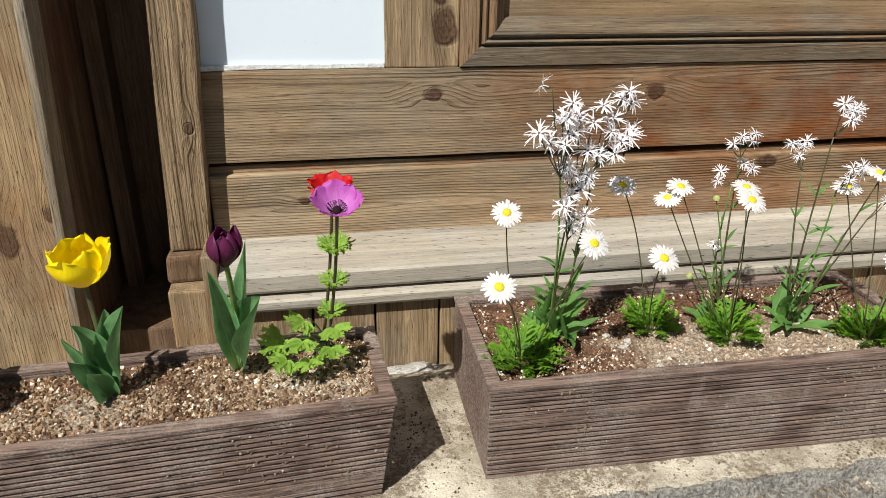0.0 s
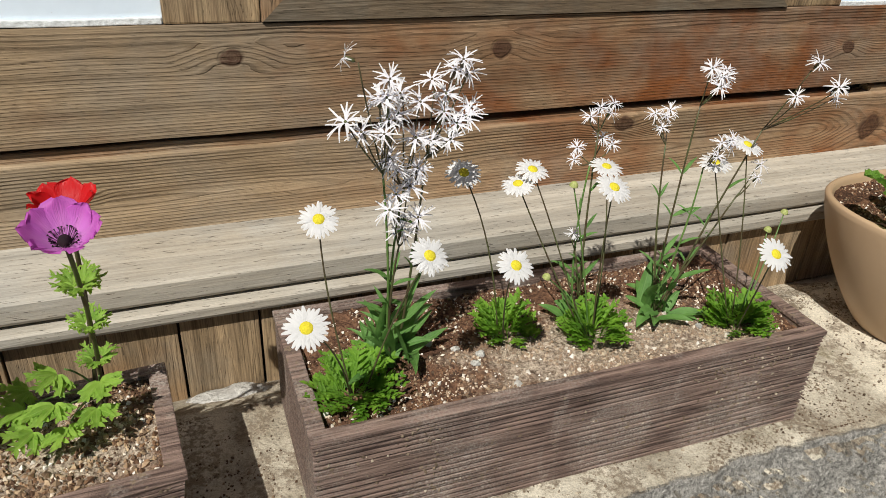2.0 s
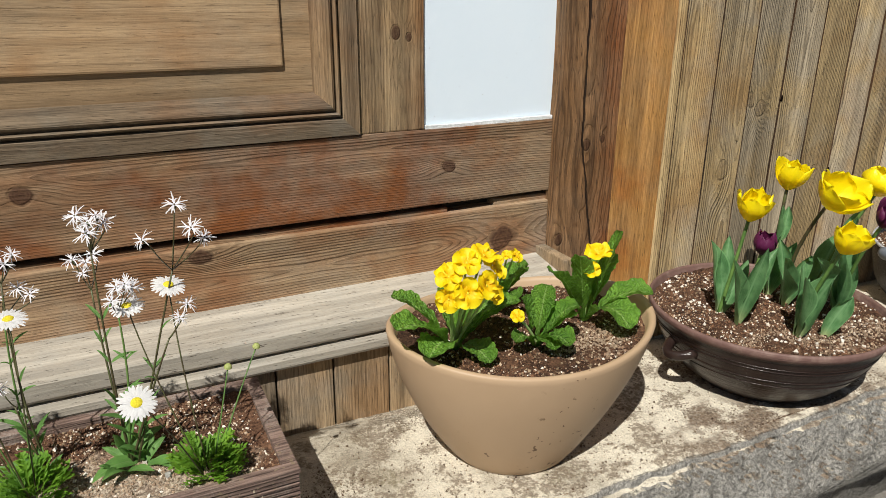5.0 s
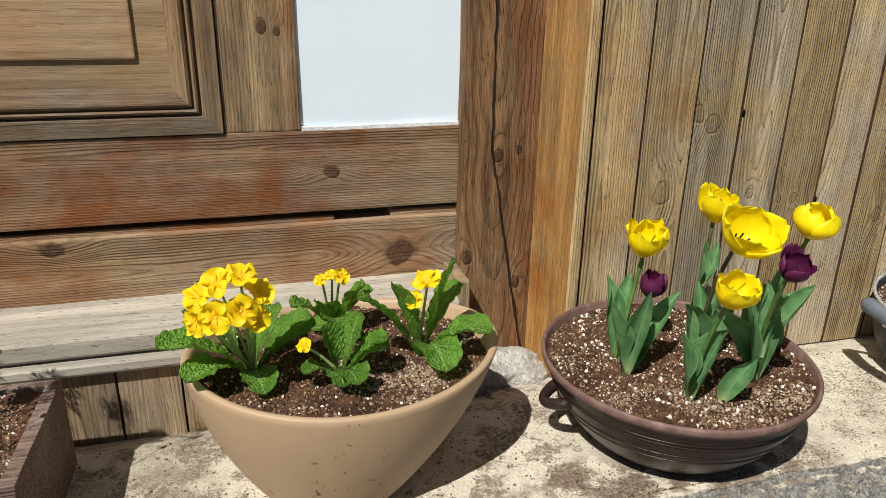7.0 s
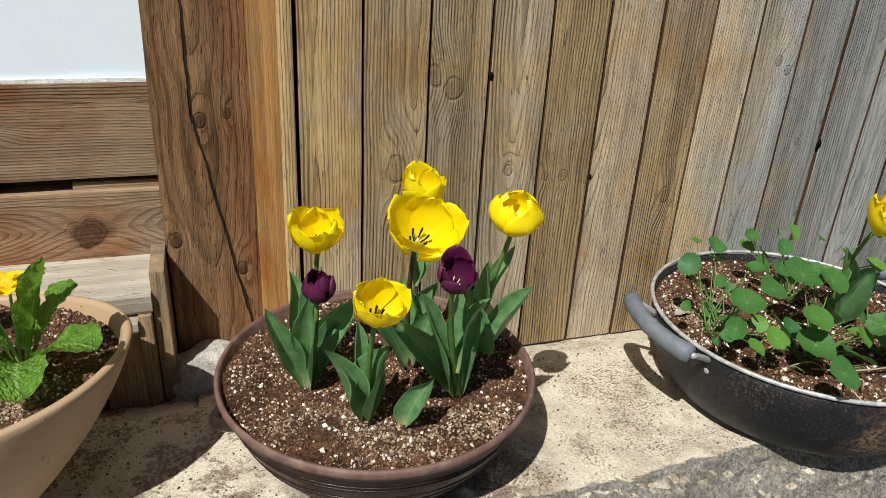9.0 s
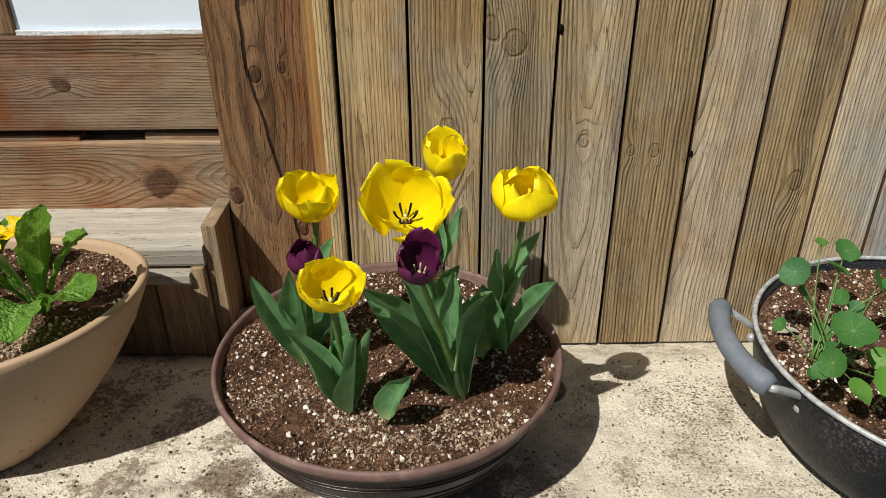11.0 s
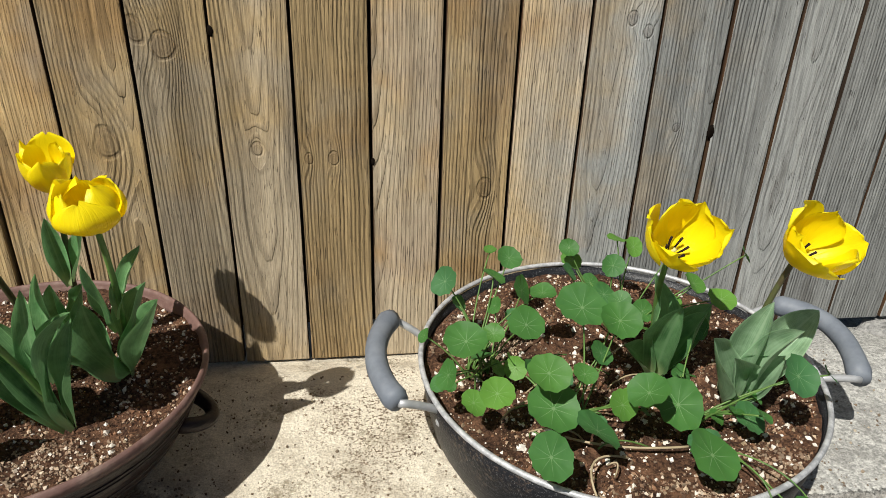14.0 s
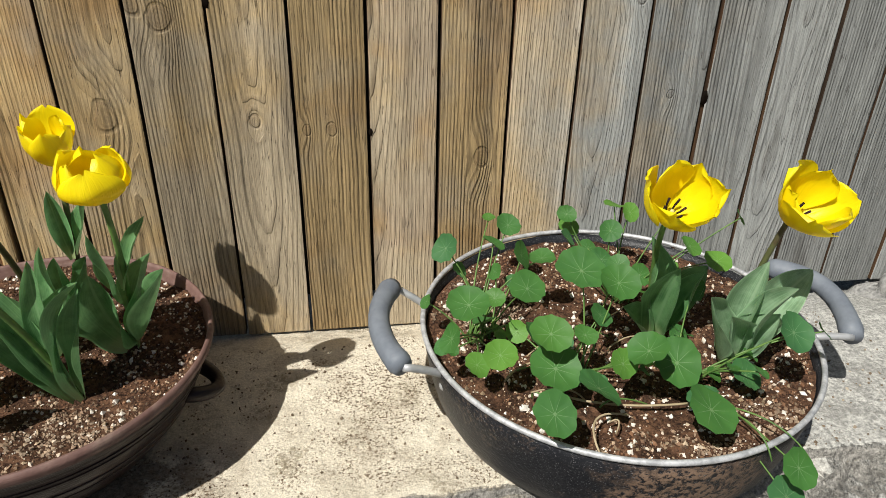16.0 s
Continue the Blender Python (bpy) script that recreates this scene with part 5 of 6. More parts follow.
def tulip_flower(parent, at, axis, R, H, opening, material, seed, stamens=M_DARK):
    """at: the middle of the cup."""
    axis = Vector(axis).normalized()
    foot = Vector(at) - axis * H * 0.55
    for k in range(6):
        inner = k % 2
        own = opening + 0.16 * math.sin(seed * 4.1 + k * 2.9)
        me = petal_mesh("petal", cup_petal(R * (0.91 if inner else 1.0), H * (1.03 if inner else 0.97), own, 0.86 if inner else 0.98, seed * 1.7 + k * 1.31, 0.07), material)
        tilt = Matrix.Rotation(radians(5.0 * math.sin(seed * 3 + k * 2.1)), 4, 'Y') @ Matrix.Scale(1 + 0.06 * math.sin(seed * 5 + k * 1.7), 4)
        again("petal", me, facing(foot, axis, k * math.pi / 3 + seed + 0.1 * math.sin(k * 5.0 + seed)) @ tilt, parent)
    m = facing(foot, axis, seed)
    for k in range(6):
        an = k * math.pi / 3
        d = Vector((math.cos(an), math.sin(an), 0))
        p = [m @ (d * R * 0.12 + Vector((0, 0, H * 0.05))), m @ (d * R * 0.24 + Vector((0, 0, H * 0.20))), m @ (d * R * 0.30 + Vector((0, 0, H * 0.36)))]
        part("stamen", tube(p, [0.0006, 0.0011, 0.0013] if stamens is M_DARK else [0.0004, 0.0006, 0.0007], 5), stamens, parent, "dark stamen" if stamens is M_DARK else "pale stamen")
    part("pistil", tube([m @ Vector((0, 0, 0)), m @ Vector((0, 0, H * 0.24))], [0.0014, 0.0018], 6), M_STAMEN_PALE, parent)
    return foot


def stalk(parent, base, top, bend, r0, r1, material=M_STEM, name="stem", sides=7, n=10):
    mid = (Vector(base) + Vector(top)) / 2 + Vector(bend)
    pts = curve(base, mid, top, n)
    part(name, tube(pts, [r0 + (r1 - r0) * i / n for i in range(n + 1)], sides), material, parent)
    return pts


def tulip_leaf(parent, base, tip, lift, width, up=None, fold=0.80, twist_seed=0.0, ripple=0.32, bow=None, material=M_TULIP_LEAF):
    base, tip = Vector(base), Vector(tip)
    way = tip - base
    mid = Vector(bow) if bow else base + Vector((way.x * 0.46 + 0.006 * math.sin(twist_seed * 2.7), way.y * 0.46 + 0.006 * math.cos(twist_seed * 1.9), way.z * 0.54 + lift * 0.2))
    out = Vector((way.x, way.y, 0))
    out = out.normalized() if out.length > 0.004 else Vector((0, 0, 0))
    up = Vector(up) if up else Vector((-0.28, -0.80, 0.34)) - out * 0.55
    part("leaf", blade(curve(base, mid, tip, 14), width * 1.42, tulip_blade, up, fold, ripple, 1.25, 24, 10, seed=twist_seed, twist=0.75 * math.sin(twist_seed * 3.3)), material, parent)


def tulip(base, head, axis, R, H, opening, material, label, leaves, seed, stamens=M_DARK, bend=(0, 0, 0), red=False, leaf=M_TULIP_LEAF):
    """leaves: (tip, lift of the middle, half width, then where given the height on the stem at which it starts, and a point that it bows through)."""
    ob = thing("tulip", base, label, "tulip", "tulips")
    base = Vector(base)
    if head is not None:
        foot = tulip_flower(ob, head, axis, R, H, opening, material, seed, stamens)
        stalk(ob, base + Vector((0, 0, -0.004)), foot + Vector(axis).normalized() * 0.002, bend, 0.0034, 0.0028, M_STEM_RED if red else M_STEM)
    for i, (tip, lift, width, *more) in enumerate(leaves):
        start = base + Vector((0, 0, -0.003))
        if more:
            start = base.lerp(Vector(head), (more[0] - base.z) / (head[2] - base.z))
        way = Vector(tip) - start
        bow = more[1] if len(more) > 1 else None
        tulip_leaf(ob, start + Vector((way.x, way.y, 0)).normalized() * 0.003, Vector(tip), lift, width, twist_seed=seed + i, bow=bow, material=leaf)
    return ob


Y = "open yellow tulip with grey-green leaves"
# in the narrow planter
tulip((-0.285, 0.655, 0.112), (-0.299, 0.668, 0.266), (0.0, -0.22, 1), 0.0275, 0.052, -0.14, M_YELLOW, "yellow tulip cup with blue-green leaves in the planter box",
      [((-0.312, 0.645, 0.207), 0.02, 0.0125), ((-0.262, 0.660, 0.218), 0.015, 0.0125), ((-0.284, 0.668, 0.212), 0.01, 0.0120), ((-0.318, 0.632, 0.172), 0.02, 0.0110), ((-0.300, 0.625, 0.160), 0.02, 0.0115), ((-0.326, 0.650, 0.190), 0.01, 0.0070)], 0.3, red=True)
tulip((-0.155, 0.684, 0.112), (-0.149, 0.640, 0.288), (0.05, -0.10, 1), 0.0185, 0.042, -0.75, M_PURPLE, "closed dark purple tulip with broad leaves",
      [((-0.121, 0.660, 0.218), 0.02, 0.0190), ((-0.173, 0.664, 0.250), 0.02, 0.0115), ((-0.132, 0.676, 0.279), 0.01, 0.0080)], 1.1, bend=(0.004, 0.01, 0.01))
tulip((-0.432, 0.650, 0.112), None, None, 0, 0, 0, None, "broad blue-green tulip leaves without a flower",
      [((-0.416, 0.620, 0.200), 0.02, 0.016), ((-0.472, 0.650, 0.225), 0.03, 0.017), ((-0.432, 0.680, 0.185), 0.03, 0.013)], 2.0)

# in the earthenware bowl
B = 0.106
tulip((1.456, 0.690, B), (1.470, 0.664, 0.300), (-0.05, -0.30, 1), 0.0275, 0.050, -0.05, M_YELLOW, Y,
      [((1.444, 0.715, 0.232), 0.02, 0.0130), ((1.482, 0.712, 0.235), 0.03, 0.0120), ((1.508, 0.690, 0.195), 0.04, 0.0125)], 0.7)
tulip((1.454, 0.652, B), (1.464, 0.630, 0.251), (0.05, -0.15, 1), 0.0190, 0.037, -0.50, M_PURPLE, "dark purple tulip bud between grey-green leaves",
      [((1.408, 0.634, 0.231), 0.04, 0.0112), ((1.452, 0.612, 0.250), 0.02, 0.0120), ((1.522, 0.648, 0.228), 0.045, 0.0120), ((1.490, 0.655, 0.190), 0.03, 0.0105)], 1.7, bend=(0.004, 0.0, 0.0))
tulip((1.506, 0.580, B), (1.505, 0.522, 0.282), (0.10, -0.45, 1), 0.0250, 0.043, 0.02, M_YELLOW, "yellow tulip with pale streaked petals",
      [((1.456, 0.546, 0.226), 0.035, 0.0122), ((1.521, 0.540, 0.222), 0.025, 0.0165), ((1.497, 0.585, 0.232), 0.02, 0.0105), ((1.530, 0.590, 0.195), 0.03, 0.0110)], 2.3, bend=(0, 0.012, 0))
tulip((1.582, 0.668, B), (1.567, 0.594, 0.324), (0.05, -0.75, 1), 0.0345, 0.052, 0.18, M_YELLOW, "wide open yellow tulip showing dark stamens",
      [((1.519, 0.631, 0.217), 0.04, 0.0165), ((1.612, 0.650, 0.200), 0.04, 0.0125), ((1.578, 0.690, 0.222), 0.02, 0.0120)], 3.1, bend=(-0.002, 0.03, 0.0), red=True)
tulip((1.598, 0.716, B), (1.605, 0.708, 0.325), (0.0, -0.25, 1), 0.0250, 0.050, -0.10, M_YELLOW, Y,
      [((1.592, 0.706, 0.275), 0.02, 0.0085, 0.195), ((1.624, 0.718, 0.266), 0.02, 0.0080, 0.20), ((1.620, 0.688, 0.210), 0.03, 0.0145), ((1.588, 0.692, 0.208), 0.03, 0.0120)], 3.9, red=True)
tulip((1.620, 0.594, B), (1.580, 0.520, 0.307), (0.05, -0.50, 1), 0.0195, 0.036, 0.0, M_PURPLE, "dark purple tulip cup with a pale centre",
      [((1.562, 0.575, 0.262), 0.035, 0.0125), ((1.647, 0.585, 0.240), 0.02, 0.0135, 0.107, (1.594, 0.590, 0.185)), ((1.609, 0.590, 0.261), 0.02, 0.0095, 0.15), ((1.530, 0.585, 0.232), 0.05, 0.0140), ((1.640, 0.600, 0.225), 0.03, 0.0100)], 4.4, M_STAMEN_PALE, bend=(0, 0.02, 0.0))
tulip((1.654, 0.672, B), (1.674, 0.600, 0.332), (-0.06, -0.26, 1), 0.0325, 0.046, -0.62, M_YELLOW, "rounded yellow tulip with overlapping petals and grey-green leaves",
      [((1.653, 0.612, 0.272), 0.03, 0.0080, 0.18), ((1.697, 0.640, 0.275), 0.02, 0.0075, 0.195), ((1.712, 0.614, 0.232), 0.04, 0.0155, 0.12, (1.690, 0.630, 0.165)), ((1.640, 0.628, 0.222), 0.03, 0.0230, 0.115, (1.640, 0.636, 0.165)), ((1.690, 0.660, 0.225), 0.03, 0.0150)], 5.2, bend=(0.006, 0.012, 0))
tulip((1.541, 0.560, B), None, None, 0, 0, 0, None, "young broad tulip leaf without a flower", [((1.570, 0.541, 0.176), 0.015, 0.0120)], 6.0)

# in the pan
P = 0.104
tulip((2.216, 0.630, P), (2.180, 0.560, 0.303), (0.02, -0.78, 1), 0.0330, 0.054, 0.06, M_YELLOW, "wide open yellow tulip with dark stamens",
      [((2.190, 0.620, 0.236), 0.02, 0.014), ((2.206, 0.580, 0.220), 0.03, 0.0165), ((2.266, 0.630, 0.190), 0.05, 0.017), ((2.162, 0.600, 0.165), 0.04, 0.013), ((2.245, 0.600, 0.200), 0.04, 0.015)], 0.9, bend=(0.0, 0.03, 0.0))
tulip((2.274, 0.576, P), (2.302, 0.550, 0.298), (0.16, -0.78, 1), 0.0320, 0.054, 0.10, M_YELLOW, "nodding open yellow tulip above broad pale grey-green leaves",
      [((2.288, 0.564, 0.232), 0.02, 0.015), ((2.368, 0.600, 0.196), 0.06, 0.0195), ((2.222, 0.544, 0.208), 0.03, 0.0165), ((2.243, 0.536, 0.190), 0.03, 0.0175), ((2.304, 0.548, 0.180), 0.04, 0.0185), ((2.300, 0.528, 0.222), 0.03, 0.014)], 1.9, bend=(-0.006, 0.01, 0.0), red=True, leaf=M_TULIP_LEAF_PALE)


# ---- daisies
def ray_flower(rays, R, inner, width, droop, seed):
    rng = random.Random(seed)
    verts, uvs, faces = [], [], []
    for k in range(rays):
        a = 2 * math.pi * (k + rng.uniform(-0.25, 0.25)) / rays
        ln = R * rng.uniform(0.88, 1.05)
        lift = rng.uniform(-0.3, 0.5) * droop
        ca, sa = math.cos(a), math.sin(a)
        b = len(verts)
        for i in range(5):
            t = i / 4
            r = inner + (ln - inner) * t
            hw = width * (0.55 + 0.75 * math.sin(math.pi * (0.15 + 0.72 * t)) - 0.3) * (0.75 if i == 4 else 1)
            z = 0.0012 + lift * t - droop * t * t * 0.8
            for s in (-1, 0, 1):
                verts.append((r * ca - s * hw * sa, r * sa + s * hw * ca, z - abs(s) * 0.0004))
                uvs.append(((s + 1) / 2, t))
        for i in range(4):
            for s in range(2):
                q = b + i * 3 + s
                faces.append((q, q + 1, q + 4, q + 3))
    return raw(verts, faces, uvs)


def dome(r, h, seg=16, rows=5):
    verts, faces = [], []
    for i in range(rows):
        a = math.pi / 2 * i / rows
        for k in range(seg):
            t = 2 * math.pi * k / seg
            verts.append((r * math.cos(a) * math.cos(t), r * math.cos(a) * math.sin(t), h * math.sin(a)))
    verts.append((0, 0, h))
    for i in range(rows - 1):
        for k in range(seg):
            faces.append((i * seg + k, i * seg + (k + 1) % seg, (i + 1) * seg + (k + 1) % seg, (i + 1) * seg + k))
    for k in range(seg):
        faces.append(((rows - 1) * seg + k, (rows - 1) * seg + (k + 1) % seg, rows * seg))
    return raw(verts, faces)


DAISY_RAYS = [petal_mesh("ray_petals", ray_flower(26, 0.0178, 0.0040, 0.0018, 0.0030, s), M_WHITE) for s in (1, 2, 3)]
DAISY_DISC = petal_mesh("disc", dome(0.0056, 0.0030), M_DISC)
BUD = petal_mesh("bud", dome(0.0044, 0.0050), M_BUD)


def feathery(base, radius, height, count, seed):
    """A tuft of finely cut leaves: each a rib with narrow leaflets."""
    rng = random.Random(seed)
    out = []
    radius, height, count = radius * 1.18, height * 1.05, int(count * 1.7)
    for _ in range(count):
        an = rng.random() * 6.2832
        reach = radius * (0.25 + 0.75 * math.sqrt(rng.random()))
        top = height * (1.15 - 0.80 * reach / radius) * rng.uniform(0.25, 1.35)
        b = Vector(base) + Vector((math.cos(an + 0.6), math.sin(an + 0.6), 0)) * reach * rng.uniform(0.1, 0.6)
        tip = Vector(base) + Vector((math.cos(an) * reach, math.sin(an) * reach, top))
        pts = curve(b, b.lerp(tip, 0.5) + Vector((0, 0, top * 0.35)), tip, 6)
        up = Vector((-math.cos(an) * 0.4, -math.sin(an) * 0.4, 1))
        out.append(blade(pts, 0.0013, lance, up, 0.2, 0, 1, 6, 2))
        for i in range(2, 7):
            d = (pts[i] - pts[i - 1]).normalized()
            s = d.cross(up).normalized()
            for sgn in (-1, 1):
                ln = 0.0115 * (1.15 - i / 9) * rng.uniform(0.4, 1.5)
                e = pts[i] + (s * sgn * 0.75 + d * 0.75).normalized() * ln + Vector((0, 0, rng.uniform(-0.002, 0.003)))
                out.append(blade([pts[i], pts[i].lerp(e, 0.5), e], 0.0025, lance, up, 0.2, 0, 1, 4, 2))
    return join(out)


def daisy_head(parent, at, axis, k, scale=1.0):
    m = facing(at, axis, k * 1.3) @ Matrix.Scale(scale, 4)
    rays = again("ray_petals", DAISY_RAYS[k % 3], m, parent)
    disc = new("disc", DAISY_DISC)
    disc.parent = rays
    tagged(disc, "domed yellow disc")


def daisy_plant(base, heads, buds, radius, height, count, label, seed):
    ob = thing("daisy_plant", base, label, "daisy", "daisies in the planter box")
    tagged(part("foliage", feathery(base, radius, height, count, seed), M_DAISY_LEAF, ob, "tuft of bright green feathery leaves"), kind="stuff")
    rng = random.Random(seed)
    for k, (p, axis) in enumerate(heads):
        foot = Vector(p) - Vector(axis).normalized() * 0.001
        side = Vector((p[0] - base[0], p[1] - base[1], 0))
        stalk(ob, Vector(base) + side * 0.12, foot, side * -0.05 + Vector((rng.uniform(-0.016, 0.016), rng.uniform(-0.012, 0.012), 0.02)), 0.00095, 0.0007, M_STEM_RED, sides=6)
        daisy_head(ob, p, axis, k + seed)
    for p in buds:
        side = Vector((p[0] - base[0], p[1] - base[1], 0))
        stalk(ob, Vector(base) + side * 0.1, p, side * -0.1 + Vector((rng.uniform(-0.012, 0.012), 0, 0.02)), 0.0009, 0.0007, M_STEM, sides=6)
        again("bud", BUD, facing(p, (0.1, -0.2, 1)), ob, "closed greenish-yellow bud")
    return ob


S = 0.116
UPF = (0.0, -0.62, 1.0)
daisy_plant((0.176, 0.640, S), [((0.151, 0.660, 0.300), (-0.1, -0.75, 1)), ((0.117, 0.553, 0.266), (-0.15, -0.8, 1)), ((0.229, 0.595, 0.287), (0.1, -0.8, 1))], [], 0.040, 0.045, 46,
            "white daisies with yellow centres over a feathery green tuft", 1)
daisy_plant((0.358, 0.690, S), [((0.298, 0.692, 0.314), (-0.10, -0.60, 1)), ((0.311, 0.595, 0.264), (0.0, -0.7, 1))], [], 0.032, 0.045, 40, "white daisies leaning from a dense green tuft", 2)
daisy_plant((0.452, 0.656, S), [((0.379, 0.704, 0.304), (0.0, -0.35, 1)), ((0.419, 0.620, 0.316), (0.05, -0.55, 1)), ((0.458, 0.691, 0.304), (0.0, -0.25, 1)), ((0.362, 0.700, 0.292), (-0.3, -0.2, 1))],
            [(0.398, 0.655, 0.305), (0.372, 0.64, 0.215)], 0.034, 0.042, 42, "white daisies and buds over a yellowish-green tuft", 3)
daisy_plant((0.622, 0.622, S), [((0.607, 0.659, 0.326), (0.1, -0.35, 1)), ((0.559, 0.545, 0.263), (-0.05, -0.8, 1)), ((0.565, 0.655, 0.312), (-0.1, -0.2, 1))], [(0.690, 0.660, 0.235), (0.655, 0.645, 0.225)], 0.036, 0.044, 44,
            "white daisies over a bright green tuft at the box's end", 4)


# ---- white lychnis
def ragged(seed, R=0.0165):
    """Five petals, each cut into four narrow lobes."""
    rng = random.Random(seed)
    out = []
    for k in range(5):
        a0 = 2 * math.pi * k / 5 + rng.uniform(-0.12, 0.12)
        for j, off in enumerate((-0.42, -0.14, 0.14, 0.42)):
            a = a0 + off + rng.uniform(-0.07, 0.07)
            ln = R * (0.82 if j in (0, 3) else 1.05) * rng.uniform(0.85, 1.1)
            split = R * 0.36
            p0 = Vector((0.0006 * math.cos(a0), 0.0006 * math.sin(a0), 0))
            p1 = Vector((split * math.cos(a0 + off * 0.45), split * math.sin(a0 + off * 0.45), 0.0012))
            p2 = Vector((ln * math.cos(a), ln * math.sin(a), rng.uniform(-0.0075, 0.0060)))
            out.append(blade([p0, p1, p1.lerp(p2, 0.5) + Vector((0, 0, 0.0006)), p2], 0.00092, lambda t: 0.80 + 0.25 * math.sin(math.pi * t) - 0.25 * t, (0, 0, 1), 0.15, 0, 1, 5, 2))
    return join(out)


RAGGED = [petal_mesh("flower", ragged(s), M_LILAC_WHITE) for s in (1, 2, 3, 4)]
CALYX = petal_mesh("calyx", tube([(0, 0, 0.0008), (0, 0, -0.003), (0, 0, -0.009), (0, 0, -0.011)], [0.0012, 0.0022, 0.0020, 0.0008], 7), M_STEM_RED)


def lychnis(base, stems, rosette, leaf_len, label, seed, rises=(0.15, 0.8), plump=0.13):
    """stems: (fork point, [flower places])."""
    ob = thing("lychnis_plant", base, label, "wildflower", "lychnis in the planter box")
    rng = random.Random(seed)
    for fork, flowers in stems:
        fork = Vector(fork)
        pts = stalk(ob, Vector(base) + Vector((rng.uniform(-0.008, 0.008), rng.uniform(-0.006, 0.006), 0)), fork, Vector((rng.uniform(-0.012, 0.012), rng.uniform(-0.010, 0.010), 0.0)), 0.0015, 0.0009, M_STEM if rng.random() < 0.5 else M_STEM_RED, sides=6)
        for i in (2, 3, 5, 7):
            for sgn in (-1, 1):
                if rng.random() < 0.35:
                    continue
                d = Vector((sgn * rng.uniform(0.4, 1.0), rng.uniform(-0.9, 0.9), rng.uniform(0.4, 1.3))).normalized()
                ln = leaf_len * (0.75 - 0.055 * i) * rng.uniform(0.7, 1.2)
                e = pts[i] + d * ln
                part("leaf", blade(curve(pts[i], pts[i] + d * ln * 0.5 + Vector((0, 0, 0.004)), e, 5), ln * 0.10, lance, (0, -0.5, 1), 0.4, 0, 1, 6, 2), M_LYCHNIS_LEAF, ob)
        if seed == 1:
            flowers = flowers + [(q[0] + rng.uniform(-0.014, 0.014), q[1] + rng.uniform(0.0, 0.014), q[2] + rng.uniform(-0.016, 0.012)) for q in flowers[3:7:2]]
        for f in flowers:
            aside = len(f) > 3
            f = Vector(f[:3])
            axis = Vector((-1.0, 0.25, 0.45)) if aside else Vector((rng.uniform(-0.85, 0.15), rng.uniform(-1.1, -0.3), rng.uniform(0.5, 1.1))) + (f - fork).normalized() * 0.25
            axis.normalize()
            foot = f - axis * 0.010
            stalk(ob, fork, foot, (f - fork) * 0.1 + Vector((0, 0, -0.004)), 0.0008, 0.0006, M_STEM_RED, "pedicel", 5, 5)
            fl = again("flower", RAGGED[rng.randrange(4)], facing(f, axis, rng.random() * 6) @ Matrix.Scale(rng.uniform(0.85, 1.12) * (0.68 if aside or seed != 1 else 0.90), 4), ob)
            cx = new("calyx", CALYX)
            cx.parent = fl
    for k in range(rosette):
        an = rng.uniform(0, 6.2832)
        ln = leaf_len * rng.uniform(0.5, 1.2)
        d = Vector((math.cos(an), math.sin(an), 0))
        rise = rng.uniform(*rises)
        b = Vector(base) + Vector((rng.uniform(-0.016, 0.016), rng.uniform(-0.014, 0.014), -0.002))
        e = b + d * ln * max(0.15, 1.05 - 0.55 * rise) + Vector((0, 0, ln * rise * 0.75))
        part("leaf", blade(curve(b, b.lerp(e, 0.5) + Vector((0, 0, ln * rng.uniform(0.1, 0.3))) + Vector((rng.uniform(-0.3, 0.3), rng.uniform(-0.3, 0.3), 0)) * ln * 0.4, e, 7), ln * plump * rng.uniform(0.75, 1.25), lance, (0, -0.3, 1) if rise < 0.5 else (-d.x, -d.y - 0.5, 0.4), 0.25, 0.12, 1.5, 9, 4, seed=k), M_LYCHNIS_LEAF, ob)
    return ob


lychnis((0.226, 0.684, S), [
    ((0.202, 0.640, 0.345), [(0.162, 0.600, 0.453, 'aside'), (0.161, 0.598, 0.407), (0.176, 0.610, 0.394), (0.201, 0.620, 0.430), (0.195, 0.630, 0.412), (0.204, 0.630, 0.395), (0.197, 0.620, 0.387)]),
    ((0.244, 0.652, 0.350), [(0.246, 0.650, 0.419), (0.263, 0.660, 0.403), (0.258, 0.650, 0.391), (0.277, 0.660, 0.431), (0.284, 0.665, 0.419), (0.270, 0.650, 0.380), (0.265, 0.650, 0.366), (0.288, 0.665, 0.389)]),
    ((0.224, 0.650, 0.325), [(0.216, 0.640, 0.412), (0.245, 0.645, 0.368), (0.230, 0.640, 0.374), (0.206, 0.635, 0.361), (0.214, 0.640, 0.347), (0.234, 0.645, 0.345), (0.233, 0.640, 0.404)]),
    ((0.222, 0.655, 0.265), [(0.228, 0.645, 0.329), (0.205, 0.630, 0.316), (0.236, 0.645, 0.298), (0.223, 0.650, 0.286), (0.214, 0.640, 0.325)])],
    40, 0.070, "tall white ragged lychnis in full flower, with narrow leaves", 1, (0.3, 1.5), 0.085)
lychnis((0.455, 0.700, S), [((0.456, 0.712, 0.335), [(0.452, 0.708, 0.362), (0.462, 0.706, 0.357), (0.444, 0.712, 0.352), (0.470, 0.712, 0.364)]),
                            ((0.452, 0.712, 0.300), [(0.445, 0.730, 0.312), (0.438, 0.722, 0.302), (0.478, 0.716, 0.318), (0.468, 0.720, 0.325)]), ((0.445, 0.705, 0.20), [(0.436, 0.700, 0.225)])], 8, 0.05, "thin white lychnis with reddish stems", 2)
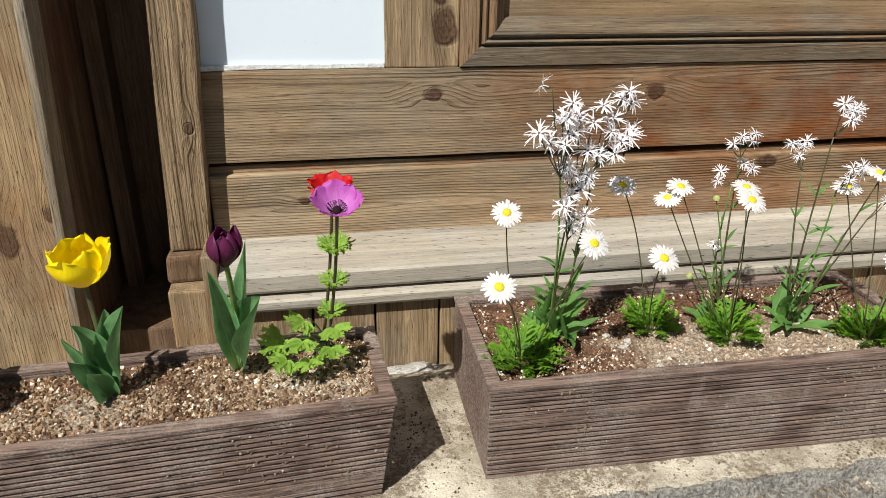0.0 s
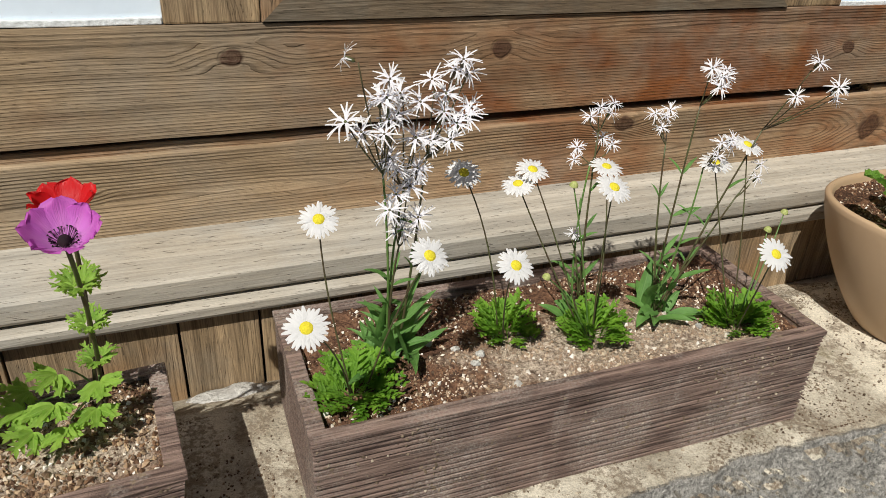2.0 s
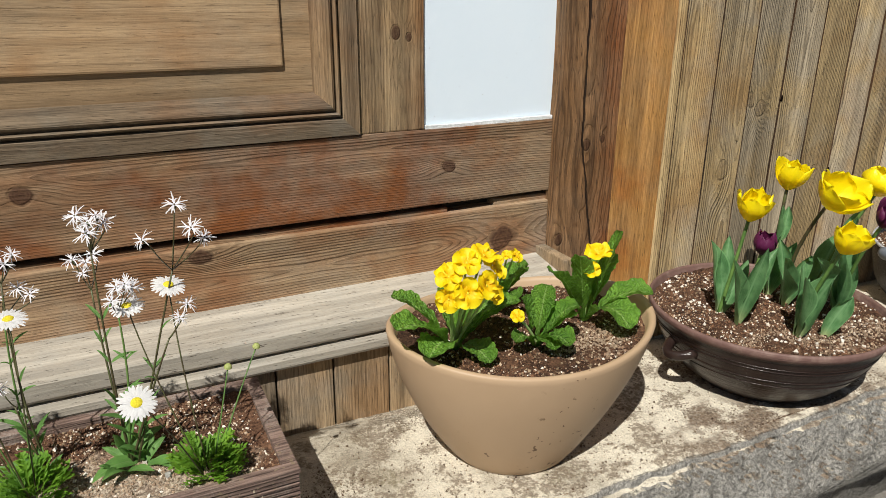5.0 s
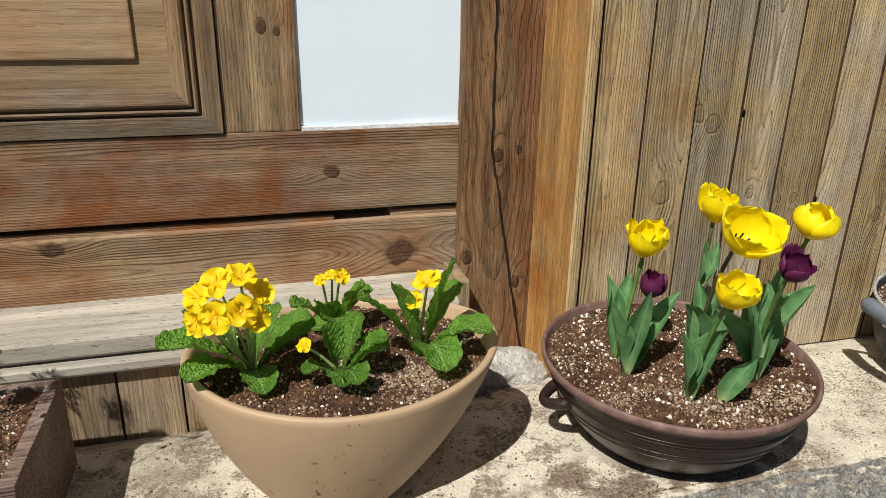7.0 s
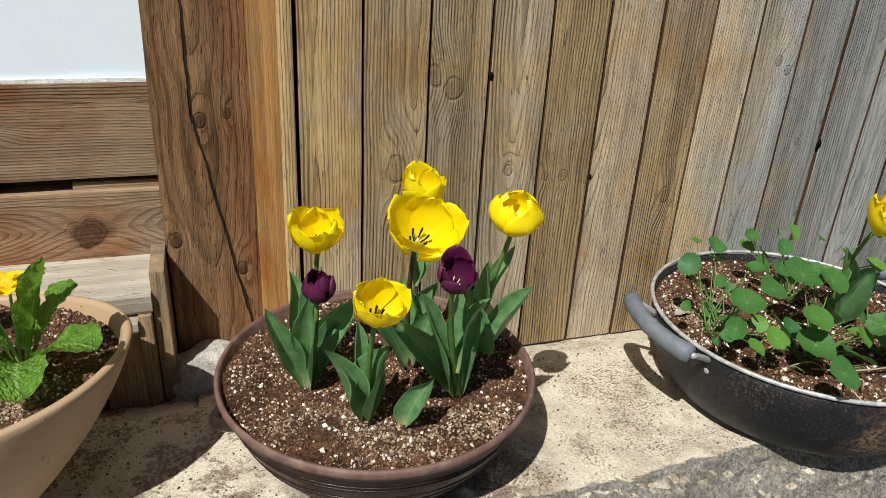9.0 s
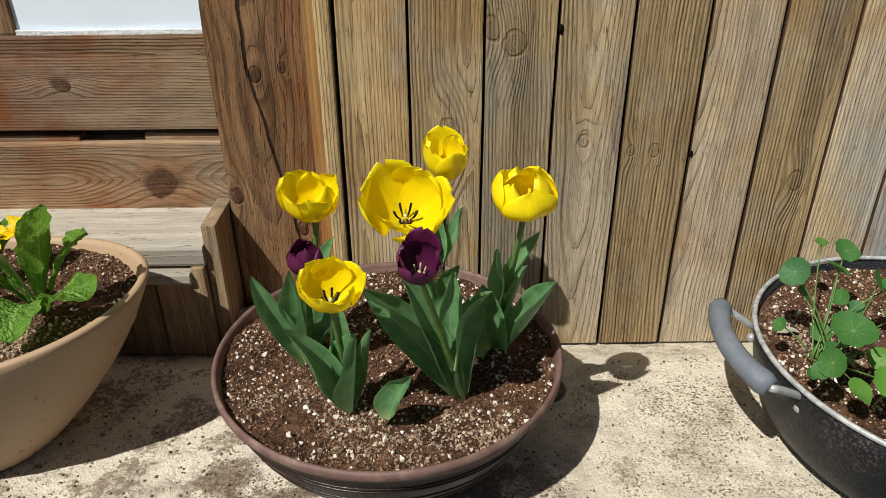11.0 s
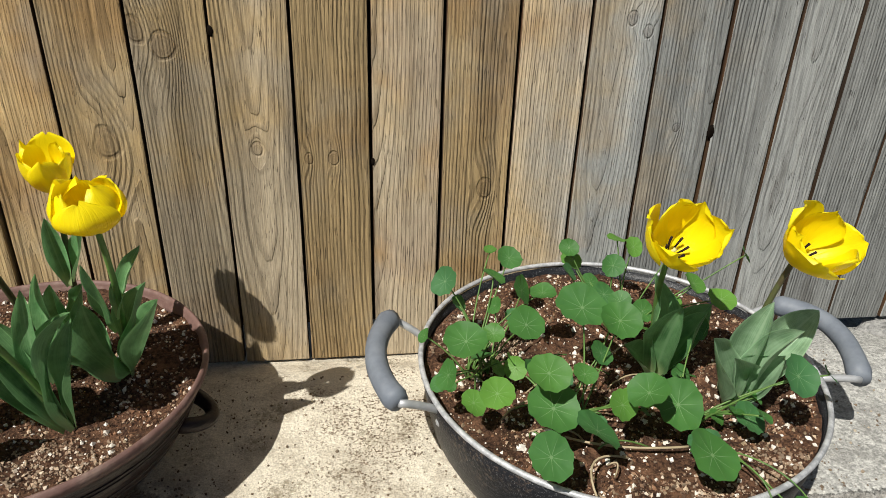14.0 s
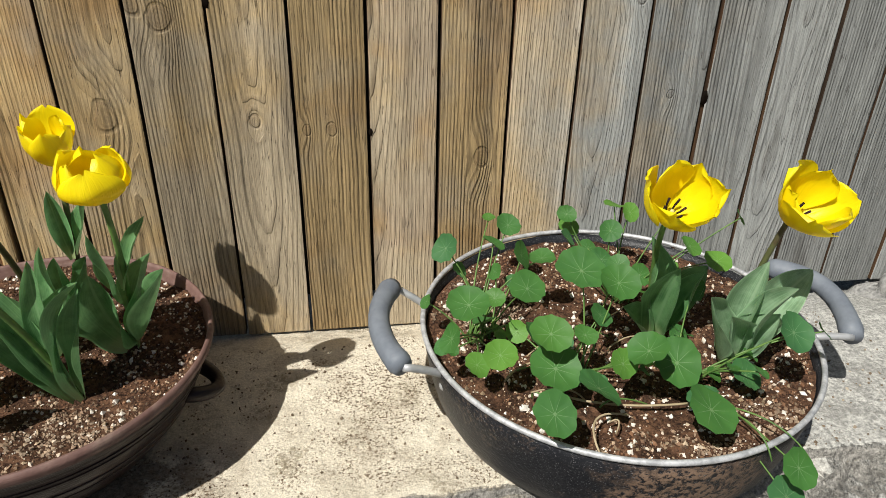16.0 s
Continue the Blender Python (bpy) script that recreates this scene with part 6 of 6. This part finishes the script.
lychnis((0.549, 0.678, S), [((0.541, 0.668, 0.370), [(0.533, 0.654, 0.412), (0.543, 0.650, 0.405), (0.551, 0.654, 0.410), (0.540, 0.646, 0.396), (0.556, 0.660, 0.401)]),
                            ((0.535, 0.700, 0.318), [(0.522, 0.710, 0.350), (0.534, 0.706, 0.347), (0.542, 0.712, 0.352), (0.530, 0.704, 0.336)]),
                            ((0.556, 0.660, 0.305), [(0.558, 0.645, 0.338), (0.566, 0.640, 0.342), (0.552, 0.640, 0.326), (0.572, 0.648, 0.334)]),
                            ((0.612, 0.650, 0.345), [(0.585, 0.596, 0.398), (0.628, 0.590, 0.406), (0.618, 0.610, 0.424), (0.640, 0.600, 0.392)]),
                            ((0.600, 0.650, 0.270), [(0.612, 0.640, 0.296), (0.622, 0.650, 0.306)])], 20, 0.058, "white lychnis with a broad green leaf rosette", 3, (0.1, 1.2), 0.14)


# ---- anemones
def cut_leaf(base, way, size, up, rng):
    """A parsley-like leaf: three to five toothed lobes on a stalk."""
    way = Vector(way).normalized()
    up = Vector(up).normalized()
    s = way.cross(up).normalized()
    out = []
    hub = Vector(base) + way * size * 0.25
    for ang, ln in ((-1.25, 0.60), (-0.62, 0.85), (0.0, 1.0), (0.62, 0.85), (1.25, 0.60)):
        d = (way * math.cos(ang) + s * math.sin(ang)).normalized()
        tip = hub + d * size * 0.75 * ln
        out.append(blade([hub, hub.lerp(tip, 0.5) + up * 0.002, tip], size * 0.098, lance, up, 0.25, 0.1, 2, 7, 4))
        for f, a2 in ((0.30, 0.85), (0.30, -0.85), (0.52, 0.75), (0.52, -0.75), (0.74, 0.6), (0.74, -0.6)):
            q = hub.lerp(tip, f)
            d2 = (way * math.cos(ang + a2) + s * math.sin(ang + a2)).normalized()
            e = q + d2 * size * 0.28 * ln * rng.uniform(0.7, 1.15) + up * rng.uniform(-0.003, 0.004)
            out.append(blade([q, q.lerp(e, 0.5), e], size * 0.056, lance, up, 0.2, 0, 1, 5, 2))
    return join(out)


def anemone(base, head, axis, R, material, whorls, leaves, label, seed, inner):
    ob = thing("anemone", base, label, "anemone", "anemones in the planter box")
    rng = random.Random(seed)
    axis = Vector(axis).normalized()
    foot = Vector(head) - axis * 0.010
    meshes = [petal_mesh("petal", cup_petal(R * (1.0 - 0.05 * (k % 2)), 0.022, inner, 0.66, seed + 1.3 * k, 0.07), material) for k in range(4)]
    for k in range(8):
        again("petal", meshes[k % 4], facing(foot, axis, k * 6.2832 / 8) @ Matrix.Rotation(radians(4 * (k % 2)), 4, 'Y'), ob)
    m = facing(foot, axis)
    again("centre", petal_mesh("centre", dome(0.0048, 0.0055), M_DARK), facing(foot + axis * 0.003, axis), ob, "black domed centre")
    dots = []
    for k in range(26):
        an = k * 2.4
        r = 0.0085 + 0.0025 * rng.random()
        d = Vector((math.cos(an) * r, math.sin(an) * r, 0.0075 + 0.002 * rng.random()))
        dots.append(tube([m @ Vector((d.x * 0.5, d.y * 0.5, 0.003)), m @ (d * 0.92), m @ d], [0.0002, 0.0003, 0.0009], 5))
    part("stamens", join(dots), M_DARK, ob, "ring of dark stamens")
    pts = stalk(ob, base, foot, (0.006, 0.012, 0), 0.0021, 0.0018, M_STEM_RED, n=12)
    for z, size, n in whorls:
        p = min(pts, key=lambda q: abs(q.z - z))
        for k in range(n):
            an = k * 6.2832 / n + z * 40
            part("leaf", cut_leaf(p, (math.cos(an), math.sin(an) - 0.3, 0.55), size, (0, -0.4, 1), rng), M_ANEMONE_LEAF, ob, "ruff of cut leaflets")
    for way, reach, size in leaves:
        e = Vector(base) + Vector(way) * reach
        stalk(ob, base, e, (0, 0, 0.012), 0.0011, 0.0009, M_STEM, "leaf_stalk", 5, 6)
        part("leaf", cut_leaf(e, (way[0], way[1] - 0.3, 0.15), size * 1.25, (rng.uniform(-0.4, 0.2), -0.75, 1), rng), M_ANEMONE_LEAF, ob)
    return ob


anemone((-0.052, 0.722, 0.112), (-0.035, 0.606, 0.340), (0.03, -0.38, 1.0), 0.0172, M_PINK, [(0.285, 0.024, 5), (0.225, 0.021, 5), (0.170, 0.022, 4)],
        [((-0.30, -0.35, 0.75), 0.070, 0.035), ((0.10, -0.55, 0.70), 0.070, 0.035), ((-0.75, -0.55, 0.45), 0.065, 0.032), ((-0.35, -0.75, 0.62), 0.070, 0.035), ((-0.25, -0.95, 0.40), 0.070, 0.032), ((-0.60, -0.90, 0.38), 0.070, 0.031), ((0.05, -0.85, 0.52), 0.065, 0.033)],
        "magenta-pink anemone with a black centre and parsley-like leaves", 1, 0.62)
anemone((-0.058, 0.728, 0.112), (-0.039, 0.668, 0.333), (-0.03, -0.12, 1), 0.0162, M_RED, [(0.250, 0.019, 4)], [((-0.7, -0.2, 0.4), 0.06, 0.030)], "bright red anemone behind the pink one", 2, 0.65)


# ---- primroses
def prim_leaf(parent, base, tip, lift, width, seed):
    base, tip = Vector(base), Vector(tip)
    way = tip - base
    tip = tip + Vector((0, 0, 0.016))
    mid = base + way * 0.5 + Vector((0, 0, lift * 0.8))
    part("leaf", blade(curve(base, mid, tip, 14), width * 1.45, spoon, Vector((-way.x * 0.6, -way.y * 0.6, 1)), 0.34, 0.09, 3.0, 34, 12, crinkle=0.0024, seed=seed, teeth=0.05), M_PRIM_LEAF, parent)


def prim_petals(seed):
    rng = random.Random(seed)
    out = []
    for k in range(5):
        a = 2 * math.pi * k / 5
        d = Vector((math.cos(a), math.sin(a), 0))
        out.append(blade([d * 0.001, d * 0.007 + Vector((0, 0, 0.002)), d * 0.0160 + Vector((0, 0, rng.uniform(-0.003, 0.006)))], 0.0088, lambda t: max(0.12, (0.2 + 0.9 * math.sin(math.pi * 0.5 * min(1.0, t * 1.3))) * math.sqrt(max(0.0, 1 - (max(0.0, t - 0.6) / 0.41) ** 2.2))), (0, 0, 1), 0.30, 0.42, 1.2, 10, 6, seed=k * 2.1 + seed))
    return join(out)


PRIM = [petal_mesh("flower", prim_petals(s), M_GOLD) for s in (1, 2)]
EYE_MESH = petal_mesh("eye", dome(0.0016, 0.0012, 10, 3), M_DISC)


def primrose(base, flowers, leaves, label, seed):
    ob = thing("primrose", base, label, "primrose", "primroses in the oval pot")
    rng = random.Random(seed)
    for k, (p, axis, s) in enumerate(flowers):
        p = Vector(p)
        foot = p - Vector(axis).normalized() * 0.004
        stalk(ob, Vector(base) + Vector((rng.uniform(-0.004, 0.004), 0, 0)), foot, (0, 0, 0.01), 0.0022, 0.0015, M_STEM_PALE, sides=6)
        fl = again("flower", PRIM[k % 2], facing(p, axis, rng.random() * 6) @ Matrix.Scale(s * 1.08, 4), ob)
        eye = new("eye", EYE_MESH)
        eye.parent = fl
    for i, (tip, lift, width) in enumerate(leaves):
        d = Vector((tip[0], tip[1], 0)).normalized()
        prim_leaf(ob, Vector(base) + d * 0.004, Vector(base) + Vector(tip), lift, width, seed * 7 + i)
    return ob


Q = 0.163
primrose((0.952, 0.680, Q), [((0.905, 0.606, 0.302), (-0.5, -0.7, 0.8), 1.0), ((0.925, 0.600, 0.318), (-0.3, -0.6, 1.0), 1.0), ((0.950, 0.604, 0.322), (0.2, -0.5, 1.0), 1.05), ((0.967, 0.610, 0.300), (0.7, -0.6, 0.7), 1.0),
                             ((0.922, 0.590, 0.284), (-0.2, -1.0, 0.5), 1.1), ((0.948, 0.592, 0.288), (0.2, -1.0, 0.5), 1.05), ((0.902, 0.600, 0.276), (-0.6, -0.9, 0.3), 0.95), ((0.962, 0.600, 0.274), (0.5, -0.9, 0.3), 0.9)],
         [((-0.100, -0.040, 0.050), 0.055, 0.024), ((-0.070, -0.070, 0.020), 0.05, 0.021), ((0.012, -0.075, -0.004), 0.045, 0.018), ((0.075, 0.000, 0.052), 0.045, 0.020), ((0.095, -0.010, 0.040), 0.05, 0.016), ((-0.075, 0.035, 0.060), 0.05, 0.018), ((0.03, 0.07, 0.04), 0.05, 0.018)],
         "golden primrose with a ball of flowers and crinkled leaves", 1)
primrose((1.055, 0.640, Q), [((1.013, 0.623, 0.222), (-0.4, -0.5, 0.8), 0.55)],
         [((0.013, -0.058, 0.007), 0.050, 0.017), ((-0.003, -0.049, 0.001), 0.045, 0.015), ((0.056, -0.015, 0.038), 0.045, 0.017), ((0.030, 0.022, 0.059), 0.04, 0.015), ((-0.015, 0.015, 0.052), 0.04, 0.016), ((-0.046, -0.022, 0.009), 0.04, 0.012), ((0.061, -0.004, 0.022), 0.045, 0.018)],
         "young primrose with one small yellow bud", 2)
primrose((1.163, 0.676, Q), [((1.168, 0.662, 0.270), (-0.3, -0.3, 1.0), 1.15), ((1.150, 0.650, 0.252), (-0.7, -0.4, 0.6), 0.7)],
         [((0.040, -0.020, 0.120), 0.03, 0.018), ((-0.085, -0.030, 0.085), 0.05, 0.017), ((0.012, -0.085, 0.004), 0.075, 0.024), ((0.080, -0.050, 0.030), 0.055, 0.023), ((-0.040, -0.030, 0.100), 0.04, 0.014), ((0.06, 0.02, 0.07), 0.05, 0.018)],
         "primrose with tall crinkled leaves and a yellow flower", 3)
primrose((1.062, 0.760, Q), [((1.058, 0.724, 0.264), (-0.2, -0.4, 1.0), 0.5), ((1.070, 0.722, 0.262), (0.4, -0.6, 0.8), 0.65), ((1.044, 0.726, 0.258), (-0.6, -0.6, 0.6), 0.5)],
         [((-0.056, -0.024, 0.040), 0.05, 0.018), ((0.040, -0.024, 0.060), 0.04, 0.019), ((-0.016, -0.040, 0.048), 0.04, 0.015), ((0.056, 0.008, 0.040), 0.05, 0.018), ((0.000, -0.056, 0.024), 0.05, 0.017)],
         "small primrose in bud against the back rim", 4)


# ---- nasturtiums
def round_leaf(seed, n=28, rows=5):
    rng = random.Random(seed)
    verts, uvs, faces = [(0, 0, 0)], [(0.5, 0.5)], []
    lobes = [1 + 0.040 * math.cos(9 * (2 * math.pi * k / n) + 0.3) + 0.05 * math.sin(2 * (2 * math.pi * k / n) + seed) + rng.uniform(-0.025, 0.025) for k in range(n)]
    for i in range(1, rows + 1):
        t = i / rows
        for k in range(n):
            a = 2 * math.pi * k / n
            r = t * lobes[k] if i == rows else t * (1 + (lobes[k] - 1) * t)
            z = (0.10 + 0.05 * (seed % 3)) * t * t + 0.10 * t * t * math.sin(2 * a + 1.7 * seed) + 0.05 * t * t * math.sin(3 * a + seed) - 0.02 * t * math.cos(9 * a)
            verts.append((r * math.cos(a), r * math.sin(a), z))
            uvs.append((0.5 + 0.47 * t * math.cos(a), 0.5 + 0.47 * t * math.sin(a)))
    for k in range(n):
        faces.append((0, 1 + k, 1 + (k + 1) % n))
    for i in range(rows - 1):
        for k in range(n):
            a, b = 1 + i * n, 1 + (i + 1) * n
            faces.append((a + k, b + k, b + (k + 1) % n, a + (k + 1) % n))
    return raw(verts, faces, uvs)


DISCS = [petal_mesh("leaf", round_leaf(s), M_ROUND_LEAF) for s in range(9)]


def nasturtium(base, leaves, label, seed):
    """leaves: (x, y, z, radius, axis x, axis y)."""
    ob = thing("nasturtium", base, label, "nasturtium", "nasturtiums in the pan")
    rng = random.Random(seed)
    hub = Vector(base)
    for _ in range(7):
        an, q = rng.random() * 6.2832, rng.uniform(0.02, 0.075)
        leaves = leaves + [(base[0] + q * math.cos(an), base[1] + 0.8 * q * math.sin(an), rng.uniform(0.122, 0.165), rng.uniform(0.006, 0.0155), rng.uniform(-0.8, 0.8), rng.uniform(-0.8, 0.3))]
    for x, y, z, r, ax, ay in leaves:
        p = Vector((x, y, z))
        m = facing(p, (ax + rng.uniform(-0.35, 0.35), ay + rng.uniform(-0.3, 0.3), 1.0), rng.random() * 6) @ Matrix.Scale(r * 1.08, 4)
        again("leaf", DISCS[rng.randrange(9)], m, ob)
        b = hub + Vector((rng.uniform(-0.012, 0.012), rng.uniform(-0.012, 0.012), 0.004))
        stalk(ob, b, p - Vector((0, 0, 0.0004)), Vector((rng.uniform(-0.012, 0.012), rng.uniform(-0.006, 0.014), 0.010)), 0.0011, 0.0008, M_STEM, "leaf_stalk", 5, 8)
    return ob


nasturtium((2.020, 0.640, P), [(1.987, 0.682, 0.200, 0.0150, -0.9, -0.8), (2.067, 0.729, 0.200, 0.0135, 0.2, -0.7), (2.049, 0.750, 0.200, 0.0075, 0.1, -0.2), (2.043, 0.697, 0.195, 0.0125, 0.3, 0.1), (2.065, 0.657, 0.200, 0.0150, 1.6, -0.6),
                                (2.056, 0.597, 0.197, 0.0180, 0.1, -0.7), (1.992, 0.570, 0.200, 0.0195, -0.1, -0.5), (2.042, 0.677, 0.170, 0.0095, -0.8, -0.5), (2.030, 0.624, 0.170, 0.0105, 0.2, -0.6), (2.091, 0.667, 0.190, 0.0135, -0.2, -0.3),
                                (2.017, 0.535, 0.165, 0.0155, 0.1, -0.6), (1.975, 0.560, 0.170, 0.0140, -1.3, -0.4), (1.997, 0.542, 0.150, 0.0120, 0.6, -0.4), (1.961, 0.641, 0.160, 0.0075, -1.5, -0.3), (1.966, 0.561, 0.160, 0.0085, -0.8, -0.5), (2.003, 0.685, 0.170, 0.0090, 0.9, -0.4)],
           "nasturtium with round green leaves on thin stalks", 1)
nasturtium((2.100, 0.560, P), [(2.116, 0.611, 0.205, 0.0240, 0.1, -0.7), (2.148, 0.589, 0.202, 0.0195, 0.3, -0.5), (2.059, 0.522, 0.195, 0.0180, 0.1, -0.6), (2.104, 0.550, 0.170, 0.0110, 0.3, -0.6), (2.066, 0.518, 0.158, 0.0225, -0.1, -0.5),
                                (2.096, 0.483, 0.160, 0.0210, 0.3, -0.1), (2.047, 0.456, 0.160, 0.0185, 0.0, -0.6), (2.124, 0.503, 0.170, 0.0140, 0.2, -0.6), (2.165, 0.635, 0.195, 0.0115, 0.1, -0.4), (2.133, 0.588, 0.165, 0.0130, 0.6, -0.2), (2.106, 0.505, 0.150, 0.0065, 0.1, -0.4),
                                (2.143, 0.496, 0.188, 0.0180, -0.5, 0.0), (2.185, 0.516, 0.155, 0.0220, 0.2, -0.8)],
           "nasturtium with large round green leaves and trailing stalks", 2)
nasturtium((2.215, 0.540, P), [(2.190, 0.455, 0.150, 0.0225, 0.2, -0.2), (2.254, 0.508, 0.140, 0.0155, 0.5, -0.8), (2.253, 0.488, 0.160, 0.0090, 0.3, -0.3), (2.288, 0.504, 0.190, 0.0180, 0.3, -0.9), (2.341, 0.528, 0.170, 0.0095, 1.0, -0.4), (2.247, 0.616, 0.170, 0.0120, 0.1, -0.9),
                                (2.255, 0.410, 0.117, 0.0160, 0.3, -1.0), (2.247, 0.404, 0.090, 0.0180, 0.1, -0.7)],
           "nasturtium with leaves trailing over the pan's rim", 3)
nasturtium((2.200, 0.700, P), [(2.140, 0.740, 0.205, 0.0105, -0.2, -0.9), (2.129, 0.700, 0.195, 0.0105, 0.7, -0.4), (2.205, 0.758, 0.205, 0.0125, 0.1, 0.2), (2.189, 0.721, 0.190, 0.0130, 0.2, -0.8), (2.217, 0.737, 0.205, 0.0110, 0.4, -0.9), (2.266, 0.674, 0.190, 0.0135, 0.2, -0.6),
                                (2.281, 0.639, 0.190, 0.0145, 0.2, -0.7), (2.150, 0.755, 0.180, 0.0120, -0.3, -0.5), (2.255, 0.72, 0.20, 0.008, 0.8, -0.6), (2.170, 0.735, 0.160, 0.0110, 0.0, -0.5), (2.330, 0.690, 0.215, 0.0090, 1.8, -0.3)],
           "nasturtium with small round leaves against the fence", 4)
vine = thing("dry_vine", (2.10, 0.52, P), "thin dry trailing stalk on the soil", "stalk")
part("stalk", tube(curve((2.085, 0.53, 0.112), (2.13, 0.50, 0.116), (2.20, 0.50, 0.118), 10), 0.0012, 6), M_TWIG, vine)
part("stalk", tube(curve((2.092, 0.452, 0.112), (2.085, 0.50, 0.128), (2.135, 0.495, 0.114), 10), 0.0011, 6), M_TWIG, vine)
part("stalk", tube(curve((2.14, 0.60, 0.112), (2.05, 0.585, 0.122), (2.03, 0.56, 0.112), 10), 0.0011, 6), M_TWIG, vine)
for k in range(16):
    an, q = k * 2.4, 0.03 + 0.010 * k
    p0 = Vector((2.13 + 0.6 * q * math.cos(an), 0.575 + 0.55 * q * math.sin(an), 0.110))
    p2 = p0 + Vector((0.055 * math.cos(an * 1.7), 0.035 * math.sin(an * 1.3), 0.004 + 0.006 * (k % 3)))
    part("stalk", tube(curve(p0, (p0 + p2) / 2 + Vector((0.012 * math.sin(k * 3.0), 0.012 * math.cos(k * 2.0), 0.016)), p2, 8), 0.0009, 5), M_TWIG if k % 2 else M_STEM, vine)
part("stalk", tube(curve((2.21, 0.50, 0.112), (2.235, 0.45, 0.150), (2.240, 0.425, 0.112), 10), 0.0008, 6), M_STEM, vine)
part("stalk", tube(curve((2.215, 0.505, 0.112), (2.255, 0.45, 0.148), (2.280, 0.425, 0.106), 10), 0.0008, 6), M_STEM, vine)
dead = thing("fallen_leaf", (2.003, 0.694, 0.112), "pale dry fallen leaf lying on the soil", "leaf")
part("blade", blade(curve((1.990, 0.692, 0.113), (2.003, 0.694, 0.119), (2.016, 0.690, 0.114), 6), 0.0075, lance, (0, 0, 1), 0.2, 0.1, 1.5, 8, 4), M_SILL, dead)

rng = random.Random(77)
for k in range(9):
    x, y = rng.uniform(0.26, 0.66), rng.uniform(0.602, 0.70)
    pebble = rock("pebble", (x, y, soil_2(x, y) + 0.0015), (rng.uniform(0.003, 0.0065), rng.uniform(0.003, 0.005), 0.003), M_MORTAR, "small pale pebble on the planter soil", 20.0 + k, "pebble")
    tagged(pebble, group="pebbles in the planter box")
